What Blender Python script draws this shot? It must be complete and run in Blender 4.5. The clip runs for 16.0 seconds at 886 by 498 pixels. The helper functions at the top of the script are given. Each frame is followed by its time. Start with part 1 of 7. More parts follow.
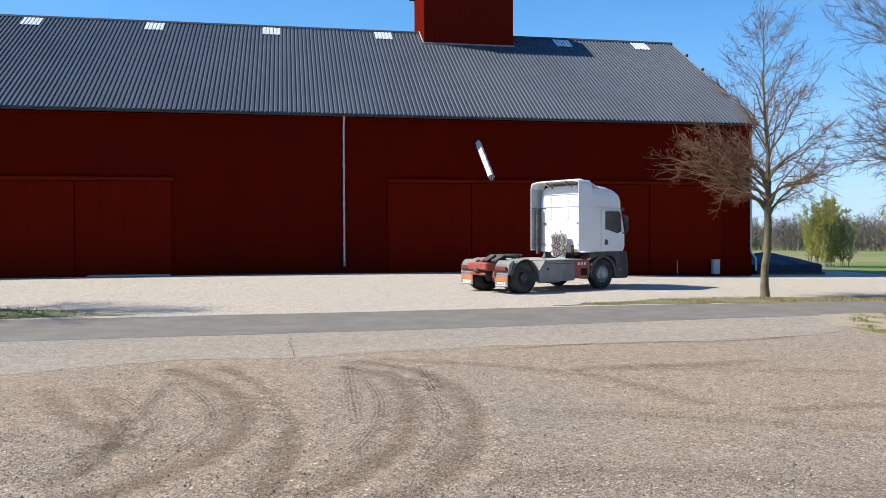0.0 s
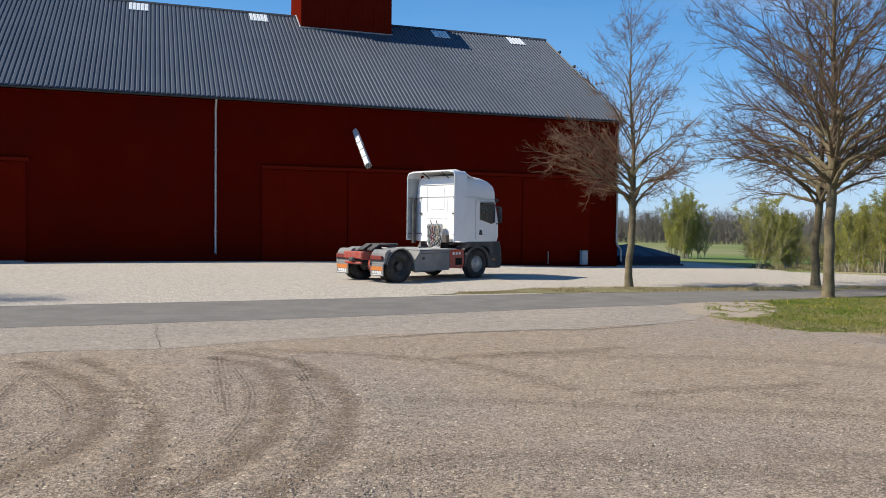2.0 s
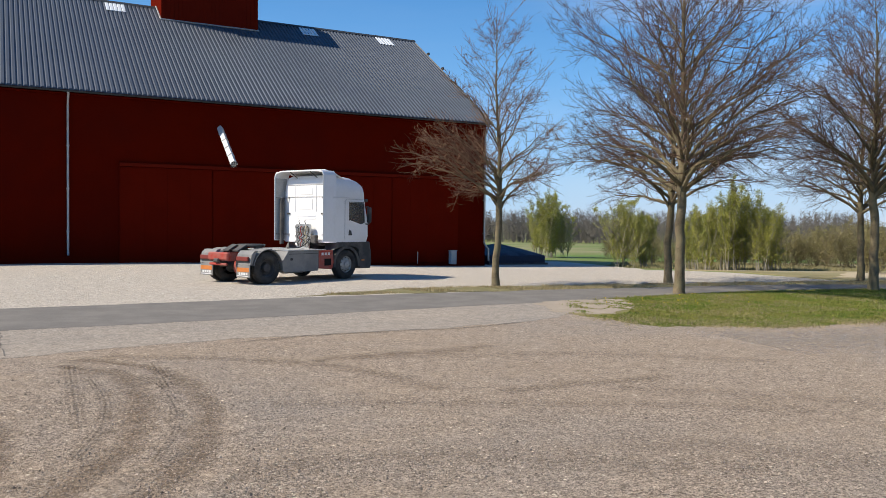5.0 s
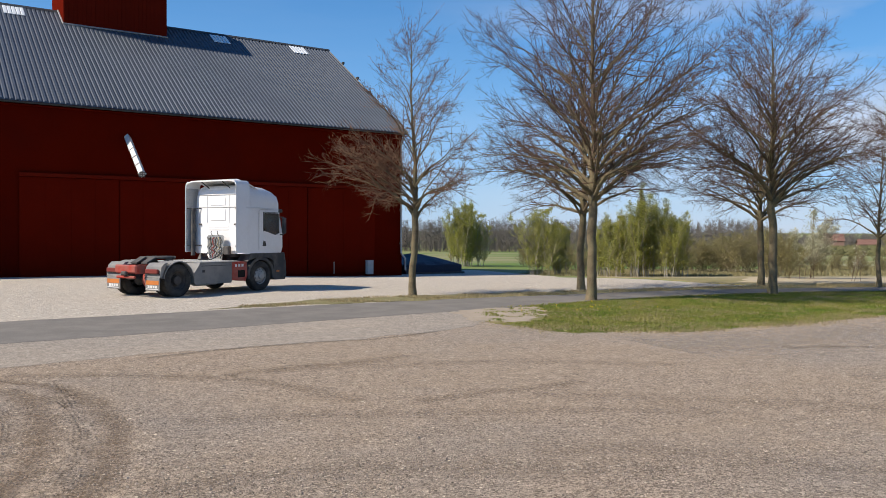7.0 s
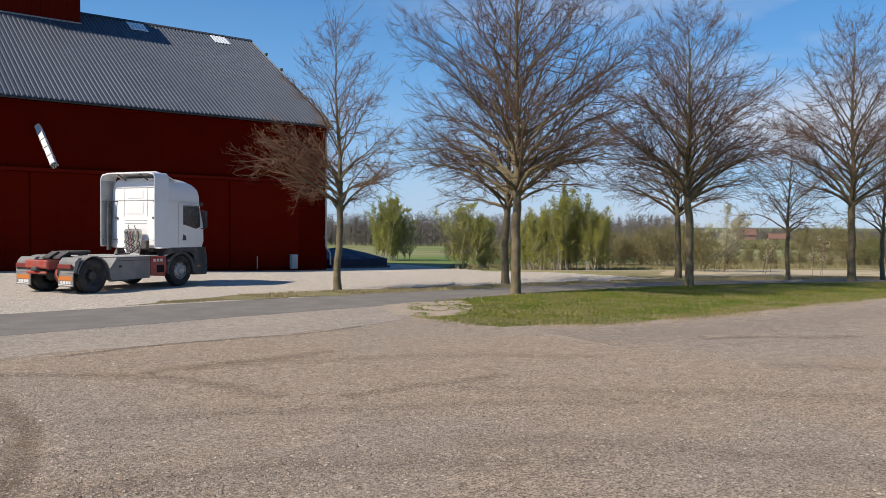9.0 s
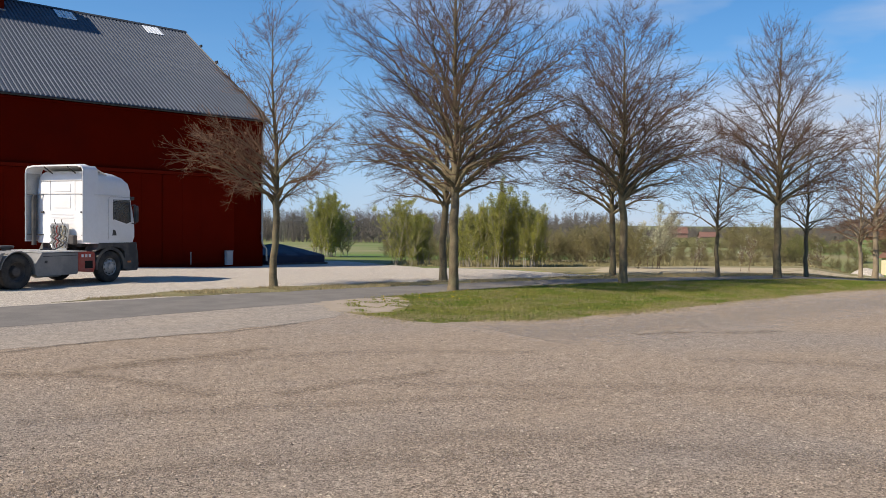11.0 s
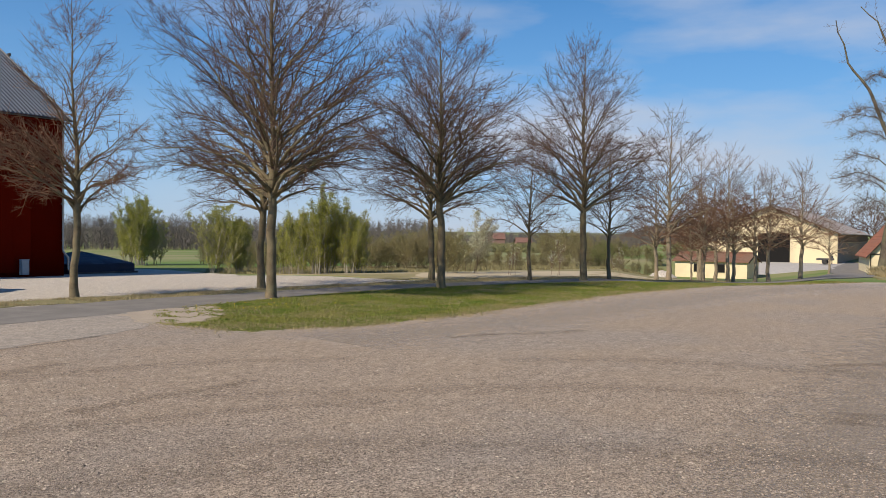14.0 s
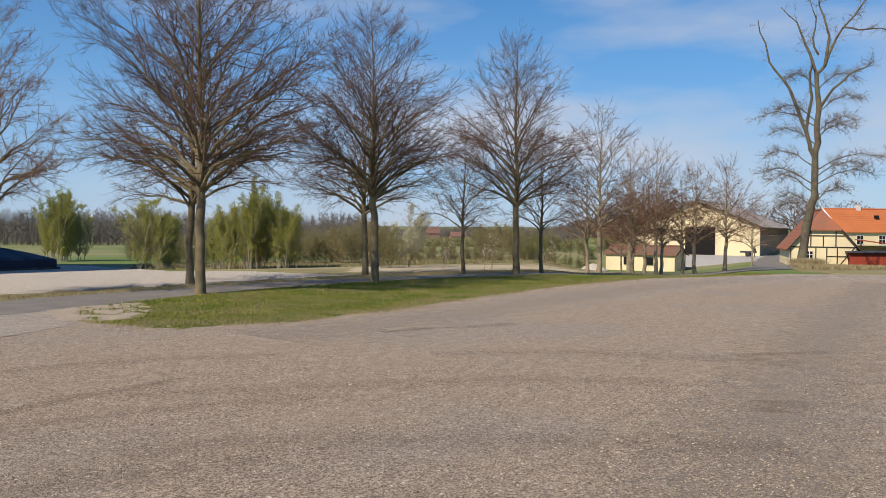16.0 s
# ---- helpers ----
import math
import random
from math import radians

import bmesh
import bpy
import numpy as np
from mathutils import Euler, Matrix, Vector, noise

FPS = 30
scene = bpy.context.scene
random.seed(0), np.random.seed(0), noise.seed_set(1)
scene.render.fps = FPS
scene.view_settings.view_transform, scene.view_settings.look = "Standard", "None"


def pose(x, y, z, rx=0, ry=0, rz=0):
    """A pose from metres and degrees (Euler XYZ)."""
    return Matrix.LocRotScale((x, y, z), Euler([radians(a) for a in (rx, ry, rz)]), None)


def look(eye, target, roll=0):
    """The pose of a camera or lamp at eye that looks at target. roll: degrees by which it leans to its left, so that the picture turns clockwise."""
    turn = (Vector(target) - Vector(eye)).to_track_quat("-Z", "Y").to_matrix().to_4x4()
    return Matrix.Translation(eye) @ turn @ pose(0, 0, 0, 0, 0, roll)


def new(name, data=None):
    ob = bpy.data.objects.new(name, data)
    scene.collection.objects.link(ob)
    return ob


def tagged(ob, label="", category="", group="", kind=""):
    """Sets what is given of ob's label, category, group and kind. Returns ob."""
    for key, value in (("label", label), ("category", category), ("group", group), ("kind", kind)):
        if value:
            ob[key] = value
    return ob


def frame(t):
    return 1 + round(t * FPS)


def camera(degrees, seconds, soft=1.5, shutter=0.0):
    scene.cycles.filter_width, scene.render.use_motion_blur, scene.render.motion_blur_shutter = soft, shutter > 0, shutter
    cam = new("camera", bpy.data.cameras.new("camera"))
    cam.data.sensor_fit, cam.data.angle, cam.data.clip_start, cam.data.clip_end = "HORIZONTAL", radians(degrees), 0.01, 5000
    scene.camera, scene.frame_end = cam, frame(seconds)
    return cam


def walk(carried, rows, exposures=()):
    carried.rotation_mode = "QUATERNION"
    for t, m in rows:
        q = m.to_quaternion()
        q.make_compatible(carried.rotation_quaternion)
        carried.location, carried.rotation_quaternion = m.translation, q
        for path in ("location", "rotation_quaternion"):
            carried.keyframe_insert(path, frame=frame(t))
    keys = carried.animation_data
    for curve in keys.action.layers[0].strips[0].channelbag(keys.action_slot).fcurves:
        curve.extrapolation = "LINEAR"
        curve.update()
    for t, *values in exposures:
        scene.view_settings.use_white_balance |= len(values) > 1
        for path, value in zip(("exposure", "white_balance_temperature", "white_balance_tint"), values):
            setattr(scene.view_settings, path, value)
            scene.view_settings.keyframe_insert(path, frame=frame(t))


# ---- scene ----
# ---- camera: a person turning on the spot, eye 2 m over the yard ----
cam = camera(56.68, 16.0, soft=0.6)
EYE = 2.0
ROWS = [
    (0, -0.000, -0.000, -0.003, -0.00, -1.15, 0.20),
    (0.5, -0.000, -0.005, -0.002, -1.99, -1.50, 0.05),
    (1, 0.004, 0.003, 0.000, -4.38, -1.72, -0.25),
    (1.5, 0.013, 0.011, -0.000, -6.50, -1.78, -0.45),
    (2, 0.011, 0.023, -0.004, -8.60, -1.88, -0.65),
    (2.5, 0.017, 0.038, -0.003, -10.54, -1.96, -0.80),
    (3, 0.018, 0.021, -0.007, -12.20, -1.99, -0.84),
    (3.5, 0.017, 0.017, 0.002, -13.67, -2.03, -0.86),
    (4, 0.020, 0.014, 0.006, -15.02, -2.01, -0.85),
    (6.5, 0.060, -0.002, 0.024, -21.83, -1.21, -0.35),
    (7, 0.060, -0.007, 0.023, -23.40, -1.08, -0.27),
    (7.5, 0.069, -0.009, 0.029, -24.88, -1.21, -0.24),
    (8, 0.079, -0.012, 0.026, -26.20, -1.26, -0.27),
    (8.5, 0.077, -0.008, 0.030, -27.46, -1.36, -0.31),
    (11, 0.107, 0.011, 0.018, -32.85, -1.65, -0.68),
    (11.5, 0.110, 0.003, 0.022, -34.37, -1.59, -0.80),
    (12, 0.124, -0.013, 0.020, -36.27, -1.41, -0.78),
    (12.5, 0.133, -0.036, 0.016, -38.49, -1.18, -0.75),
    (13, 0.160, -0.066, 0.017, -40.79, -0.97, -0.73),
    (13.5, 0.183, -0.077, 0.017, -43.05, -0.99, -0.68),
    (14, 0.211, -0.085, 0.016, -45.10, -1.08, -0.58),
    (14.5, 0.226, -0.088, 0.019, -46.64, -1.17, -0.53),
    (15, 0.244, -0.087, 0.013, -47.75, -1.30, -0.46),
    (15.5, 0.254, -0.090, 0.016, -48.71, -1.40, -0.45),
    (16, 0.267, -0.096, 0.013, -49.65, -1.44, -0.44),
]
EXPOSURES = [(0.0, 0.25, 6380, 10), (0.5, 0.13, 6400, 10), (1.0, 0.07, 6430, 10), (2.0, -0.04, 6480, 10), (4.0, -0.03, 6520, 11), (6.5, -0.04, 6610, 12), (7.5, -0.17, 6630, 13), (8.5, -0.19, 6650, 13), (11.0, -0.14, 6740, 14), (11.5, -0.26, 6745, 14), (12.0, -0.27, 6750, 14), (13.5, -0.28, 6770, 14), (16.0, -0.29, 6790, 14)]
walk(cam, [(t, pose(x, y, EYE + z, 90 + pitch, roll, yaw)) for t, x, y, z, yaw, pitch, roll in ROWS], EXPOSURES)

# ---- light: clear spring day, sun from the side, a little behind the barn ----
SUN_EL, SUN_AZ = 42.5, -88.5
world = bpy.data.worlds.new("sky")
scene.world = world
world.use_nodes = True
wn, wl = world.node_tree.nodes, world.node_tree.links
sky = wn.new("ShaderNodeTexSky")
sky.sky_type, sky.sun_disc = "NISHITA", False
sky.sun_elevation, sky.sun_rotation = radians(SUN_EL), radians(SUN_AZ)
sky.air_density, sky.dust_density, sky.ozone_density = 1.0, 0.0, 5.0
coord = wn.new("ShaderNodeTexCoord")
streak = wn.new("ShaderNodeMapping")
streak.inputs["Rotation"].default_value = (0.0, 0.25, -0.6)
streak.inputs["Scale"].default_value = (1.0, 1.6, 6.0)
cirrus = wn.new("ShaderNodeTexNoise")
cirrus.inputs["Scale"].default_value, cirrus.inputs["Detail"].default_value = 1.7, 7.0
cirrus.inputs["Roughness"].default_value = 0.5
thin = wn.new("ShaderNodeMapRange")
thin.inputs["From Min"].default_value, thin.inputs["From Max"].default_value = 0.42, 0.68
thin.inputs["To Max"].default_value = 0.85
veil = wn.new("ShaderNodeMix")
veil.data_type = "RGBA"
veil.inputs["B"].default_value = (8.3, 9.3, 10.8, 1)
wl.new(coord.outputs["Generated"], streak.inputs["Vector"])
wl.new(streak.outputs["Vector"], cirrus.inputs["Vector"])
wl.new(cirrus.outputs["Fac"], thin.inputs["Value"])
vivid = wn.new("ShaderNodeHueSaturation")
vivid.inputs["Hue"].default_value, vivid.inputs["Saturation"].default_value = 0.502, 1.56
vivid.inputs["Value"].default_value = 1.68
wl.new(sky.outputs["Color"], vivid.inputs["Color"])
# pale haze that thins out upwards
height = wn.new("ShaderNodeSeparateXYZ")
wl.new(coord.outputs["Generated"], height.inputs[0])
thinning = wn.new("ShaderNodeMapRange")
thinning.interpolation_type = "SMOOTHSTEP"
thinning.inputs["From Min"].default_value, thinning.inputs["From Max"].default_value = -0.05, 0.48
thinning.inputs["To Min"].default_value, thinning.inputs["To Max"].default_value = 0.8, 0.0
wl.new(height.outputs["Z"], thinning.inputs["Value"])
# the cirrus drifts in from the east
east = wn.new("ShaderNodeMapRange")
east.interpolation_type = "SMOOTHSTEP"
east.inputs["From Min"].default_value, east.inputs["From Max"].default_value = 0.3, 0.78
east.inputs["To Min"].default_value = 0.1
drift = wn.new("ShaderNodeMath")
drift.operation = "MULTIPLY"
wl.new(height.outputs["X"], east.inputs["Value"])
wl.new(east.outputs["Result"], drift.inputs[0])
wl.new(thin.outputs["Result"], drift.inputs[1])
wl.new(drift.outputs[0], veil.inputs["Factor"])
haze = wn.new("ShaderNodeMix")
haze.data_type = "RGBA"
haze.inputs["B"].default_value = (4.7, 7.8, 12.3, 1)
wl.new(thinning.outputs["Result"], haze.inputs["Factor"])
wl.new(vivid.outputs["Color"], haze.inputs["A"])
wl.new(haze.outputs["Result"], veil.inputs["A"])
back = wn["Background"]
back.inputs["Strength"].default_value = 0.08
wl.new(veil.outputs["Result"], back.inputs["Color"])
sun = new("sun", bpy.data.lights.new("sun", "SUN"))
sun.data.energy, sun.data.angle, sun.data.color = 6.5, radians(0.53), (1.0, 0.915, 0.765)
toward = Vector((math.sin(radians(SUN_AZ)) * math.cos(radians(SUN_EL)), math.cos(radians(SUN_AZ)) * math.cos(radians(SUN_EL)), math.sin(radians(SUN_EL))))
sun.matrix_world = look(toward * 60, (0, 0, 0))


# ---- materials ----
def material(name, colour, other=None, rough=0.8, metal=0.0, scale=3.0, fine=40.0, amount=0.5, bump=0.0, bump_scale=60.0, vary=0.0, dirt=None, dirt_scale=0.4, dirt_amount=0.0, see=0.0, per_island=False, spec=0.25):
    """Two scales of noise between colour and other, an optional large stain, fine relief, and a random tone for each object or island."""
    m = bpy.data.materials.new(name)
    m.use_nodes = True
    n, l = m.node_tree.nodes, m.node_tree.links
    b = n["Principled BSDF"]
    b.inputs["Roughness"].default_value, b.inputs["Metallic"].default_value = rough, metal
    b.inputs["Specular IOR Level"].default_value = spec
    if other is None:
        other = tuple(c * 0.75 for c in colour)
    geo = n.new("ShaderNodeNewGeometry")
    big, small = n.new("ShaderNodeTexNoise"), n.new("ShaderNodeTexNoise")
    big.inputs["Scale"].default_value, big.inputs["Detail"].default_value = scale, 4
    small.inputs["Scale"].default_value, small.inputs["Detail"].default_value = fine, 3
    l.new(geo.outputs["Position"], big.inputs["Vector"])
    l.new(geo.outputs["Position"], small.inputs["Vector"])
    mixf = n.new("ShaderNodeMath")
    mixf.operation = "ADD"
    l.new(big.outputs["Fac"], mixf.inputs[0])
    l.new(small.outputs["Fac"], mixf.inputs[1])
    ramp = n.new("ShaderNodeMapRange")
    ramp.inputs["From Min"].default_value, ramp.inputs["From Max"].default_value = 1 - 0.5 * (1.2 - amount), 1 + 0.5 * (1.2 - amount)
    l.new(mixf.outputs[0], ramp.inputs["Value"])
    mix = n.new("ShaderNodeMix")
    mix.data_type = "RGBA"
    mix.inputs["A"].default_value, mix.inputs["B"].default_value = (*colour, 1), (*other, 1)
    l.new(ramp.outputs["Result"], mix.inputs["Factor"])
    out = mix.outputs["Result"]
    if dirt:
        d = n.new("ShaderNodeTexNoise")
        d.inputs["Scale"].default_value, d.inputs["Detail"].default_value, d.inputs["Roughness"].default_value = dirt_scale, 6, 0.6
        l.new(geo.outputs["Position"], d.inputs["Vector"])
        r = n.new("ShaderNodeMapRange")
        r.inputs["From Min"].default_value, r.inputs["From Max"].default_value, r.inputs["To Max"].default_value = 0.42, 0.62, dirt_amount
        l.new(d.outputs["Fac"], r.inputs["Value"])
        dm = n.new("ShaderNodeMix")
        dm.data_type = "RGBA"
        dm.inputs["B"].default_value = (*dirt, 1)
        l.new(out, dm.inputs["A"])
        l.new(r.outputs["Result"], dm.inputs["Factor"])
        out = dm.outputs["Result"]
    if vary:
        hsv = n.new("ShaderNodeHueSaturation")
        rnd = geo.outputs["Random Per Island"] if per_island else n.new("ShaderNodeObjectInfo").outputs["Random"]
        v = n.new("ShaderNodeMapRange")
        v.inputs["To Min"].default_value, v.inputs["To Max"].default_value = 1 - vary, 1 + vary
        l.new(rnd, v.inputs["Value"])
        l.new(v.outputs["Result"], hsv.inputs["Value"])
        l.new(out, hsv.inputs["Color"])
        out = hsv.outputs["Color"]
    l.new(out, b.inputs["Base Color"])
    if bump:
        t = n.new("ShaderNodeTexNoise")
        t.inputs["Scale"].default_value, t.inputs["Detail"].default_value = bump_scale, 4
        l.new(geo.outputs["Position"], t.inputs["Vector"])
        bp = n.new("ShaderNodeBump")
        bp.inputs["Strength"].default_value, bp.inputs["Distance"].default_value = 1.0, bump
        l.new(t.outputs["Fac"], bp.inputs["Height"])
        l.new(bp.outputs["Normal"], b.inputs["Normal"])
    if see:
        tr = n.new("ShaderNodeBsdfTranslucent")
        l.new(out, tr.inputs["Color"])
        ms = n.new("ShaderNodeMixShader")
        ms.inputs[0].default_value = see
        l.new(b.outputs[0], ms.inputs[1])
        l.new(tr.outputs[0], ms.inputs[2])
        l.new(ms.outputs[0], n["Material Output"].inputs["Surface"])
    return m


def gravel_material(name, light, dark, sand, sand_amount, grit=45.0, depth=0.012, pebble=0.12, grey=None, streak=(0.35, 0.8), lump=0.0, coarse=0.16):
    """Compacted stones: gritty grain, scattered pale pebbles, sandy patches drawn out along the traffic."""
    m = bpy.data.materials.new(name)
    m.use_nodes = True
    n, l = m.node_tree.nodes, m.node_tree.links
    b = n["Principled BSDF"]
    b.inputs["Roughness"].default_value = 0.95
    b.inputs["Specular IOR Level"].default_value = 0.2
    geo = n.new("ShaderNodeNewGeometry")

    def noise_of(scale, detail, rough, stretch=None):
        t = n.new("ShaderNodeTexNoise")
        t.inputs["Scale"].default_value, t.inputs["Detail"].default_value, t.inputs["Roughness"].default_value = scale, detail, rough
        if stretch:
            mp = n.new("ShaderNodeMapping")
            mp.inputs["Rotation"].default_value, mp.inputs["Scale"].default_value = (0, 0, radians(-14)), (*stretch, 1)
            l.new(geo.outputs["Position"], mp.inputs["Vector"])
            l.new(mp.outputs["Vector"], t.inputs["Vector"])
        else:
            l.new(geo.outputs["Position"], t.inputs["Vector"])
        return t.outputs["Fac"]

    def span(value, a, b_, c=0.0, d=1.0):
        r = n.new("ShaderNodeMapRange")
        for k, v in (("From Min", a), ("From Max", b_), ("To Min", c), ("To Max", d)):
            r.inputs[k].default_value = v
        l.new(value, r.inputs["Value"])
        return r.outputs["Result"]

    def blend(f, a, b_):
        x = n.new("ShaderNodeMix")
        x.data_type = "RGBA"
        l.new(f, x.inputs["Factor"])
        for k, v in (("A", a), ("B", b_)):
            if isinstance(v, tuple):
                x.inputs[k].default_value = (*v, 1)
            else:
                l.new(v, x.inputs[k])
        return x.outputs["Result"]
    pebbles = n.new("ShaderNodeTexVoronoi")
    pebbles.inputs["Scale"].default_value = grit * 1.25
    l.new(geo.outputs["Position"], pebbles.inputs["Vector"])
    tone = n.new("ShaderNodeSeparateColor")
    l.new(pebbles.outputs["Color"], tone.inputs[0])
    both = n.new("ShaderNodeMix")
    both.inputs["Factor"].default_value = 0.42
    l.new(noise_of(grit, 5, 0.8), both.inputs["A"])
    l.new(tone.outputs[0], both.inputs["B"])
    grain = both.outputs["Result"]
    out = blend(span(grain, 0.3, 0.72), dark, light)
    patch = noise_of(1.0, 9, 0.65, streak)
    out = blend(span(patch, 0.40, 0.62, 0.0, sand_amount), out, blend(span(grain, 0.3, 0.7), tuple(c * 0.72 for c in sand), tuple(min(1, c * 1.2) for c in sand)))
    if grey:
        out = blend(span(noise_of(0.16, 5, 0.6), 0.47, 0.62, 0.0, 0.65), out, blend(span(grain, 0.3, 0.7), tuple(c * 0.6 for c in grey), tuple(c * 1.35 for c in grey)))
    cells = n.new("ShaderNodeTexVoronoi")
    cells.inputs["Scale"].default_value = grit * 0.55
    l.new(geo.outputs["Position"], cells.inputs["Vector"])
    lone = n.new("ShaderNodeSeparateColor")
    l.new(cells.outputs["Color"], lone.inputs[0])
    near = n.new("ShaderNodeMath")
    near.operation = "MULTIPLY"
    l.new(span(lone.outputs[0], 1 - pebble, 1 - pebble + 0.01), near.inputs[0])
    l.new(span(cells.outputs["Distance"], 0.30, 0.42, 1.0, 0.0), near.inputs[1])
    out = blend(near.outputs[0], out, tuple(min(0.7, c * 1.35) for c in light))
    mottle = n.new("ShaderNodeHueSaturation")
    l.new(span(noise_of(5.0, 7, 0.72), 0.3, 0.7, 0.78, 1.22), mottle.inputs["Value"])
    l.new(out, mottle.inputs["Color"])
    handful = n.new("ShaderNodeHueSaturation")
    l.new(span(noise_of(17.0, 3, 0.7), 0.32, 0.68, 1 - coarse, 1 + coarse), handful.inputs["Value"])
    l.new(mottle.outputs["Color"], handful.inputs["Color"])
    l.new(handful.outputs["Color"], b.inputs["Base Color"])
    bp = n.new("ShaderNodeBump")
    bp.inputs["Strength"].default_value, bp.inputs["Distance"].default_value = 1.0, depth
    l.new(grain, bp.inputs["Height"])
    if lump:
        bl = n.new("ShaderNodeBump")
        bl.inputs["Strength"].default_value, bl.inputs["Distance"].default_value = 1.0, lump
        l.new(noise_of(15.0, 6, 0.7), bl.inputs["Height"])
        l.new(bl.outputs["Normal"], bp.inputs["Normal"])
    l.new(bp.outputs["Normal"], b.inputs["Normal"])
    return m


def track_material(name, colour, tread, strength=0.6, depth=0.1):
    """Loose churned soil in a wheel track, fading out unevenly to both sides."""
    m = bpy.data.materials.new(name)
    m.use_nodes = True
    n, l = m.node_tree.nodes, m.node_tree.links
    b = n["Principled BSDF"]
    b.inputs["Roughness"].default_value = 0.95
    b.inputs["Specular IOR Level"].default_value = 0.2
    geo, uv = n.new("ShaderNodeNewGeometry"), n.new("ShaderNodeUVMap")
    sep = n.new("ShaderNodeSeparateXYZ")
    l.new(uv.outputs["UV"], sep.inputs[0])
    grain = n.new("ShaderNodeTexNoise")
    grain.inputs["Scale"].default_value, grain.inputs["Detail"].default_value, grain.inputs["Roughness"].default_value = 24, 6, 0.75
    l.new(geo.outputs["Position"], grain.inputs["Vector"])
    mix = n.new("ShaderNodeMix")
    mix.data_type = "RGBA"
    mix.inputs["A"].default_value, mix.inputs["B"].default_value = (*(c * 0.55 for c in colour), 1), (*(c * 1.35 for c in colour), 1)
    gr = n.new("ShaderNodeMapRange")
    gr.inputs["From Min"].default_value, gr.inputs["From Max"].default_value = 0.32, 0.68
    l.new(grain.outputs["Fac"], gr.inputs["Value"])
    l.new(gr.outputs["Result"], mix.inputs["Factor"])
    l.new(mix.outputs["Result"], b.inputs["Base Color"])
    bp = n.new("ShaderNodeBump")
    bp.inputs["Distance"].default_value = depth
    l.new(grain.outputs["Fac"], bp.inputs["Height"])
    l.new(bp.outputs["Normal"], b.inputs["Normal"])
    edge = n.new("ShaderNodeMath")
    edge.operation = "PINGPONG"
    edge.inputs[1].default_value = 0.5
    l.new(sep.outputs["Y"], edge.inputs[0])
    worn = n.new("ShaderNodeTexNoise")
    worn.inputs["Scale"].default_value, worn.inputs["Detail"].default_value = 3.0, 6
    l.new(geo.outputs["Position"], worn.inputs["Vector"])
    add = n.new("ShaderNodeMath")
    add.operation = "MULTIPLY_ADD"
    add.inputs[1].default_value = 1.3
    l.new(edge.outputs[0], add.inputs[0])
    l.new(worn.outputs["Fac"], add.inputs[2])
    r = n.new("ShaderNodeMapRange")
    r.inputs["From Min"].default_value, r.inputs["From Max"].default_value, r.inputs["To Max"].default_value = 0.6, 1.25, strength
    l.new(add.outputs[0], r.inputs["Value"])
    fac = r.outputs["Result"]
    if tread:
        wave = n.new("ShaderNodeTexWave")
        wave.inputs["Scale"].default_value, wave.inputs["Distortion"].default_value = 1.6, 1.5
        wave.bands_direction = "Y"
        l.new(uv.outputs["UV"], wave.inputs["Vector"])
        mu = n.new("ShaderNodeMath")
        mu.operation = "MULTIPLY"
        l.new(wave.outputs["Fac"], mu.inputs[0])
        l.new(fac, mu.inputs[1])
        fac = mu.outputs[0]
    clod = n.new("ShaderNodeMapRange")
    clod.inputs["From Min"].default_value, clod.inputs["From Max"].default_value, clod.inputs["To Min"].default_value = 0.40, 0.56, 0.25
    l.new(grain.outputs["Fac"], clod.inputs["Value"])
    broken = n.new("ShaderNodeMath")
    broken.operation = "MULTIPLY"
    l.new(clod.outputs["Result"], broken.inputs[0])
    l.new(fac, broken.inputs[1])
    fac = broken.outputs[0]
    clear = n.new("ShaderNodeBsdfTransparent")
    ms = n.new("ShaderNodeMixShader")
    l.new(fac, ms.inputs[0])
    l.new(clear.outputs[0], ms.inputs[1])
    l.new(b.outputs[0], ms.inputs[2])
    l.new(ms.outputs[0], n["Material Output"].inputs["Surface"])
    return m


def glass_material(name, tint):
    m = bpy.data.materials.new(name)
    m.use_nodes = True
    b = m.node_tree.nodes["Principled BSDF"]
    b.inputs["Base Color"].default_value = (*tint, 1)
    b.inputs["Roughness"].default_value = 0.03
    b.inputs["Transmission Weight"].default_value = 0.75
    return m


YARD = gravel_material("yard_gravel", (0.57, 0.456, 0.347), (0.168, 0.131, 0.097), (0.388, 0.304, 0.222), 0.75, 46.0, 0.010, 0.04, (0.325, 0.28, 0.235), (0.35, 0.8), 0.045)
PALE = gravel_material("pale_gravel", (0.60, 0.54, 0.455), (0.34, 0.30, 0.25), (0.50, 0.44, 0.365), 0.5, 24.0, 0.009, 0.10, None, (0.12, 0.5), 0.04)
TRACK = track_material("churned_track", (0.30, 0.212, 0.138), False, 0.6, 0.05)
SCUFF = track_material("scuffed_gravel", (0.28, 0.2, 0.132), False, 0.4, 0.05)
TREAD = track_material("tread_print", (0.17, 0.125, 0.09), True, 0.58)
CRACK = material("crack", (0.15, 0.13, 0.11), (0.10, 0.088, 0.075), 0.95)
ASPHALT = material("asphalt", (0.19, 0.175, 0.155), (0.145, 0.135, 0.122), 0.9, scale=0.6, fine=90, bump=0.004, bump_scale=150, dirt=(0.25, 0.232, 0.205), dirt_scale=1.3, dirt_amount=0.4)
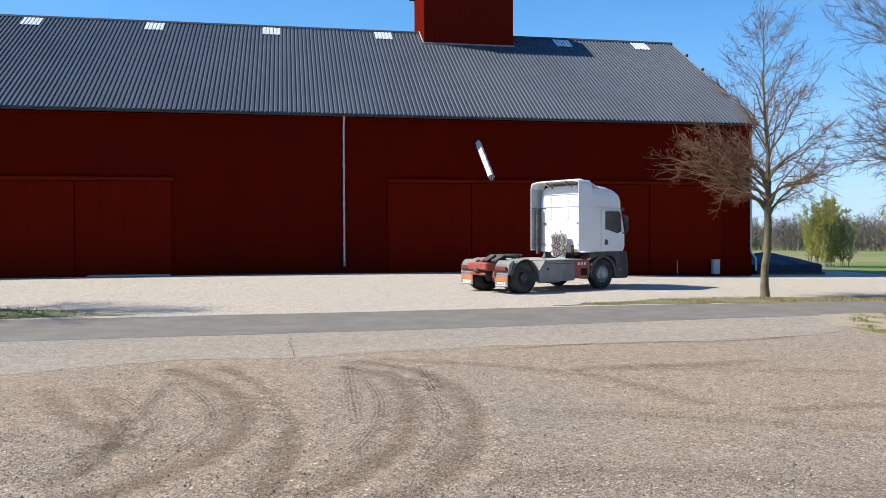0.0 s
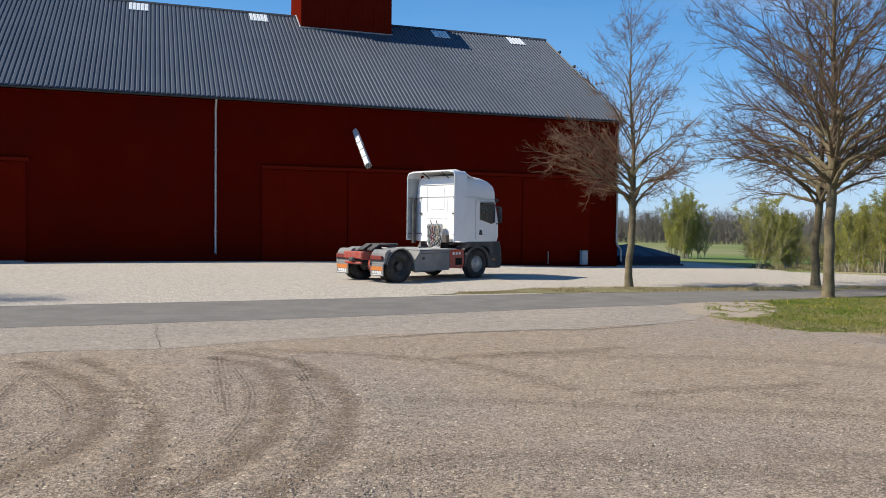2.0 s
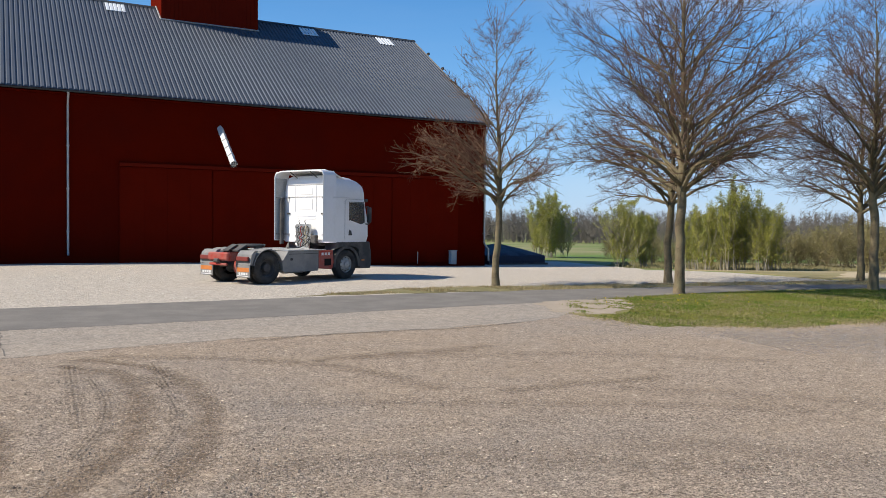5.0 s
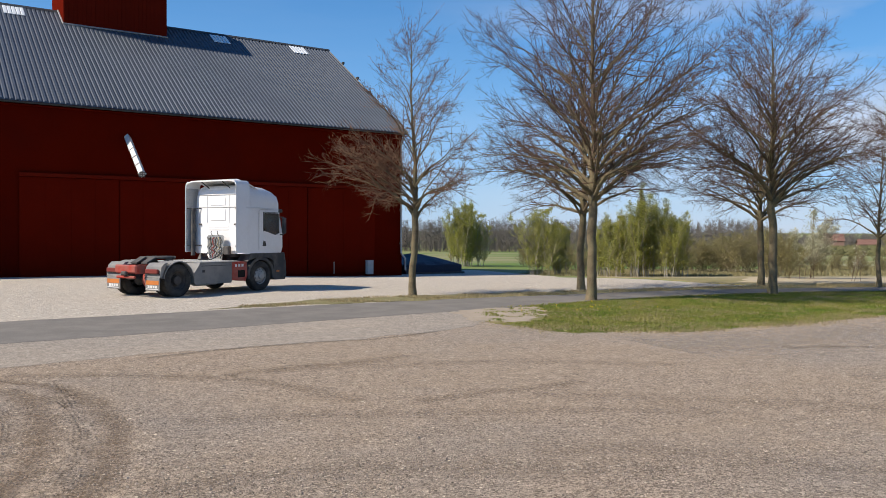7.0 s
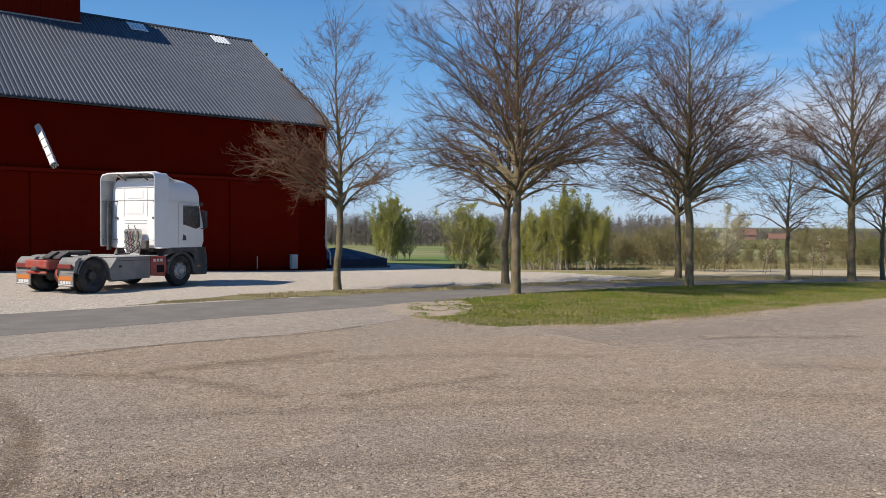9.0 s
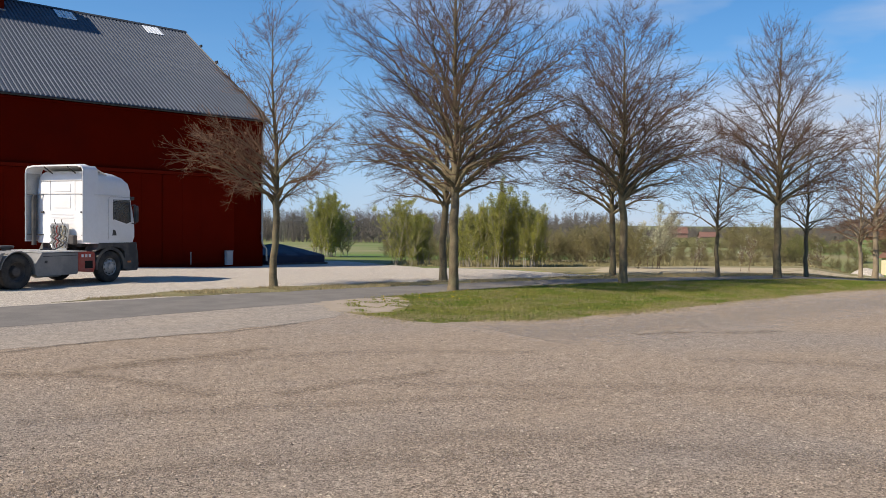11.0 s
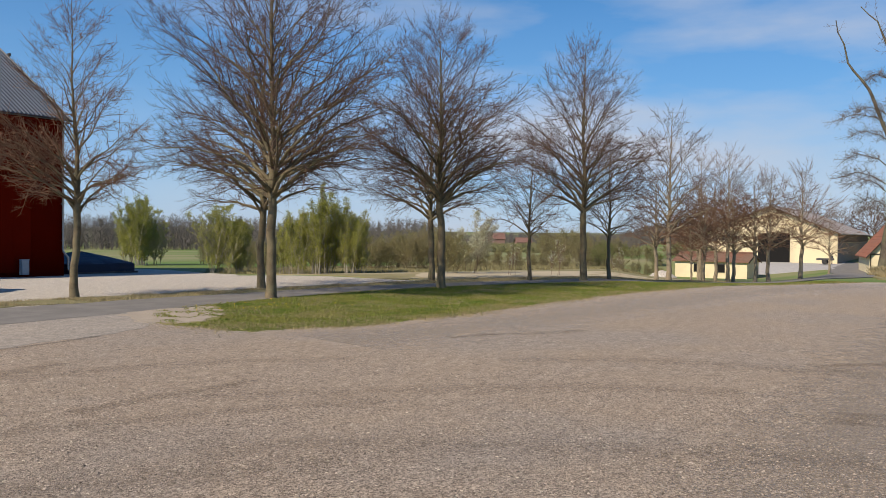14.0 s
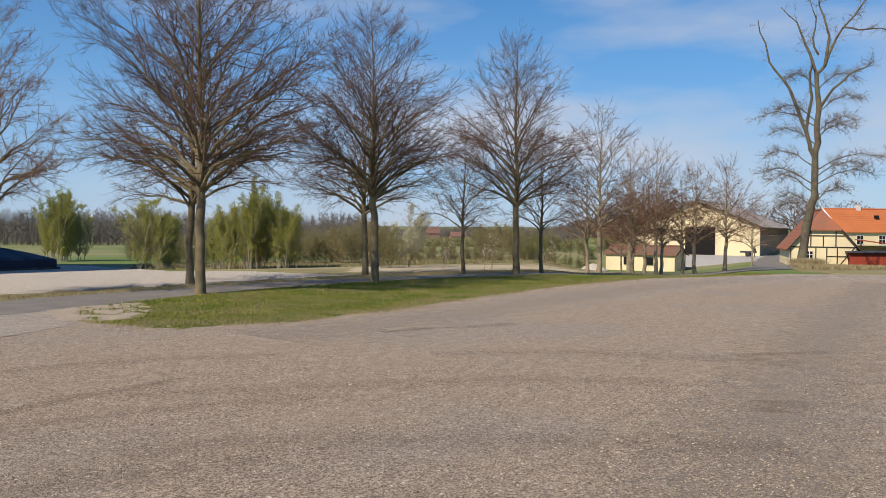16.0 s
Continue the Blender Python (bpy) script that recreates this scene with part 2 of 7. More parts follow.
APRON = gravel_material("worn_asphalt", (0.375, 0.328, 0.275), (0.235, 0.205, 0.17), (0.365, 0.31, 0.25), 0.8, 36.0, 0.006, 0.02, (0.285, 0.255, 0.22), (0.25, 0.9), 0.015)
SOIL_GRASS = material("short_grass", (0.09, 0.125, 0.02), (0.17, 0.155, 0.045), 0.95, scale=0.9, fine=22, amount=0.8, bump=0.03, bump_scale=30, dirt=(0.30, 0.235, 0.12), dirt_scale=0.45, dirt_amount=0.8)
VERGE_GRASS = material("dry_verge_grass", (0.15, 0.15, 0.055), (0.25, 0.21, 0.12), 0.95, scale=2.0, fine=30, bump=0.02, bump_scale=40)
FIELD = material("field", (0.10, 0.175, 0.03), (0.13, 0.175, 0.045), 0.95, scale=0.05, fine=2.0, bump=0.02, bump_scale=8, dirt=(0.26, 0.23, 0.12), dirt_scale=0.022, dirt_amount=0.9)
SAND = material("dry_ground", (0.46, 0.38, 0.26), (0.38, 0.32, 0.21), 0.95, scale=0.3, fine=8)
BLADES = material("grass_blades", (0.13, 0.195, 0.024), (0.25, 0.24, 0.058), 0.8, scale=0.6, fine=4, amount=0.85, vary=0.4, per_island=True, see=0.3)
STRAW = material("dry_grass_blades", (0.42, 0.34, 0.19), (0.28, 0.23, 0.12), 0.85, scale=1.0, fine=20, vary=0.3, per_island=True, see=0.2)
STONES = material("loose_stones", (0.42, 0.35, 0.28), (0.17, 0.137, 0.105), 0.9, scale=5, fine=50, vary=0.62, per_island=True)
RED_WALL = material("red_limewash", (0.093, 0.0054, 0.0016), (0.075, 0.0042, 0.0013), 1.0, spec=0.0, scale=0.5, fine=18, bump=0.004, bump_scale=30, dirt=(0.066, 0.0055, 0.0033), dirt_scale=0.25, dirt_amount=0.5)
RED_TOWER = material("red_boards", (0.13, 0.0105, 0.005), (0.105, 0.0085, 0.004), 0.95, spec=0.0, scale=0.8, fine=22, bump=0.004, bump_scale=25)
RED_DOOR = material("red_door_paint", (0.116, 0.007, 0.0022), (0.095, 0.0056, 0.0018), 0.95, spec=0.01, scale=0.9, fine=20)
ROOF = material("grey_roof_sheet", (0.072, 0.088, 0.114), (0.057, 0.07, 0.092), 0.55, scale=0.5, fine=12, dirt=(0.09, 0.104, 0.128), dirt_scale=0.2, dirt_amount=0.4, spec=0.22)
ROOF_DARK = material("ridge_flashing", (0.05, 0.055, 0.06), (0.035, 0.038, 0.04), 0.5)
ZINC = material("zinc", (0.45, 0.45, 0.44), (0.34, 0.34, 0.33), 0.45, 0.6, scale=2, fine=30)
SKYLIGHT = material("translucent_sheet", (0.75, 0.78, 0.80), (0.62, 0.66, 0.68), 0.35, scale=1, fine=15)
WHITE_METAL = material("white_painted_metal", (0.78, 0.78, 0.77), (0.66, 0.66, 0.65), 0.4, scale=1.5, fine=25, dirt=(0.45, 0.43, 0.4), dirt_scale=1.2, dirt_amount=0.35)
CAB_WHITE = material("cab_paint", (0.82, 0.82, 0.82), (0.77, 0.77, 0.77), 0.3, scale=1.0, fine=12, dirt=(0.62, 0.60, 0.57), dirt_scale=0.8, dirt_amount=0.25)
FAIRING_IN = material("fairing_inner", (0.50, 0.50, 0.49), (0.36, 0.36, 0.35), 0.7, scale=3, fine=20)
DARK_PLASTIC = material("dark_grey_plastic", (0.055, 0.056, 0.058), (0.04, 0.04, 0.042), 0.6, scale=3, fine=40, dirt=(0.16, 0.145, 0.125), dirt_scale=2.0, dirt_amount=0.5)
GREY_PLASTIC = material("grey_mudguard", (0.22, 0.22, 0.22), (0.16, 0.16, 0.16), 0.65, scale=3, fine=40, dirt=(0.3, 0.28, 0.25), dirt_scale=2.0, dirt_amount=0.5)
TANK_GREY = material("grey_side_cover", (0.20, 0.20, 0.195), (0.15, 0.15, 0.15), 0.5, scale=2, fine=30, dirt=(0.32, 0.30, 0.27), dirt_scale=1.2, dirt_amount=0.5)
CHASSIS_RED = material("red_chassis_paint", (0.42, 0.05, 0.03), (0.33, 0.04, 0.03), 0.5, scale=3, fine=30, dirt=(0.25, 0.17, 0.14), dirt_scale=2.5, dirt_amount=0.5)
RUBBER = material("tyre_rubber", (0.022, 0.022, 0.023), (0.035, 0.033, 0.031), 0.85, scale=4, fine=40, dirt=(0.12, 0.11, 0.095), dirt_scale=3.0, dirt_amount=0.4)
RIM = material("silver_rim", (0.45, 0.45, 0.45), (0.32, 0.32, 0.31), 0.4, 0.4, scale=6, fine=50)
RIM_DARK = material("dusty_dark_rim", (0.10, 0.09, 0.085), (0.06, 0.055, 0.05), 0.7, scale=6, fine=50)
ALU = material("aluminium_plate", (0.55, 0.55, 0.54), (0.42, 0.42, 0.41), 0.4, 0.7, scale=3, fine=40)
ORANGE = material("orange_reflector", (0.58, 0.2, 0.055), (0.45, 0.15, 0.04), 0.45)
TAIL_RED = material("red_lamp_lens", (0.22, 0.045, 0.035), (0.16, 0.035, 0.03), 0.4)
HOSE_RED, HOSE_YELLOW = material("red_hose", (0.32, 0.07, 0.06), rough=0.5), material("yellow_hose", (0.5, 0.42, 0.28), rough=0.5)
WINDOW = glass_material("window_glass", (0.25, 0.28, 0.28))
# near-black paints in the shade of openings and slots; also dark panes
DARK = material("dark_inside", (0.012, 0.011, 0.010), rough=0.9)
BARK = material("bark", (0.245, 0.19, 0.115), (0.07, 0.055, 0.036), 0.95, scale=4, fine=35, bump=0.005, bump_scale=25, dirt=(0.17, 0.165, 0.09), dirt_scale=2.2, dirt_amount=0.4)
OLD_BARK = material("old_bark", (0.15, 0.122, 0.09), (0.06, 0.05, 0.037), 0.95, scale=2.2, fine=12, amount=0.8, bump=0.06, bump_scale=7, dirt=(0.16, 0.155, 0.09), dirt_scale=1.0, dirt_amount=0.5)
# bark colour brightened to stand in for sun on the far trunks
SUNLIT_BARK = material("sunlit_bark", (0.33, 0.27, 0.182), (0.205, 0.16, 0.108), 0.95, scale=3, fine=25, bump=0.004, bump_scale=25)
ROUGH = material("rough_pasture", (0.24, 0.205, 0.10), (0.17, 0.165, 0.065), 0.95, scale=0.25, fine=4, bump=0.03, bump_scale=9, dirt=(0.34, 0.28, 0.17), dirt_scale=0.12, dirt_amount=0.8)
TWIG = material("twigs", (0.083, 0.051, 0.037), (0.15, 0.093, 0.064), 0.9, scale=0.8, fine=10, vary=0.25, per_island=True)
OLD_TWIG = material("old_tree_shoots", (0.17, 0.135, 0.105), (0.11, 0.085, 0.065), 0.9, scale=0.8, fine=10, vary=0.25, per_island=True)
TWIG_RED = material("reddish_twigs", (0.125, 0.069, 0.044), (0.205, 0.12, 0.073), 0.9, scale=0.8, fine=10, vary=0.25, per_island=True)
BIRCH_LEAF = material("young_birch_leaves", (0.39, 0.385, 0.082), (0.22, 0.235, 0.05), 0.7, scale=0.9, fine=6, vary=0.5, per_island=True, see=0.3)
BUSH_LEAF = material("bush_leaves", (0.265, 0.25, 0.09), (0.245, 0.205, 0.10), 0.8, scale=0.4, fine=5, vary=0.4, per_island=True, see=0.3)
BUSH_GREEN = material("green_bush_leaves", (0.18, 0.215, 0.055), (0.15, 0.16, 0.05), 0.8, scale=0.4, fine=5, vary=0.4, per_island=True, see=0.3)
BLOSSOM = material("white_blossom", (0.68, 0.66, 0.56), (0.40, 0.41, 0.22), 0.8, scale=3, fine=12, vary=0.25, per_island=True, see=0.3)
BIRCH_BARK = material("birch_bark", (0.42, 0.38, 0.32), (0.2, 0.18, 0.15), 0.9, scale=5, fine=30)
BUSH_STEM = material("bush_stems", (0.22, 0.18, 0.11), (0.14, 0.115, 0.07), 0.9, scale=1.0, fine=8)
HOSE_DARK = material("grey_hose", (0.12, 0.11, 0.10), rough=0.5)
FAR_WOOD = material("far_bare_woods", (0.125, 0.113, 0.10), (0.17, 0.152, 0.135), 0.95, scale=0.05, fine=0.6, vary=0.1, per_island=True)
FAR_BUSH = material("far_bush_leaves", (0.225, 0.22, 0.10), (0.16, 0.15, 0.075), 0.9, scale=0.08, fine=0.8, vary=0.3, per_island=True)
CREAM = material("cream_plaster", (0.78, 0.66, 0.42), (0.72, 0.60, 0.37), 0.9, scale=0.5, fine=10, dirt=(0.6, 0.5, 0.33), dirt_scale=0.5, dirt_amount=0.4)
TILE = material("orange_roof_tile", (0.52, 0.17, 0.06), (0.42, 0.13, 0.05), 0.85, scale=0.5, fine=6)
OLD_TILE = material("old_red_roof_tile", (0.33, 0.125, 0.07), (0.22, 0.085, 0.055), 0.9, scale=0.6, fine=6, dirt=(0.22, 0.12, 0.08), dirt_scale=0.6, dirt_amount=0.6)
BROWN_TILE = material("brown_red_roof_tile", (0.24, 0.115, 0.075), (0.16, 0.08, 0.055), 0.9, scale=0.6, fine=6, dirt=(0.2, 0.14, 0.1), dirt_scale=0.6, dirt_amount=0.6)
GREY_ROOF = material("weathered_roof", (0.50, 0.46, 0.42), (0.36, 0.32, 0.29), 0.8, scale=0.3, fine=6, dirt=(0.28, 0.2, 0.15), dirt_scale=0.25, dirt_amount=0.6)
TIMBER = material("dark_timber", (0.05, 0.04, 0.03), (0.035, 0.028, 0.022), 0.9)
BROWN_BOARD = material("brown_boards", (0.16, 0.11, 0.075), (0.12, 0.08, 0.055), 0.9, scale=2, fine=15)
GREY_BOARD = material("weathered_boards", (0.27, 0.225, 0.18), (0.20, 0.165, 0.13), 0.9, scale=2, fine=15)
SHED_RED = material("red_shed_boards", (0.30, 0.05, 0.03), (0.24, 0.04, 0.025), 0.9, scale=2, fine=15)
TARP = material("blue_tarpaulin", (0.016, 0.028, 0.055), (0.011, 0.02, 0.042), 0.5, scale=1.2, fine=9, bump=0.03, bump_scale=3)
FAR_BRICK = material("far_brick", (0.30, 0.185, 0.15), (0.24, 0.15, 0.12))
FAR_TILE = material("far_roof_tile", (0.235, 0.13, 0.10), (0.18, 0.10, 0.08))
CONCRETE = material("concrete", (0.42, 0.40, 0.37), (0.33, 0.31, 0.29), 0.9, scale=2, fine=20)
YELLOW = material("dandelion_yellow", (0.75, 0.55, 0.02), rough=0.7)


# ---- mesh helpers ----
class Build:
    """Collects vertices and faces for one mesh."""

    def __init__(self):
        self.v, self.f, self.count = [], [], 0

    def add(self, verts, faces):
        k = self.count
        self.v.extend(verts)
        self.f.extend([tuple(i + k for i in f) for f in faces])
        self.count += len(verts)

    def box(self, x0, y0, z0, x1, y1, z1, c=0.0, m=None):
        """A box, its edges chamfered by c, turned by m."""
        if c <= 0:
            vs = [(x, y, z) for x in (x0, x1) for y in (y0, y1) for z in (z0, z1)]
            fs = [(0, 1, 3, 2), (4, 6, 7, 5), (0, 4, 5, 1), (2, 3, 7, 6), (0, 2, 6, 4), (1, 5, 7, 3)]
        else:
            lo, hi = (x0, y0, z0), (x1, y1, z1)
            vs, key = [], {}
            for s in [(a, b_, d) for a in (0, 1) for b_ in (0, 1) for d in (0, 1)]:
                for ax in range(3):
                    p = []
                    for i in range(3):
                        e = hi[i] if s[i] else lo[i]
                        p.append(e if i == ax else e + (-c if s[i] else c))
                    key[s, ax] = len(vs)
                    vs.append(tuple(p))
            fs = []
            for ax in range(3):
                o = [i for i in range(3) if i != ax]
                for side in (0, 1):
                    ring = []
                    for a, b_ in ((0, 0), (1, 0), (1, 1), (0, 1)):
                        s = [0, 0, 0]
                        s[ax], s[o[0]], s[o[1]] = side, a, b_
                        ring.append(key[tuple(s), ax])
                    fs.append(tuple(ring if (side == 1) == (ax != 1) else ring[::-1]))
                for a in (0, 1):
                    for b_ in (0, 1):
                        s0, s1 = [0, 0, 0], [0, 0, 0]
                        s0[o[0]] = s1[o[0]] = a
                        s0[o[1]] = s1[o[1]] = b_
                        s1[ax] = 1
                        s0, s1 = tuple(s0), tuple(s1)
                        q = (key[s0, o[0]], key[s1, o[0]], key[s1, o[1]], key[s0, o[1]])
                        fs.append(q if (a == b_) == (ax != 1) else q[::-1])
            for s in [(a, b_, d) for a in (0, 1) for b_ in (0, 1) for d in (0, 1)]:
                t = tuple(key[s, ax] for ax in range(3))
                fs.append(t if sum(s) % 2 == 1 else t[::-1])
        if m is not None:
            vs = [tuple(m @ Vector(p)) for p in vs]
        self.add(vs, fs)
        return self

    def tube(self, pts, radii, sides=6, caps=True):
        """A tube along pts with a radius at each."""
        pts = [Vector(p) for p in pts]
        rings, ref = [], None
        for i, p in enumerate(pts):
            d = (pts[min(i + 1, len(pts) - 1)] - pts[max(i - 1, 0)]).normalized()
            if ref is None:
                ref = Vector((1, 0, 0)) if abs(d.x) < 0.8 else Vector((0, 1, 0))
            a = (ref - d * ref.dot(d)).normalized()
            b_ = d.cross(a)
            ref = a
            r = radii[i] if hasattr(radii, "__len__") else radii
            rings.append([tuple(p + (a * math.cos(2 * math.pi * k / sides) + b_ * math.sin(2 * math.pi * k / sides)) * r) for k in range(sides)])
        self.loft(rings, caps)
        return self

    def loft(self, rings, caps=True):
        n = len(rings[0])
        vs = [p for r in rings for p in r]
        fs = [(i * n + k, i * n + (k + 1) % n, (i + 1) * n + (k + 1) % n, (i + 1) * n + k) for i in range(len(rings) - 1) for k in range(n)]
        if caps:
            fs += [tuple(range(n))[::-1], tuple((len(rings) - 1) * n + k for k in range(n))]
        self.add(vs, fs)
        return self

    def prism(self, outline, y0, y1, plane="xz", m=None):
        """A flat outline in a plane, drawn out from y0 to y1 along the third axis."""
        place = {"xz": lambda a, b_, t: (a, t, b_), "xy": lambda a, b_, t: (a, b_, t), "yz": lambda a, b_, t: (t, a, b_)}[plane]
        r0, r1 = [place(a, b_, y0) for a, b_ in outline], [place(a, b_, y1) for a, b_ in outline]
        if m is not None:
            r0, r1 = [tuple(m @ Vector(p)) for p in r0], [tuple(m @ Vector(p)) for p in r1]
        return self.loft([r0, r1])

    def lathe(self, profile, centre, axis="y", sides=28, caps=True):
        """A profile of (along, radius) turned about an axis through centre."""
        rings = []
        for a, r in profile:
            ring = []
            for k in range(sides):
                c, s = math.cos(2 * math.pi * k / sides) * r, math.sin(2 * math.pi * k / sides) * r
                p = {"y": (c, a, s), "x": (a, c, s), "z": (c, s, a)}[axis]
                ring.append(tuple(p[i] + centre[i] for i in range(3)))
            rings.append(ring)
        return self.loft(rings, caps)

    def data(self, name, mat, smooth=False):
        me = bpy.data.meshes.new(name)
        me.from_pydata([tuple(p) for p in self.v], [], self.f)
        bm = bmesh.new()
        bm.from_mesh(me)
        if len(bm.faces) < 40000:
            bmesh.ops.recalc_face_normals(bm, faces=bm.faces)
            bm.to_mesh(me)
        bm.free()
        me.materials.append(mat)
        if smooth:
            me.polygons.foreach_set("use_smooth", [True] * len(me.polygons))
            me.set_sharp_from_angle(angle=radians(40))
        me.update()
        return me


def part(name, build, mat, parent, label="", smooth=False):
    ob = new(name, build.data(name, mat, smooth))
    ob.parent = parent
    return tagged(ob, label)


def thing(name, at, label, category, group="", kind=""):
    ob = new(name)
    ob.matrix_world = at
    ob.empty_display_size = 0.2
    return tagged(ob, label, category, group, kind)


def solid(name, build, mat, label, category, group="", kind="", smooth=False, at=None):
    ob = new(name, build.data(name, mat, smooth))
    if at is not None:
        ob.matrix_world = at
    return tagged(ob, label, category, group, kind)


# ---- lie of the land ----
def smooth_step(v, a, b):
    t = min(1.0, max(0.0, (v - a) / (b - a)))
    return t * t * (3 - 2 * t)


VALLEY = ([0, 38, 350, 900, 2000, 4800], [0, 0, -5.6, -3.0, 4.0, 12.0])
SLOPE = ([0, 36, 97, 103, 112, 140, 400, 900, 4800], [0, 0, -2.5, -2.45, -1.45, -1.38, -1.0, 3.0, 12.0])
FARM = ([0, 38, 64, 72, 95, 140, 400, 4800], [0, 0, -0.55, -0.95, -1.66, -1.3, 0.0, 12.0])


def ground_z(x, y):
    r, az = math.hypot(x, y), math.degrees(math.atan2(x, y))
    valley, slope, farm = (float(np.interp(r, *c)) for c in (VALLEY, SLOPE, FARM))
    a, b = smooth_step(az, 56, 60.5), smooth_step(az, 66, 71)
    z = valley * (1 - a) + slope * a
    z = z * (1 - b) + farm * b
    return z - 0.3 * smooth_step(x, -2, 16) * smooth_step(y, 30, 44) * (1 - smooth_step(x, 95, 104))


def rim(points, wobble=0.12, step=0.5, seed=1):
    """A closed outline, cut fine and made uneven by smooth noise of two wavelengths."""
    out = []
    for i, p in enumerate(points):
        q = points[(i + 1) % len(points)]
        n = min(90, max(1, int(math.hypot(q[0] - p[0], q[1] - p[1]) / step)))
        for k in range(n):
            t = k / n
            x, y = p[0] + (q[0] - p[0]) * t, p[1] + (q[1] - p[1]) * t
            a, b = Vector((x * 0.8, y * 0.8, seed * 7.3)), Vector((x * 3.5, y * 3.5, seed * 3.1))
            out.append((x + wobble * (1.6 * noise.noise(a) + 0.7 * noise.noise(b)), y + wobble * (1.6 * noise.noise(a + Vector((9, 5, 0))) + 0.7 * noise.noise(b + Vector((4, 8, 0))))))
    return out


def inside(x, y, poly):
    hit, j = False, len(poly) - 1
    for i in range(len(poly)):
        (xi, yi), (xj, yj) = poly[i], poly[j]
        if (yi > y) != (yj > y) and x < (xj - xi) * (y - yi) / (yj - yi) + xi:
            hit = not hit
        j = i
    return hit


def sheet(name, outline, lift, mat, label, category, cell=1.5):
    """A piece of ground that follows the lie of the land, lift above it, with a skirt round its edge."""
    from mathutils import geometry
    xs, ys = [p[0] for p in outline], [p[1] for p in outline]
    pts = [Vector(p) for p in outline]
    nx, ny = int((max(xs) - min(xs)) / cell), int((max(ys) - min(ys)) / cell)
    pts += [Vector((min(xs) + cell * (i + 0.5), min(ys) + cell * (j + 0.5))) for i in range(nx) for j in range(ny) if inside(min(xs) + cell * (i + 0.5), min(ys) + cell * (j + 0.5), outline)]
    n = len(outline)
    vs, _, fs, _, _, _ = geometry.delaunay_2d_cdt(pts, [(i, (i + 1) % n) for i in range(n)], [], 1, 0.001)
    b = Build()
    b.add([(v.x, v.y, ground_z(v.x, v.y) + lift) for v in vs], [tuple(f) for f in fs])
    low = [(x, y, ground_z(x, y) - 0.05) for x, y in outline]
    top = [(x, y, ground_z(x, y) + lift) for x, y in outline]
    b.add(low + top, [(i, (i + 1) % n, n + (i + 1) % n, n + i) for i in range(n)])
    return solid(name, b, mat, label, category, kind="structure", smooth=False)


# the sheet that reaches the horizon
def terrain():
    b = Build()
    radii = [0.0] + list(np.concatenate([np.linspace(3, 60, 39), np.linspace(61.5, 160, 66), np.geomspace(164, 4800, 52)]))
    n = 200
    b.v = [(0, 0, -0.02)]
    for r in radii[1:]:
        for k in range(n):
            a = 2 * math.pi * k / n
            x, y = r * math.sin(a), r * math.cos(a)
            b.v.append((x, y, ground_z(x, y) - 0.03))
    b.f = [(0, 1 + (k + 1) % n, 1 + k) for k in range(n)]
    for i in range(len(radii) - 2):
        o, p = 1 + i * n, 1 + (i + 1) * n
        b.f += [(o + k, o + (k + 1) % n, p + (k + 1) % n, p + k) for k in range(n)]
    b.count = len(b.v)
    solid("ground", b, FIELD, "green spring field with dry grass reaching the horizon", "ground", kind="structure", smooth=True)


terrain()

# outlines of the plan
ROAD_MID = [(-60, 6), (-30, 12.2), (-9.2, 17.0), (-1.3, 18.7), (5.6, 20.45), (10.5, 21.5), (15, 22.45), (20.5, 22.95), (27, 22.1), (33, 20.6), (42, 18.6), (54, 18.2), (70, 22.5), (95, 32), (120, 40)]
ROAD_HALF = [2.0, 2.0, 2.05, 2.0, 1.85, 1.6, 1.2, 1.0, 1.1, 1.3, 1.4, 1.5, 1.6, 1.7, 1.8]


def road_edges():
    left, right = [], []
    for i, (x, y) in enumerate(ROAD_MID):
        a, b = ROAD_MID[max(i - 1, 0)], ROAD_MID[min(i + 1, len(ROAD_MID) - 1)]
        d = math.hypot(b[0] - a[0], b[1] - a[1])
        nx, ny = -(b[1] - a[1]) / d, (b[0] - a[0]) / d
        left.append((x + nx * ROAD_HALF[i], y + ny * ROAD_HALF[i]))
        right.append((x - nx * ROAD_HALF[i], y - ny * ROAD_HALF[i]))
    return left, right


ROAD_FAR, ROAD_NEAR = road_edges()
PALE_EDGE = [(-60, 9.5), (-30, 14.5), (-10, 18.8), (-1.3, 20.0), (5.6, 22.0), (10.5, 23.0), (15, 23.5), (21, 23.7), (24.2, 24.2), (23.6, 28), (22.9, 32), (22.3, 36.5), (25.5, 42), (27, 56), (17, 58), (-60, 44)]
ISLAND = [(9.6, 19.3), (9.0, 17.9), (8.6, 16.3), (9.2, 14.4), (11.3, 13.75), (14.9, 13.9), (19.5, 14.8), (25.6, 15.6), (32.2, 15.4), (38, 14.2), (42, 13.5), (42, 16.2), (38, 17.6), (33, 19.2), (28, 20.7), (22.7, 21.7), (17.8, 21.6), (14.1, 20.9), (11.6, 20.2)]
VERGE = [(3.0, 22.2), (10.5, 23.05), (15, 23.6), (20.5, 23.85), (27, 23.0), (33, 21.6), (42, 20.0), (42.5, 21.6), (34, 23.4), (27, 24.8), (20, 25.0), (15, 24.8), (9.8, 24.75), (6, 24.0)]
VERGE_WEST = [(-40, 12.9), (-30, 15.0), (-10.4, 19.25), (-7.6, 20.1), (-9.0, 20.7), (-12, 21.9), (-30, 18.2), (-40, 16.5)]
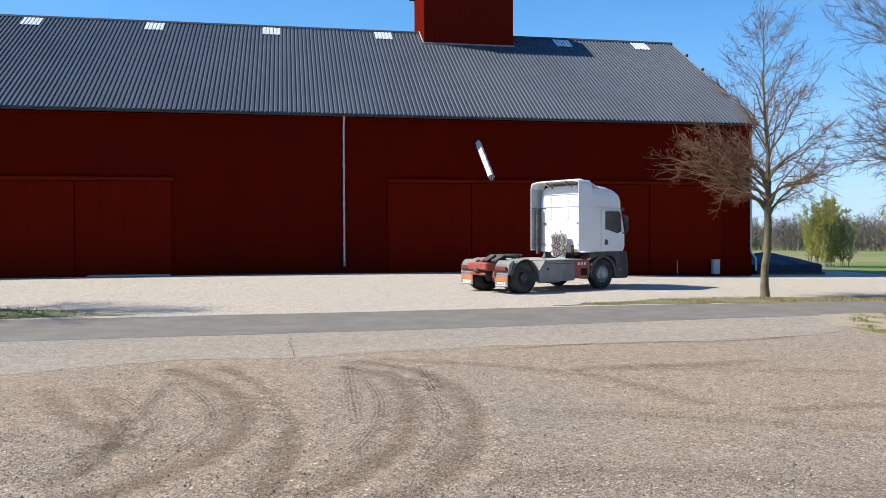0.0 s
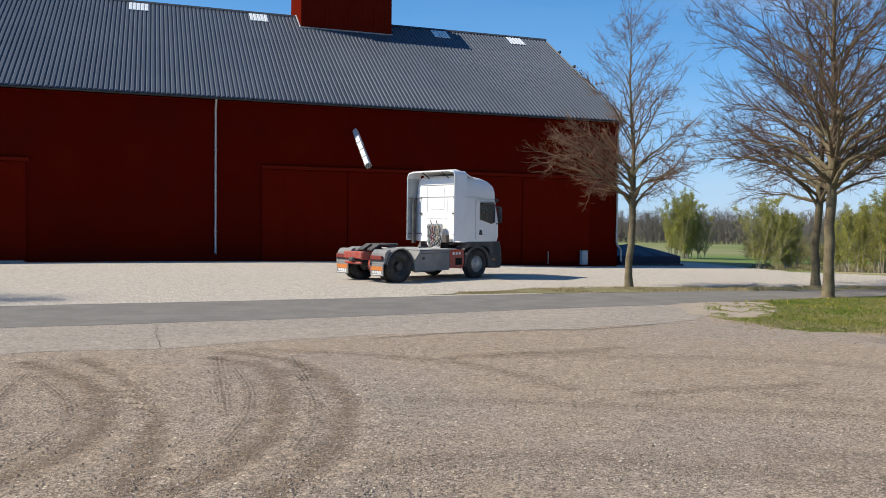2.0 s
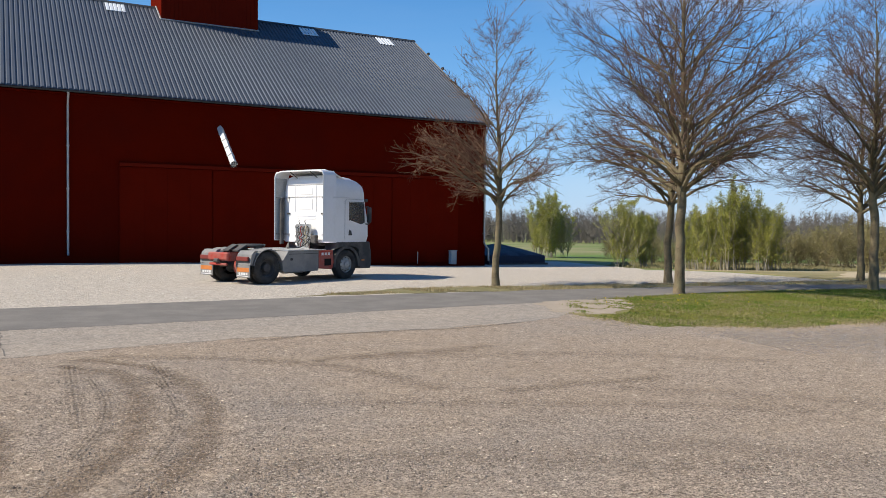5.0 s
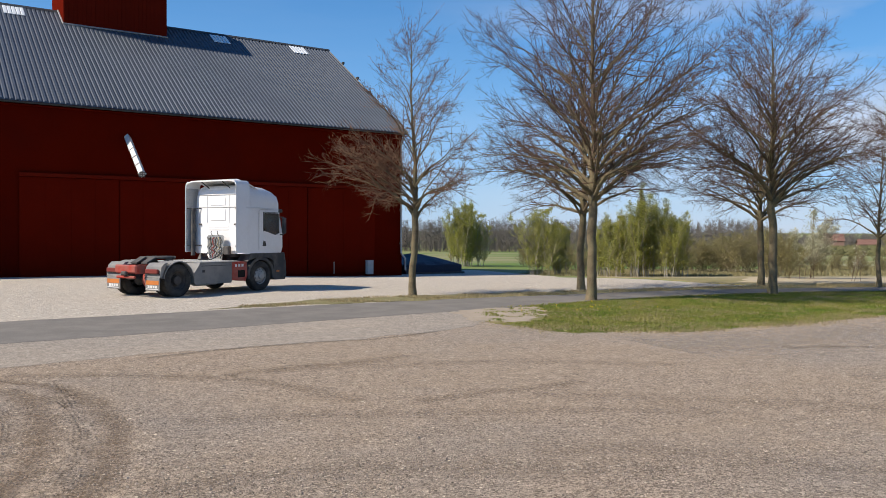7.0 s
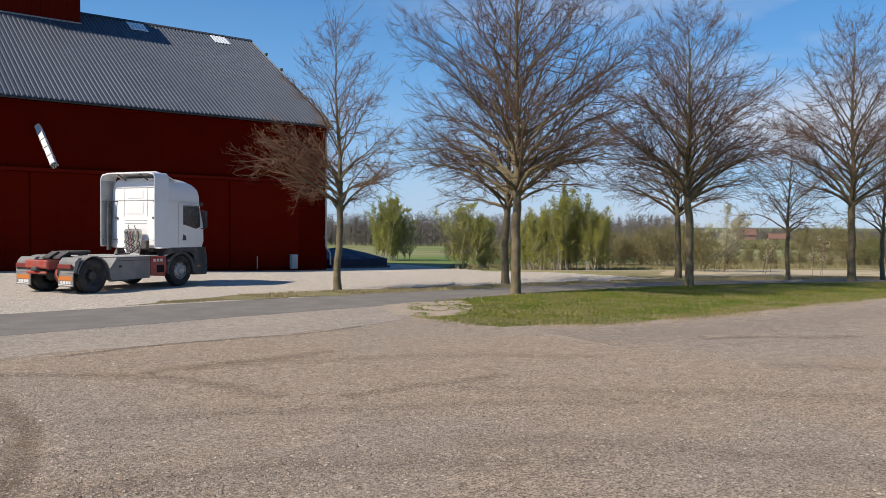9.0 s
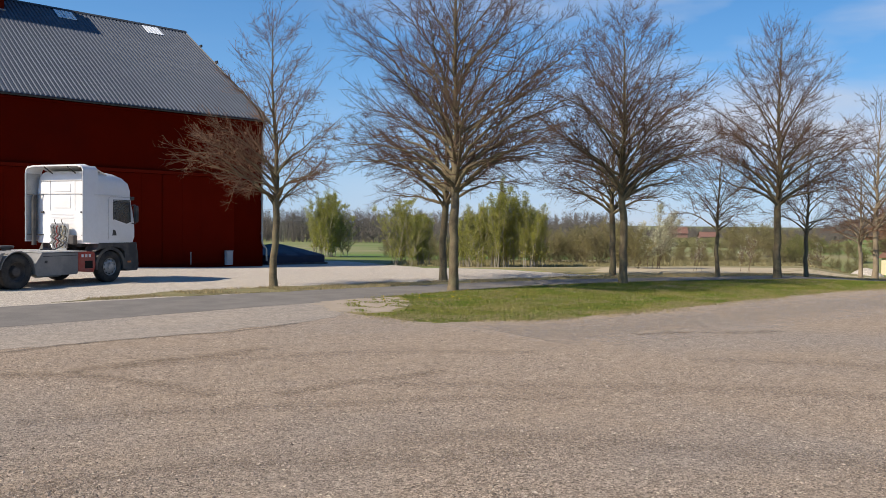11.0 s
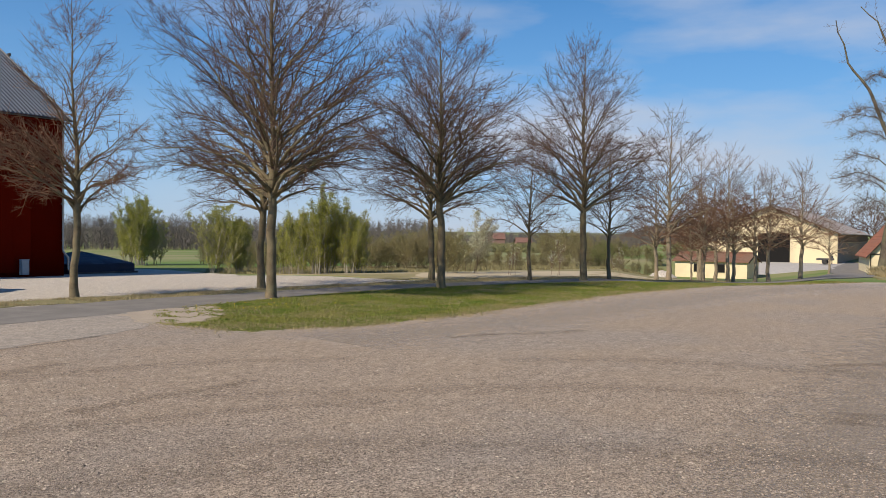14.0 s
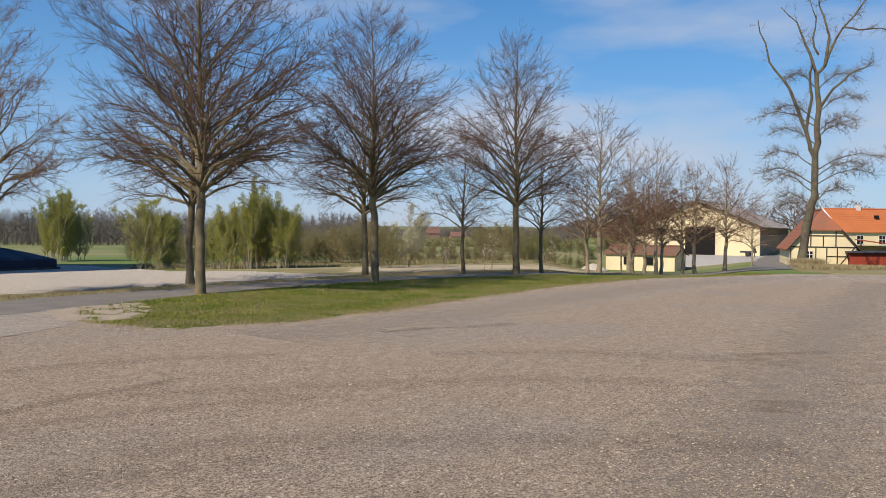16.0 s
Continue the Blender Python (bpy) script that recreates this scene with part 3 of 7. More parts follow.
APRON_EDGE = [(-60, 3.5), (-14, 9.5), (-6.3, 11.6), (-4.3, 12.8), (-2.4, 13.2), (-0.8, 13.8), (2.2, 14.6), (4.8, 14.95), (7.9, 16.1), (9.4, 18.4), (9.8, 20.2), (5.6, 19.2), (-1.3, 17.2), (-9.2, 15.5), (-30, 11), (-60, 5)]
YARD_EDGE = [(-60, 5), (-30, 9), (-9, 13), (-1, 15.5), (5, 17), (9, 19), (11, 18), (14, 16.8), (26, 17.5), (36, 16.2), (42.5, 14.2), (47, 9.8), (48, 0), (48, -25), (-60, -25)]
SOUTH_GRASS = [(46.5, 9.5), (46.7, 12.3), (50, 15.0), (54, 16.5), (60, 18.2), (68, 20.4), (75, 21), (84, 16), (80, -30), (48.2, -30), (48, 0)]

sheet("yard", rim(YARD_EDGE, 0.1, 0.8, 2), 0.003, YARD, "grey-brown compacted gravel yard with sandy patches", "gravel yard", 3.0)
sheet("apron", rim(APRON_EDGE, 0.14, 0.15, 3), 0.007, APRON, "old worn pale asphalt apron beside the lane", "asphalt")
sheet("forecourt", rim(PALE_EDGE, 0.12, 0.5, 4), 0.003, PALE, "pale crushed-stone forecourt in front of the red barn", "gravel")
sheet("road", rim(ROAD_FAR + ROAD_NEAR[::-1], 0.05, 0.4, 5), 0.011, ASPHALT, "narrow grey asphalt lane with sandy edges", "road")
sheet("pavement_verge", rim(VERGE, 0.2, 0.15, 6), 0.014, VERGE_GRASS, "thin dry grass verge between lane and gravel", "grass verge")
sheet("pavement_verge", rim(VERGE_WEST, 0.16, 0.3, 7), 0.016, VERGE_GRASS, "thin dry grass verge between lane and gravel", "grass verge")
sheet("lawn", rim(ISLAND, 0.22, 0.12, 8), 0.009, SOIL_GRASS, "short green grass island with worn sandy tip", "lawn", 0.8)
sheet("lawn", rim(SOUTH_GRASS, 0.2, 0.6, 9), 0.016, ROUGH, "rough grass strip by the farm lane", "lawn")


PASTURE = [(24.5, 25.2), (34.5, 23.2), (42, 21.8), (50, 27), (66, 38), (72, 48), (60, 56), (44, 57), (33, 50), (25.5, 38), (24.2, 30)]
sheet("pasture", rim(PASTURE, 0.5, 0.8, 12), 0.006, ROUGH, "rough olive and straw coloured pasture beyond the avenue", "pasture")
sheet("dry_field", rim([(r * math.sin(radians(a)), r * math.cos(radians(a))) for a, r in ((43, 37.2), (47.5, 38), (52, 40.2), (55.5, 42.4), (60, 46), (62, 54), (56, 53), (50, 48), (44, 45))], 0.4, 0.8, 10), 0.012, SAND, "tan dry field strip beyond the avenue", "field")
sheet("forecourt", rim([(105 * math.sin(radians(a)), 105 * math.cos(radians(a))) for a in (66.3, 67.5, 69, 70.6)] + [(127 * math.sin(radians(a)), 127 * math.cos(radians(a))) for a in (71.3, 69.5, 67, 63.5, 62.5)] + [(109 * math.sin(radians(63.5)), 109 * math.cos(radians(63.5)))], 0.3, 1.0, 14), 0.012, CONCRETE, "pale concrete yard before the cream barn", "concrete yard")
BARE = [(9.2, 19.6), (8.4, 18.4), (8.5, 17.2), (8.6, 16.3), (9.7, 16.5), (10.6, 17.8), (11.2, 18.8), (11.6, 19.9), (10.3, 19.8)]
sheet("bare_patch", rim(BARE, 0.3, 0.12, 11), 0.0125, material("bare_sand", (0.40, 0.335, 0.26), (0.28, 0.235, 0.18), 0.95, scale=2, fine=40, bump=0.006, bump_scale=60), "pale worn sandy patch at the grass tip", "bare ground", 0.5)


# ---- wheel tracks and cracks on the yard ----
def smooth_line(points, per=8):
    """Points drawn through the given ones in a smooth curve."""
    out, n = [], len(points)
    for i in range(n - 1):
        p0, p1, p2, p3 = (Vector(points[max(0, min(n - 1, k))]) for k in (i - 1, i, i + 1, i + 2))
        for j in range(per):
            t = j / per
            out.append(0.5 * ((2 * p1) + (p2 - p0) * t + (2 * p0 - 5 * p1 + 4 * p2 - p3) * t * t + (3 * p1 - p0 - 3 * p2 + p3) * t ** 3))
    return out + [Vector(points[-1])]


def ribbon(name, points, width, lift, mat, label, category, jitter=0.0, seed=0):
    rng, b, us, run = random.Random(seed), Build(), [], 0.0
    line = smooth_line(points)
    for i, p in enumerate(line):
        d = (line[min(i + 1, len(line) - 1)] - line[max(i - 1, 0)]).normalized()
        side = Vector((-d.y, d.x)) * width / 2
        if i:
            run += (p - line[i - 1]).length
        q = p + Vector((rng.uniform(-jitter, jitter), rng.uniform(-jitter, jitter)))
        for s in (-1, -0.5, 0, 0.5, 1):
            b.v.append((q.x + side.x * s, q.y + side.y * s, ground_z(q.x, q.y) + lift))
            us.append((run, (s + 1) / 2))
    for i in range(len(line) - 1):
        for k in range(4):
            o = i * 5 + k
            b.f.append((o, o + 1, o + 6, o + 5))
    b.count = len(b.v)
    me = b.data(name, mat)
    lay = me.uv_layers.new(name="UVMap")
    for lp in me.loops:
        lay.data[lp.index].uv = us[lp.vertex_index]
    return tagged(new(name, me), label, category, kind="structure")


LANES = [
    [(-1.4, 12.72), (-0.53, 11.92), (0.04, 10.79), (0.3, 9.38), (0.31, 8.3), (0.15, 7.25), (-0.07, 6.59), (-0.6, 5.2)],
    [(-1.55, 12.19), (-0.74, 11.31), (-0.44, 9.87), (-0.36, 8.55), (-0.49, 7.45), (-0.76, 6.67), (-1.4, 5.4)],
    [(-4.01, 11.99), (-3.13, 10.93), (-2.41, 9.58), (-2.07, 8.45), (-2.09, 7.47), (-2.34, 6.69), (-3.0, 5.6)],
    [(-3.33, 12.23), (-2.46, 10.64), (-1.78, 8.98), (-1.47, 7.66), (-1.39, 6.68), (-1.4, 5.5)],
    [(-5.11, 10.49), (-4.14, 9.01), (-3.34, 8.12), (-2.66, 7.48)],
    [(-4.49, 10.48), (-3.61, 9.0), (-3.16, 7.68), (-3.1, 6.4)],
    [(-1.1, 12.9), (0.6, 12.3), (2.2, 11.2), (3.0, 9.4)]]
for i, lane in enumerate(LANES):
    ribbon("wheel_track", lane, 0.62, 0.008 + 0.004 * (i % 3), TRACK if i < 4 else SCUFF, "dark churned wheel track curving over the gravel", "wheel track")
GREY_DRIFT = track_material("grey_gravel", (0.50, 0.43, 0.352), False, 0.6, 0.06)
ribbon("grey_gravel", [(9.5, 12.0), (14, 12.0), (20, 12.6), (27, 13.0), (34, 12.4), (40, 10.6), (44.5, 7.0)], 4.2, 0.0055, GREY_DRIFT, "drift of coarse grey gravel along the grass edge", "gravel")
ribbon("grey_gravel", [(3.0, 0.6), (7.5, 2.4), (12, 3.4), (18, 4.6), (26, 6.0), (36, 7.4)], 3.4, 0.0052, GREY_DRIFT, "drift of coarse grey gravel over the yard", "gravel")
# older wheel marks that swing round the yard: radius, bearings, width
MARK = track_material("old_wheel_mark", (0.27, 0.198, 0.138), False, 0.24, 0.06)
for i, (r, a0, a1, w) in enumerate(((6.6, 2, 40, 0.8), (7.6, 30, 74, 1.1), (9.0, 6, 44, 0.7), (10.4, 30, 66, 1.0), (12.4, 12, 40, 0.9), (5.4, 30, 62, 0.6), (13.2, 50, 74, 1.2))):
    bend = [(r + 0.15 * math.sin(k * 1.1 + i) + 0.16 * k, a0 + (a1 - a0) * k / 5) for k in range(6)]
    ribbon("wheel_mark", [(q * math.sin(radians(a)), q * math.cos(radians(a))) for q, a in bend], w, 0.007 + 0.0006 * i, MARK, "faint brown wheel mark swinging round the yard", "wheel track")
DIAG = [(-2.97, 6.64), (-3.17, 7.95), (-3.52, 10.09), (-3.63, 11.02)]
for i, lane in enumerate(([(-1.43, 12.19), (-1.13, 10.06), (-0.89, 8.44)], [(-0.35, 12.0), (-0.2, 11.0), (-0.1, 10.2)], [(-3.9, 9.9), (-3.0, 8.4), (-3.3, 7.2)], DIAG)):
    ribbon("tyre_print", lane, 0.3, 0.021, TREAD, "ribbed tyre print pressed into dusty gravel", "tyre print")
for lane in (LANES[0][1:6], LANES[1][1:5], LANES[2][1:5]):
    ribbon("tyre_print", [(x - 0.34, y - 0.1) for x, y in lane], 0.26, 0.0215, TREAD, "ribbed tyre print pressed into dusty gravel", "tyre print")
for lane, w in (([(-2.95, 15.9), (-2.73, 14.54), (-2.38, 13.15)], 0.011), ([(0.91, 13.89), (2.14, 14.42), (3.72, 14.74), (5.18, 14.86), (6.6, 15.5)], 0.035)):
    ribbon("crack", lane, w, 0.016, CRACK, "dark crack along the old asphalt", "crack", 0.03, 4)
for i, (x, y, a, s) in enumerate(((4.99, 9.3, 10, 1.3), (13.04, 10.47, -20, 1.6), (9.85, 3.05, 20, 0.35), (14.04, 4.35, -30, 0.9), (3.4, 12.2, 15, 1.6))):
    c, d = math.cos(radians(a)) * s, math.sin(radians(a)) * s
    ribbon("scuff", [(x - c, y - d), (x - c * 0.3, y - d * 0.3 + 0.06), (x + c * 0.4, y + d * 0.4 - 0.05), (x + c, y + d)], 0.55 + 0.16 * (i % 3), 0.011, SCUFF, "faint brown wheel scuff on the gravel", "wheel track")

# ---- the red barn: wall line runs along local x, the right-hand corner is its origin ----
BARN_AT = pose(17.4, 46.3, 0, 0, 0, math.degrees(math.atan(0.19)))
BARN_L, BARN_W, EAVE, RIDGE = 56.0, 20.7, 8.0, 14.85
HALF = BARN_W / 2
PITCH = (RIDGE - EAVE) / (HALF + 0.4)
barn = thing("barn", BARN_AT, "long dark-red barn with grey ribbed metal roof and tower", "barn")


def roof_z(y):
    return EAVE + PITCH * (y + 0.4) if y <= HALF else EAVE + PITCH * (BARN_W + 0.4 - y)


def build_barn():
    top = roof_z(0) - 0.14
    # front wall with the openings of the sliding doors set back
    part("front_wall", Build().box(-BARN_L, 0, -0.6, 0, 0.35, top), RED_WALL, barn, "dark red limewashed wall")
    part("back_wall", Build().box(-BARN_L, BARN_W - 0.35, -0.8, 0, BARN_W, top), RED_WALL, barn)
    for x0 in (-BARN_L + 0.003, -0.353):
        g = Build().prism([(0.35, -0.8), (BARN_W - 0.35, -0.8), (BARN_W - 0.35, roof_z(0.35) - 0.14), (HALF, RIDGE - 0.14), (0.35, roof_z(0.35) - 0.14)], x0, x0 + 0.35, "yz")
        part("gable_wall", g, RED_WALL, barn)
    # roof: ribbed sheets on both slopes
    pitch, verge = 0.232, 0.25
    n = int((BARN_L + 2 * verge) / pitch)
    prof = ((0.0, 0.0), (0.035, 0.06), (0.15, 0.06), (0.185, 0.0))
    for side in (0, 1):
        b = Build()
        xs = [(-BARN_L - verge + i * pitch + a, h) for i in range(n) for a, h in prof]
        y_of = [(-0.4, EAVE), (HALF, RIDGE)] if side == 0 else [(BARN_W + 0.4, EAVE), (HALF, RIDGE)]
        vs = []
        for y, z in y_of:
            vs += [(x, y, z + h) for x, h in xs]
        for y, z in y_of:
            vs += [(x, y, z - 0.02) for x, h in xs]
        m = len(xs)
        fs = [(i, i + 1, m + i + 1, m + i) for i in range(m - 1)]
        fs += [(i, 2 * m + i, 2 * m + i + 1, i + 1) for i in range(m - 1)]
        fs += [(2 * m + i, 3 * m + i, 3 * m + i + 1, 2 * m + i + 1) for i in range(m - 1)]
        b.add(vs, fs)
        part("roof_slope", b, ROOF, barn, "grey ribbed metal roofing")
    # boarding under the roof, verge boards, ridge cap
    for x in (-BARN_L - verge - 0.03, verge + 0.13 - pitch):
        for s in (0, 1):
            y0, y1 = (-0.42, HALF) if s == 0 else (BARN_W + 0.42, HALF)
            part("verge_board", Build().prism([(y0, EAVE - 0.16), (y1, RIDGE - 0.16), (y1, RIDGE + 0.06), (y0, EAVE + 0.06)], x, x + 0.04, "yz"), ZINC, barn)
    part("ridge_cap", Build().prism([(HALF - 0.22, RIDGE - 0.06), (HALF, RIDGE + 0.10), (HALF + 0.22, RIDGE - 0.06), (HALF, RIDGE + 0.06)], -BARN_L - verge, verge, "yz"), ROOF_DARK, barn, "dark ridge capping")
    part("soffit", Build().box(-BARN_L - 0.2, -0.36, EAVE - 0.2, 0.2, -0.002, EAVE - 0.16), RED_DOOR, barn)
    # half-round gutter and downpipes
    gut = Build()
    ring = [(-0.46 + 0.075 * math.cos(a), EAVE - 0.055 + 0.075 * math.sin(a)) for a in np.linspace(math.pi, 2 * math.pi, 9)]
    ring += [(-0.46 + 0.062 * math.cos(a), EAVE - 0.055 + 0.062 * math.sin(a)) for a in np.linspace(2 * math.pi, math.pi, 9)]
    gut.prism(ring, -BARN_L - 0.2, 0.2, "yz")
    part("gutter", gut, ROOF_DARK, barn, "dark half-round gutter")
    for x in (-22.86, -0.12):
        pipe = Build().tube([(x, -0.46, EAVE - 0.12), (x, -0.42, EAVE - 0.25), (x, -0.14, EAVE - 0.6), (x, -0.11, EAVE - 0.75), (x, -0.11, 0.55), (x, -0.12, 0.45), (x, -0.2, 0.3)] if x < -10 else
                            [(x, -0.46, EAVE - 0.12), (x, -0.14, EAVE - 0.6), (x, -0.11, EAVE - 0.75), (x, -0.11, 0.95), (x + 0.03, -0.12, 0.8), (x + 0.28, -0.14, 0.5), (x + 0.3, -0.14, -0.2)], 0.055, 10)
        p = part("downpipe", pipe, ZINC, barn, "zinc downpipe", smooth=True)
        for z in (1.4, 3.4, 5.4):
            part("pipe_bracket", Build().box(x - 0.075, -0.17, z, x + 0.075, -0.002, z + 0.05), ZINC, p)
    # sliding doors: each a framed leaf on its rail
    for x0, x1, rail in ((-35.76, -31.3, (-40.2, -31.17)), (-40.1, -35.8, None), (-20.6, -16.22, (-20.6, -11.74)), (-16.18, -11.8, None), (-10.65, -6.22, (-10.7, -1.9)), (-6.18, -1.9, None)):
        z1 = 4.56
        d = part("sliding_door", Build().box(x0, -0.075, -0.25, x1, -0.003, z1, 0.012), RED_DOOR, barn, "large red sliding door leaf, closed")
        for k in range(int((x1 - x0) / 1.09)):
            xb = x0 + 0.04 + k * 1.09
            part("board", Build().box(xb, -0.084, -0.2, min(xb + 1.086, x1 - 0.03), -0.0755, z1 - 0.06, 0.006), RED_DOOR, d)
        if rail:
            part("door_rail", Build().box(rail[0], -0.17, 4.58, rail[1], -0.003, 4.76, 0.02), RED_TOWER, barn, "red cover board over the door rail")
    part("wall_hook", Build().tube([(-11.14, 0, 3.9), (-11.14, -0.12, 3.88), (-11.14, -0.14, 3.78)], 0.02, 6), ZINC, barn)
    # light panels in the roof near the ridge
    for x in (-40.8, -33.95, -27.1, -20.2, -8.4, -2.95):
        y0, y1 = 9.02, 10.02
        k = Build()
        for i in range(5):
            a = x + i * 0.22
            k.add([(a, y0, roof_z(y0) + 0.07), (a + 0.03, y0, roof_z(y0) + 0.1), (a + 0.17, y0, roof_z(y0) + 0.1), (a + 0.2, y0, roof_z(y0) + 0.07),
                   (a, y1, roof_z(y1) + 0.07), (a + 0.03, y1, roof_z(y1) + 0.1), (a + 0.17, y1, roof_z(y1) + 0.1), (a + 0.2, y1, roof_z(y1) + 0.07)],
                  [(0, 1, 5, 4), (1, 2, 6, 5), (2, 3, 7, 6), (3, 0, 4, 7), (0, 3, 2, 1), (4, 5, 6, 7)])
        part("skylight", k, SKYLIGHT, barn, "white translucent roof light")
    # small roof hooks along the far verge
    for y in (8.3, 6.2):
        part("roof_hook", Build().box(0.3, y, roof_z(y) + 0.02, 0.42, y + 0.25, roof_z(y) + 0.2, 0.02), ROOF_DARK, barn)
    # tower on the ridge
    tw = part("tower", Build().box(-17.2, 8.75, 12.9, -11.45, 12.6, 17.6), RED_TOWER, barn, "square red boarded tower")
    for i in range(24):
        x = -17.2 + i * 0.24
        part("board", Build().box(x + 0.008, 8.725, 13.2, x + 0.232, 8.749, 17.55, 0.004), RED_TOWER, tw)
    for i in range(16):
        y = 8.75 + i * 0.24
        part("board", Build().box(-17.225, y + 0.008, 13.2, -17.201, y + 0.232, 17.55, 0.004), RED_TOWER, tw)
    part("tower_roof", Build().prism([(8.65, 17.55), (10.68, 18.8), (12.7, 17.55), (12.7, 17.67), (10.68, 18.93), (8.65, 17.67)], -17.55, -11.2, "yz"), ROOF_DARK, tw, "dark roof of the tower")
    fl = Build()
    fl.tube([(-17.26, 8.62, roof_z(8.62) + 0.08), (-17.26, HALF, RIDGE + 0.1)], 0.05, 6)
    fl.tube([(-17.26, 8.66, roof_z(8.66) + 0.08), (-11.4, 8.66, roof_z(8.66) + 0.08)], 0.05, 6)
    part("flashing", fl, ZINC, tw, "pale metal flashing round the tower")


build_barn()


def conveyor():
    """White square spout that leans out of the wall."""
    at = BARN_AT
    spout = thing("spout", at, "white sectioned metal spout slanting out of the wall", "chute")
    a, b = Vector((-15.8, 0.05, 6.72)), Vector((-16.06, -3.87, 4.63))
    d = (b - a).normalized()
    side = Vector((1, 0, 0))
    up = d.cross(side).normalized()
    n = 5
    for i in range(n):
        p, q = a.lerp(b, i / n), a.lerp(b, (i + 1) / n - 0.012)
        w = 0.125
        rings = [[tuple(c + side * sx * w + up * su * w) for sx, su in ((-1.3, 0), (0, -1.3), (1.3, 0), (0, 1.3))] for c in (p, q)]
        s = part("section", Build().loft(rings), WHITE_METAL, spout)
        w = 0.146
        rings = [[tuple(c + side * sx * w + up * su * w) for sx, su in ((-1.3, 0), (0, -1.3), (1.3, 0), (0, 1.3))] for c in (q - d * 0.035, q)]
        part("flange", Build().loft(rings), WHITE_METAL, s)
    m = Build()
    for z in (-0.1, 0.0, 0.1):
        m.tube([tuple(b + side * -0.15 + up * z + d * 0.015), tuple(b + side * 0.15 + up * z + d * 0.015)], 0.012, 5)
        m.tube([tuple(b + up * -0.15 + side * z + d * 0.015), tuple(b + up * 0.15 + side * z + d * 0.015)], 0.012, 5)
    part("grille", m, ROOF_DARK, spout)


conveyor()


def wall_box():
    box = thing("meter_cabinet", BARN_AT @ pose(-2.36, -0.28, -0.36) @ Matrix.Diagonal((0.8, 0.8, 0.84, 1)), "small grey utility cabinet standing by the barn wall", "cabinet")
    part("body", Build().box(-0.24, -0.17, 0, 0.24, 0.17, 0.92, 0.015), FAIRING_IN, box)
    part("door", Build().box(-0.2, -0.19, 0.1, 0.2, -0.172, 0.85, 0.006), FAIRING_IN, box, "grey front panel")
    part("lid", Build().box(-0.27, -0.2, 0.921, 0.27, 0.2, 0.96, 0.01), FAIRING_IN, box)
    peg = thing("marker_post", BARN_AT @ pose(-4.66, -0.3, -0.3), "short thin grey metal post by the wall", "post")
    part("pole", Build().tube([(0, 0, 0), (0, 0, 0.65)], 0.025, 8), ZINC, peg)
    part("cap", Build().lathe([(0.645, 0.035), (0.68, 0.03), (0.69, 0.01)], (0, 0, 0), "z", 10), ZINC, peg)
    slab = thing("doorstep", BARN_AT @ pose(-33.2, -0.5, -0.05), "low grey concrete ramp at a barn door", "ramp")
    part("slab", Build().prism([(-1.9, 0), (1.9, 0), (1.8, 0.06), (-1.8, 0.06)], -0.45, 0.3, "xz"), CONCRETE, slab)


wall_box()


def tarp_mound():
    """Blue sheet over a low hipped heap beside the gable."""
    rng, b = random.Random(5), Build()
    n, rings = 48, []
    for s, z in ((1.0, -0.1), (1.0, 0.52), (0.985, 0.58), (0.75, 0.74), (0.5, 0.91), (0.25, 1.07), (0.05, 1.17)):
        ring = []
        for i in range(n):
            a = 2 * math.pi * i / n
            c, d = math.cos(a), math.sin(a)
            q = 1 / max(abs(c), abs(d)) ** 0.92
            ring.append((2.2 * s * q * c, 2.5 * s * q * d, 1.15 * z + rng.uniform(-0.025, 0.025)))
        rings.append(ring)
    b.loft(rings)
    mound = thing("covered_heap", pose(20.1, 51.1, ground_z(20.1, 51.1) - 0.05, 0, 0, 10.8), "low heap under a dark blue tarpaulin beside the barn", "tarpaulin")
    part("sheet", b, TARP, mound, smooth=True)
    for y in (-2.58, 2.58):
        part("edge_board", Build().box(-2.25, y - 0.04, 0.02, 2.25, y + 0.04, 0.2, 0.01), DARK_PLASTIC, mound)


tarp_mound()

# ---- the tractor unit: local x ahead from the rear axle, y to its left ----
def rounded(x0, x1, w, z, r, k=5):
    """A ring round a rectangle with round corners, at height z."""
    out = []
    for cx, cy, a0 in ((x1 - r, w - r, 0), (x0 + r, w - r, 90), (x0 + r, -w + r, 180), (x1 - r, -w + r, 270)):
        for i in range(k + 1):
            a = radians(a0 + 90 * i / k)
            out.append((cx + r * math.cos(a), cy + r * math.sin(a), z))
    return out


def arc_band(cx, cz, r0, r1, a0, a1, y0, y1, n=14):
    """A curved band round a wheel."""
    b = Build()
    rings = []
    for i in range(n + 1):
        a = radians(a0 + (a1 - a0) * i / n)
        c, s = math.cos(a), math.sin(a)
        rings.append([(cx + r0 * c, y0, cz + r0 * s), (cx + r0 * c, y1, cz + r0 * s), (cx + r1 * c, y1, cz + r1 * s), (cx + r1 * c, y0, cz + r1 * s)])
    return b.loft(rings)


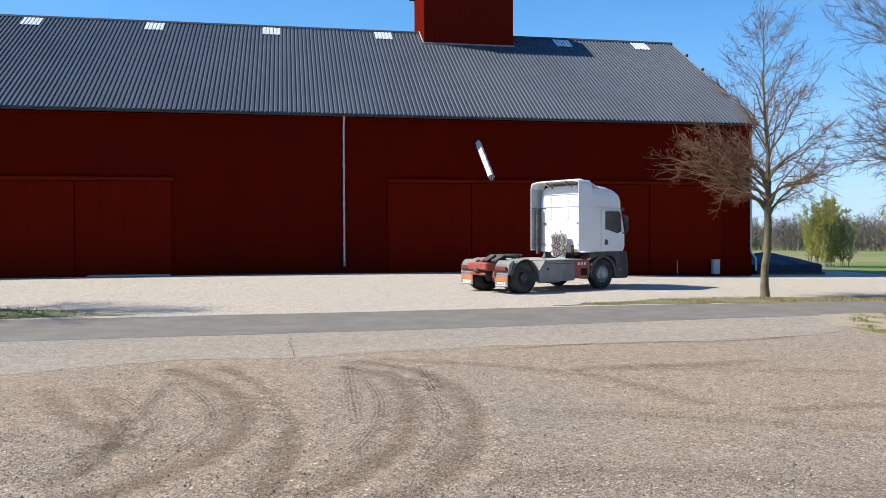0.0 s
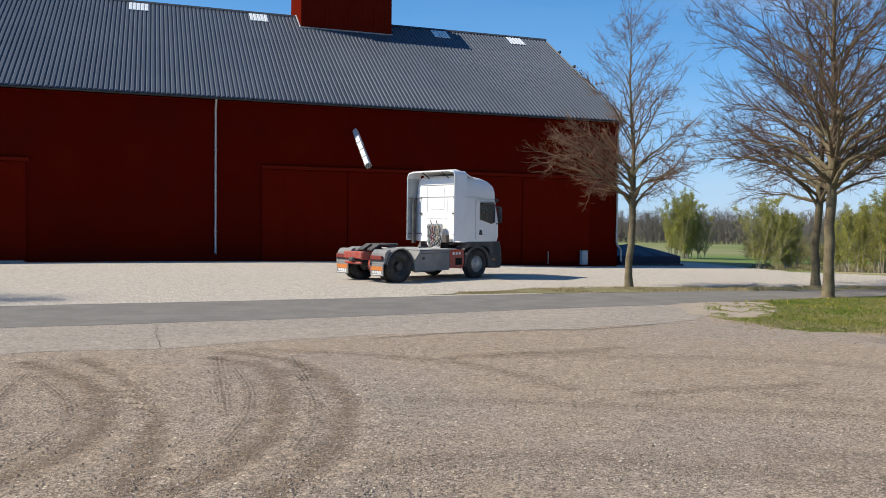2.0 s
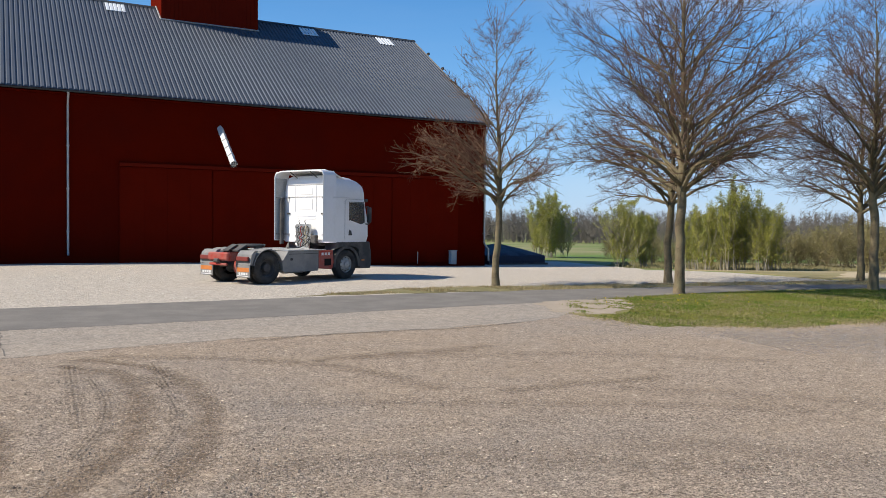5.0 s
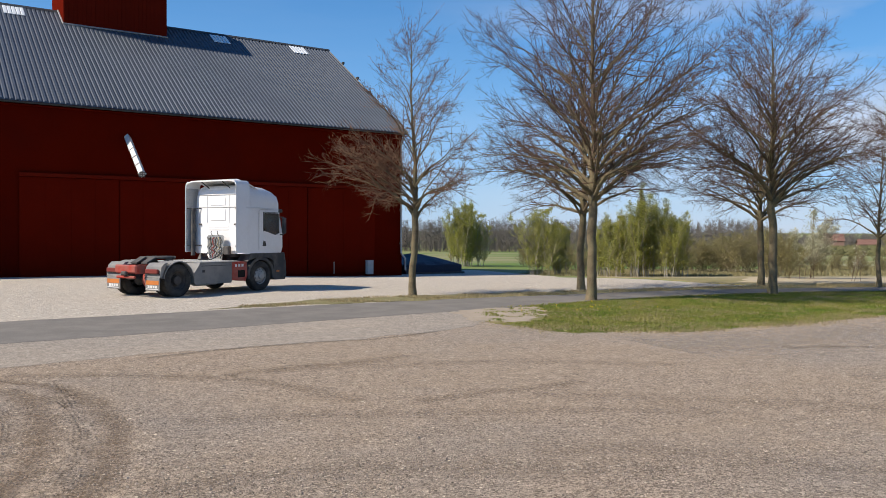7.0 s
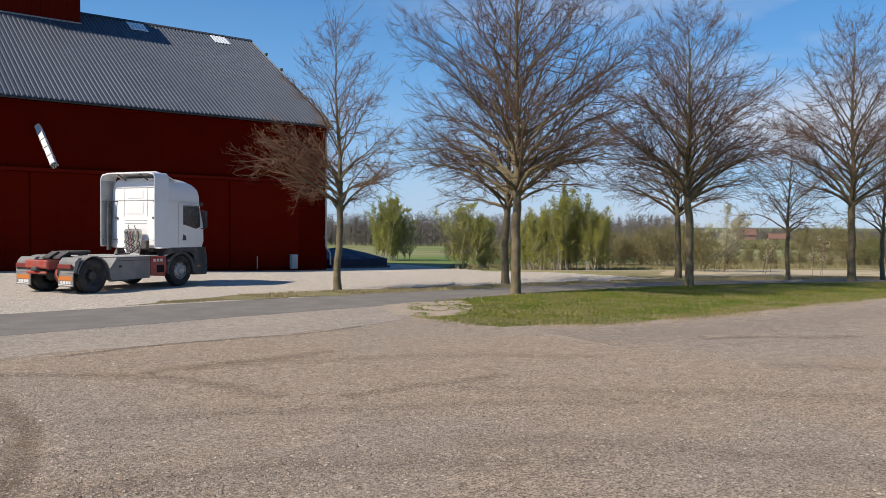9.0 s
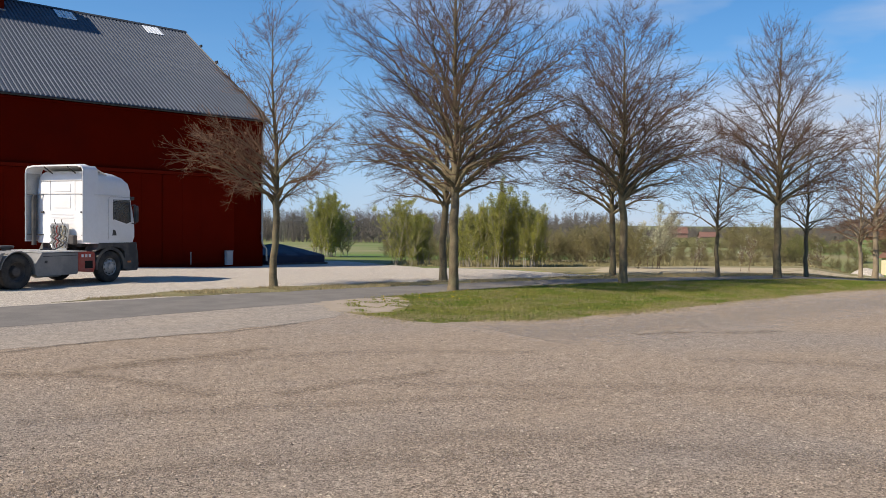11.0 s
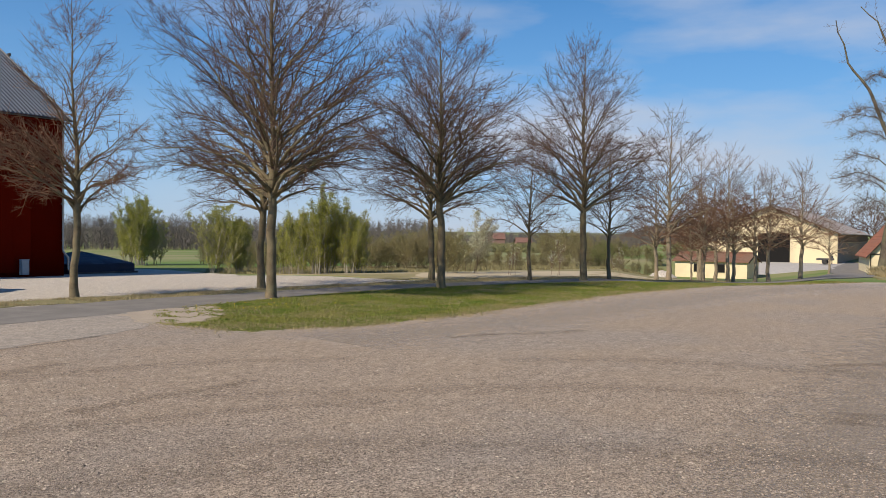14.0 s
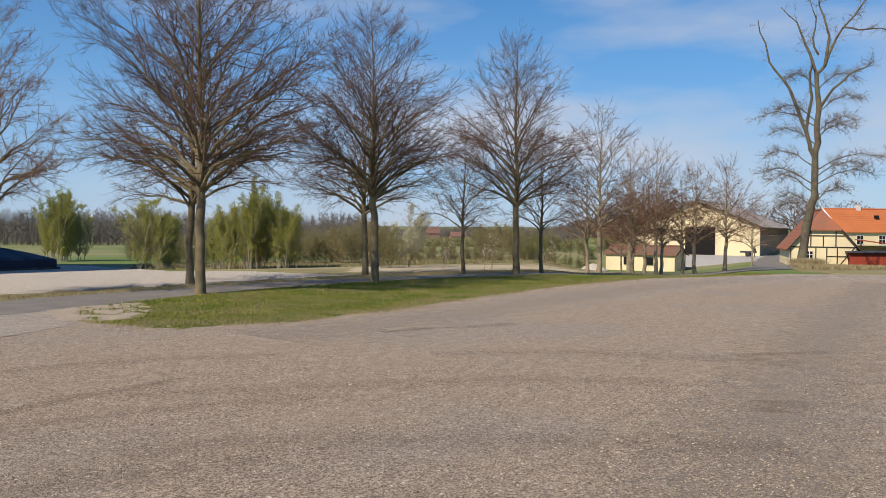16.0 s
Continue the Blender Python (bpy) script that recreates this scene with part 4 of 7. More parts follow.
def tyre(b, y0, y1, r=0.51, rin=0.29):
    w = y1 - y0
    b.lathe([(y0 + 0.03, rin), (y0, rin + 0.05), (y0, r - 0.08), (y0 + 0.035, r - 0.01), (y0 + 0.06, r), (y1 - 0.06, r), (y1 - 0.035, r - 0.01), (y1, r - 0.08), (y1, rin + 0.05), (y1 - 0.03, rin), (y0 + 0.03, rin)], (0, 0, 0), "y", 36, False)
    for k in range(44):
        a = 2 * math.pi * k / 44
        m = Matrix.Rotation(-a, 4, "Y") @ Matrix.Translation((r, 0, 0))
        b.box(-0.012, y0 + 0.05, -0.022, 0.01, y1 - 0.05, 0.022, 0, m)
    return b


def ringed(name, mesh, parent, count, radius, shift=0.0):
    for k in range(count):
        a = 2 * math.pi * (k + shift) / count
        o = new(name, mesh)
        o.parent = parent
        o.matrix_basis = Matrix.Translation((radius * math.cos(a), 0, radius * math.sin(a)))


def front_wheel(truck, x, s):
    y1, y0 = (1.23, 0.92) if s > 0 else (-0.92, -1.23)
    w = thing_part("front_wheel", truck, (x, 0, 0.51))
    t = part("tyre", tyre(Build(), y0, y1), RUBBER, w, smooth=True)
    o, q = (y1, -1) if s > 0 else (y0, 1)
    rim = Build().lathe([(o + q * 0.02, 0.31), (o + q * 0.05, 0.285), (o + q * 0.09, 0.26), (o + q * 0.03, 0.19), (o + q * 0.02, 0.12), (o - q * 0.02, 0.11), (o - q * 0.03, 0.08), (o - q * 0.03, 0.01)], (0, 0, 0), "y", 32, False)
    part("rim", rim, RIM, w, "silver steel rim", smooth=True)
    nut = Build().lathe([(o + q * 0.025, 0.018), (o - q * 0.015, 0.014)], (0, 0, 0), "y", 6).data("wheel_nut", ZINC)
    ringed("wheel_nut", nut, w, 10, 0.155)
    # black discs on the rim stand in for the shaded holes
    hole = Build().lathe([(o + q * 0.060, 0.028), (o + q * 0.052, 0.028)], (0, 0, 0), "y", 8).data("vent_hole", DARK)
    ringed("vent_hole", hole, w, 10, 0.228, 0.5)


def thing_part(name, parent, at):
    e = new(name)
    e.parent = parent
    e.matrix_basis = Matrix.Translation(at)
    return e


def rear_wheel(truck, s):
    w = thing_part("rear_wheel", truck, (0, 0, 0.51))
    o = 1.25 * s
    for a, b_ in ((0.97, 1.25), (0.62, 0.9)):
        y0, y1 = sorted((a * s, b_ * s))
        part("tyre", tyre(Build(), y0, y1), RUBBER, w, smooth=True)
    q = -s
    rim = Build().lathe([(o + q * 0.02, 0.31), (o + q * 0.06, 0.28), (o + q * 0.16, 0.26), (o + q * 0.2, 0.2), (o + q * 0.19, 0.15), (o + q * 0.06, 0.13), (o + q * 0.04, 0.10), (o + q * 0.04, 0.01)], (0, 0, 0), "y", 32, False)
    part("rim", rim, RIM_DARK, w, "dusty dark steel rim", smooth=True)
    nut = Build().lathe([(o + q * 0.2, 0.02), (o + q * 0.15, 0.016)], (0, 0, 0), "y", 6).data("wheel_nut", RIM_DARK)
    ringed("wheel_nut", nut, w, 10, 0.17)
    part("axle_shaft", Build().lathe([(0.0, 0.16), (0.45 * s, 0.14), (0.6 * s, 0.22)], (0, 0, 0), "y", 16), DARK_PLASTIC, w)


def tractor_unit(at):
    FX = 3.6
    t = thing("tractor_unit", at, "white high-roof truck tractor unit with red chassis, no trailer", "truck")
    # chassis
    for s in (-1, 1):
        part("chassis_rail", Build().prism([(-0.95, 0.72), (2.4, 0.72), (2.6, 0.66), (4.3, 0.66), (4.3, 0.93), (-0.95, 0.98)], s * 0.39, s * 0.47, "xz"), CHASSIS_RED, t, "dusty red steel rail")
    part("rear_crossmember", Build().box(-1.02, -0.5, 0.74, -0.86, 0.5, 1.0, 0.04), CHASSIS_RED, t, "worn red rear beam")
    part("tow_hook", Build().box(-1.1, -0.12, 0.68, -0.98, 0.12, 0.8, 0.03), DARK_PLASTIC, t)
    part("underrun_bar", Build().tube([(-0.98, -0.42, 0.62), (-0.98, 0.42, 0.62)], 0.04, 8), CHASSIS_RED, t)
    part("differential", Build().lathe([(-0.28, 0.1), (-0.2, 0.24), (0.05, 0.3), (0.2, 0.22), (0.55, 0.1)], (0, 0, 0.5), "x", 16), CHASSIS_RED, t, smooth=True)
    for s in (-1, 1):
        part("air_bag", Build().lathe([(0.5, 0.1), (0.56, 0.15), (0.62, 0.13), (0.68, 0.15), (0.74, 0.1)], (-0.45, s * 0.42, 0), "z", 14), RUBBER, t)
    # fifth wheel
    fw = part("fifth_wheel", Build().lathe([(1.16, 0.46), (1.2, 0.48), (1.24, 0.46), (1.245, 0.1)], (0.32, 0, 0), "z", 28), DARK_PLASTIC, t, "greasy black coupling plate", smooth=True)
    part("guide_ramp", Build().prism([(-0.15, 1.17), (-0.5, 1.02), (-0.5, 1.06), (-0.15, 1.24)], -0.38, -0.1, "xz"), DARK_PLASTIC, fw)
    part("guide_ramp", Build().prism([(-0.15, 1.17), (-0.5, 1.02), (-0.5, 1.06), (-0.15, 1.24)], 0.1, 0.38, "xz"), DARK_PLASTIC, fw)
    part("mounting_plate", Build().box(0.0, -0.5, 0.985, 0.7, 0.5, 1.03, 0.01), DARK_PLASTIC, fw)
    for s in (-1, 1):
        part("pedestal", Build().prism([(0.12, 1.03), (0.52, 1.03), (0.42, 1.17), (0.22, 1.17)], s * 0.34, s * 0.44, "xz"), DARK_PLASTIC, fw)
    # wheels, mudguards, rear lamps
    for s in (-1, 1):
        rear_wheel(t, s)
        front_wheel(t, FX, s)
        y0, y1 = sorted((s * 0.58, s * 1.27))
        g = part("rear_mudguard", arc_band(0, 0.51, 0.575, 0.60, 8, 172, y0, y1, 16), GREY_PLASTIC, t, "dusty grey plastic mudguard", smooth=True)
        for a in (35, 75, 120):
            m = Matrix.Translation((0, 0, 0.51)) @ Matrix.Rotation(-radians(a), 4, "Y")
            part("rib", Build().box(0.6, y0 + 0.05, -0.03, 0.625, y1 - 0.05, 0.03, 0.008, m), GREY_PLASTIC, g)
        part("guard_back", Build().prism([(-0.74, 0.62), (-0.66, 0.62), (-0.52, 0.98), (-0.42, 1.07), (-0.56, 1.06), (-0.68, 0.95)], y0, y1, "xz"), GREY_PLASTIC, g)
        lamp = part("tail_lamp", Build().box(-0.80, y0 + 0.06, 0.74, -0.715, y1 - 0.06, 0.88, 0.02), TAIL_RED, t, "red rear lamp cluster")
        part("lamp_housing", Build().box(-0.77, y0 + 0.03, 0.71, -0.70, y1 - 0.03, 0.735, 0.01), DARK_PLASTIC, lamp)
        flap = part("mud_flap", Build().box(-0.745, y0 + 0.02, 0.22, -0.715, y1 - 0.02, 0.61, 0.008), GREY_PLASTIC, t, "grey rubber mud flap with orange band")
        part("orange_band", Build().box(-0.753, y0 + 0.05, 0.40, -0.746, y1 - 0.05, 0.53), ORANGE, flap, "orange band")
        part("number_bar", Build().box(-0.753, y0 + 0.08, 0.255, -0.746, y1 - 0.06, 0.28), WHITE_METAL, flap)
        for k in range(4):
            yy = y0 + 0.12 + 0.115 * k
            part("lettering_bar", Build().box(-0.752, yy, 0.30, -0.746, yy + 0.085, 0.38), WHITE_METAL, flap, "white bar of lettering")
        part("flap_bracket", Build().tube([(-0.71, y0 + 0.05, 0.63), (-0.71, y1 - 0.05, 0.63)], 0.015, 6), ZINC, flap)
    # side covers, tanks, steps
    for s in (-1, 1):
        y0, y1 = sorted((s * 0.62, s * 1.24))
        c = part("side_tank", Build().prism([(0.62, 0.42), (0.7, 0.34), (2.18, 0.34), (2.22, 0.38), (2.22, 1.02), (0.86, 1.02), (0.62, 0.72)], y0, y1, "xz"), TANK_GREY, t, "dusty grey smooth side cover")
        part("panel_seam", Build().box(0.9, s * 1.241 - 0.003, 0.92, 2.2, s * 1.241 + 0.003, 0.94), DARK_PLASTIC, c)
        part("latch", Build().box(0.95, s * 1.243 - 0.01, 0.72, 1.05, s * 1.243 + 0.01, 0.80, 0.004), DARK_PLASTIC, c)
        part("fuel_tank", Build().lathe([(0.9, 0.25), (0.93, 0.28), (1.75, 0.28), (1.78, 0.25)], (0, s * 0.9, 0.55), "x", 18), ALU, t)
        st = part("step_box", Build().prism([(2.24, 0.42), (2.86, 0.36), (2.94, 0.60), (2.90, 1.02), (2.24, 1.02)], y0, y1, "xz"), CHASSIS_RED, t, "red painted step panel")
        for k in range(3):
            part("lettering_bar", Build().box(2.36 + 0.15 * k, s * 1.243 - 0.004, 0.86, 2.45 + 0.15 * k, s * 1.243 + 0.004, 0.95), WHITE_METAL, st, "white bar of lettering")
        # black plate on the panel paints the shade of a step recess
        part("step_slot", Build().box(2.5, s * 1.243 - 0.004, 0.5, 2.82, s * 1.243 + 0.004, 0.74), DARK, st)
    part("catwalk", Build().box(0.86, -1.22, 1.03, 2.6, 1.22, 1.06, 0.008), ALU, t, "aluminium deck plate")
    for k in range(10):
        part("tread_bar", Build().box(0.95 + 0.15 * k, -1.0, 1.061, 1.0 + 0.15 * k, 1.0, 1.07), ALU, t)
    # cab
    rear, rings = 2.78, []
    for z, fx, w, xr in ((1.28, 4.72, 1.22, 0), (1.5, 4.80, 1.235, 0), (2.0, 4.78, 1.24, 0), (2.45, 4.68, 1.235, 0), (2.75, 4.60, 1.22, 0), (3.05, 4.62, 1.20, 0), (3.28, 4.55, 1.17, 0.0), (3.45, 4.32, 1.12, 0.02), (3.57, 3.95, 1.05, 0.06), (3.63, 3.5, 0.95, 0.14), (3.645, 3.3, 0.8, 0.25)):
        rings.append(rounded(rear + xr, fx, w, z, min(0.2, w * 0.25), 5))
    cab = part("cab", Build().loft(rings), CAB_WHITE, t, "white high-roof sleeper cab", smooth=True)
    for z0, z1, y in ((2.95, 3.22, 0.36), (2.42, 2.82, 0.36)):
        part("pressed_panel", Build().box(rear - 0.016, -y, z0, rear + 0.01, y, z1, 0.012), CAB_WHITE, cab)
    for z in (2.87, 3.3, 2.2, 2.1):
        part("pressed_rib", Build().box(rear - 0.018, -0.95 if z > 2.5 else -0.5, z, rear + 0.01, 0.95 if z > 2.5 else 0.5, z + 0.03, 0.008), CAB_WHITE if z < 2.5 else FAIRING_IN, cab)
    for y in (-0.86, 0.86):
        part("cab_catch", Build().box(rear - 0.05, y - 0.06, 2.26, rear + 0.01, y + 0.06, 2.32, 0.01), DARK_PLASTIC, cab)
        part("pressed_rib", Build().box(rear - 0.014, y * 0.62 - 0.012, 2.35, rear + 0.01, y * 0.62 + 0.012, 3.3, 0.005), CAB_WHITE, cab)
    # air deflectors round the back of the cab
    for s in (-1, 1):
        y = s * 1.245
        rings = []
        for x, dz, yy in ((2.42, 0, 0.0), (2.7, 0.0, 0.0), (3.05, 0.0, -0.015)):
            rings.append([(x, y + s * (yy - 0.02), 1.32), (x, y + s * yy, 1.32), (x, y + s * yy, 3.6), (x, y + s * (yy - 0.03), 3.7), (x, y + s * (yy - 0.12), 3.78), (x, y + s * (yy - 0.14), 3.755), (x, y + s * (yy - 0.055), 3.68), (x, y + s * (yy - 0.022), 3.58)])
        d = part("side_deflector", Build().loft(rings), CAB_WHITE, t, "white side air deflector", smooth=True)
        part("inner_lining", Build().box(2.44, y - s * 0.032 - 0.004, 1.36, 2.98, y - s * 0.032 + 0.004, 3.55), FAIRING_IN, d, "grey inside of the deflector")
        for z in (1.55, 2.85):
            part("deflector_stay", Build().tube([(2.46, y - s * 0.04, z), (2.78, y - s * 0.42, z)], 0.016, 6), DARK_PLASTIC, d)
        part("edge_trim", Build().tube([(2.42, y - s * 0.01, 1.33), (2.42, y - s * 0.01, 3.6)], 0.014, 6), WHITE_METAL, d)
    rings = []
    for x, z in ((2.42, 3.8), (2.75, 3.84), (3.05, 3.78), (3.35, 3.66), (3.55, 3.58)):
        rings.append([(x, -1.12, z - 0.05), (x, -0.95, z), (x, 0.95, z), (x, 1.12, z - 0.05), (x, 1.1, z - 0.085), (x, 0.94, z - 0.04), (x, -0.94, z - 0.04), (x, -1.1, z - 0.085)])
    rd = part("roof_deflector", Build().loft(rings), CAB_WHITE, t, "white roof air deflector", smooth=True)
    for y in (-0.5, 0.5):
        part("deflector_stay", Build().tube([(2.5, y, 3.75), (2.85, y, 3.55)], 0.02, 6), DARK_PLASTIC, rd)
    part("air_intake", Build().tube([(2.62, 1.08, 1.2), (2.62, 1.08, 2.7), (2.64, 1.06, 2.85)], 0.075, 12), DARK_PLASTIC, t, "dark upright intake pipe", smooth=True)
    # doors, glass, mirrors
    for s in (-1, 1):
        y = s * 1.238
        dr = part("cab_door", Build().prism([(3.5, 1.45), (4.45, 1.45), (4.62, 1.62), (4.62, 1.9), (4.5, 2.02), (4.5, 2.72), (4.42, 2.78), (3.58, 2.78), (3.5, 2.72)], y - 0.006, y + 0.006, "xz"), CAB_WHITE, t, "white cab door, closed")
        # black panel under the glass stands in for the cab's shaded inside
        part("inside_shade_panel", Build().prism([(3.74, 2.1), (4.30, 1.95), (4.48, 2.02), (4.45, 2.66), (3.76, 2.68)], y + s * 0.0065 - 0.001, y + s * 0.0065 + 0.001, "xz"), DARK, dr, "black panel in place of the shaded cab inside")
        part("door_window", Build().prism([(3.72, 2.08), (4.30, 1.93), (4.5, 2.0), (4.47, 2.66), (4.42, 2.7), (3.76, 2.7), (3.72, 2.66)], y + s * 0.010 - 0.002, y + s * 0.010 + 0.002, "xz"), WINDOW, dr, "dark tinted side window")
        part("window_seal", Build().tube([(3.70, y + s * 0.012, 2.06), (3.70, y + s * 0.012, 2.72), (4.46, y + s * 0.012, 2.72)], 0.014, 5), DARK_PLASTIC, dr)
        part("door_handle", Build().prism([(3.66, 1.54), (3.84, 1.54), (3.80, 1.70), (3.70, 1.74)], y + s * 0.004 - 0.012, y + s * 0.004 + 0.012, "xz"), DARK_PLASTIC, dr, "black recessed handle")
        part("door_seam", Build().tube([(3.48, y + s * 0.006, 1.4), (3.48, y + s * 0.006, 2.76), (3.56, y + s * 0.006, 2.82), (4.46, y + s * 0.006, 2.82)], 0.006, 4), FAIRING_IN, dr)
        part("body_crease", Build().tube([(2.9, y - s * 0.002, 2.86), (3.4, y - s * 0.008, 2.87), (4.5, y - s * 0.04, 2.86)], 0.012, 5), WHITE_METAL, dr)
        mi = part("wing_mirror", Build().box(4.56, min(s * 1.27, s * 1.45), 1.98, 4.68, max(s * 1.27, s * 1.45), 2.55, 0.04), DARK_PLASTIC, t, "tall black wing mirror")
        part("mirror_arm", Build().tube([(4.52, s * 1.2, 2.55), (4.6, s * 1.34, 2.57), (4.61, s * 1.36, 2.5)], 0.025, 6), DARK_PLASTIC, mi)
        part("mirror_arm", Build().tube([(4.54, s * 1.2, 1.95), (4.6, s * 1.34, 1.94), (4.61, s * 1.36, 2.0)], 0.025, 6), DARK_PLASTIC, mi)
    part("windscreen", Build().loft([rounded(4.3, 4.815, 1.13, 1.95, 0.15, 4), rounded(4.2, 4.68, 1.10, 2.72, 0.15, 4)]), DARK, t, "dark windscreen", smooth=True)
    part("sun_visor", Build().box(4.6, -1.1, 2.74, 4.85, 1.1, 2.86, 0.03), DARK_PLASTIC, t)
    # lower cab, wheel arches, bumper
    for s in (-1, 1):
        y0, y1 = sorted((s * 0.75, s * 1.245))
        part("front_mudguard", arc_band(FX, 0.51, 0.56, 0.66, -8, 188, y0, y1, 18), DARK_PLASTIC, t, "dark grey wheel arch", smooth=True)
        part("arch_filler", Build().prism([(2.95, 1.03), (3.1, 1.3), (4.75, 1.3), (4.75, 1.02), (4.2, 1.02), (4.05, 1.12), (3.6, 1.18), (3.15, 1.1)], y0, y1, "xz"), DARK_PLASTIC, t)
        part("step", Build().prism([(4.26, 0.36), (4.8, 0.36), (4.86, 0.5), (4.84, 1.03), (4.22, 1.03)], y0, y1, "xz"), DARK_PLASTIC, t, "dark entry steps")
        part("lamp_marker", Build().box(4.35, s * 1.247 - 0.005, 0.62, 4.5, s * 1.247 + 0.005, 0.68), ORANGE, t)
    part("bumper", Build().loft([rounded(4.3, 4.96, 1.22, 0.34, 0.2, 5), rounded(4.3, 5.0, 1.235, 0.55, 0.2, 5), rounded(4.3, 4.95, 1.235, 1.0, 0.2, 5), rounded(4.3, 4.9, 1.23, 1.3, 0.2, 5)]), DARK_PLASTIC, t, "dark grey front bumper", smooth=True)
    part("grille", Build().box(4.7, -0.85, 1.32, 4.86, 0.85, 1.8, 0.03), DARK_PLASTIC, t)
    part("engine", Build().box(2.9, -0.38, 0.6, 4.2, 0.38, 1.25, 0.06), DARK_PLASTIC, t)
    part("cab_floor", Build().box(2.85, -0.75, 1.16, 4.3, 0.75, 1.3, 0.03), DARK_PLASTIC, t)
    # bracket with hoses behind the cab
    br = part("hose_bracket", Build().prism([(-0.36, 1.05), (0.22, 1.05), (0.3, 1.4), (0.32, 1.86), (0.26, 1.92), (-0.40, 1.92), (-0.46, 1.86), (-0.44, 1.4)], 2.58, 2.62, "yz"), ALU, t, "bright metal bracket with coiled hoses")
    rng = random.Random(3)
    for k, mt in enumerate((HOSE_DARK, HOSE_YELLOW, DARK_PLASTIC, HOSE_RED, HOSE_DARK, ALU)):
        y = -0.36 + 0.12 * k
        pts = [(2.55 + 0.03 * math.sin(i * 1.9 + k), y + 0.045 * math.cos(i * 1.3 + k), 1.85 - i * 0.055) for i in range(14)]
        part("hose", Build().tube(pts, 0.02, 6), mt, br, smooth=True)
    for y in (-0.25, 0.05):
        part("hook", Build().tube([(2.56, y, 1.9), (2.5, y, 2.0), (2.52, y, 2.06)], 0.014, 5), DARK_PLASTIC, br)
    part("junction_box", Build().box(2.5, -0.78, 1.25, 2.66, -0.52, 1.55, 0.03), RIM_DARK, t)
    part("battery_hose", Build().tube([(2.5, -0.5, 1.4), (2.35, -0.42, 1.2), (2.2, -0.3, 1.1), (1.8, -0.1, 1.09)], 0.02, 6), DARK_PLASTIC, t)
    return t


tractor_unit(pose(1.95, 27.7, ground_z(2, 28) + 0.012, 0, 0, 35.0))

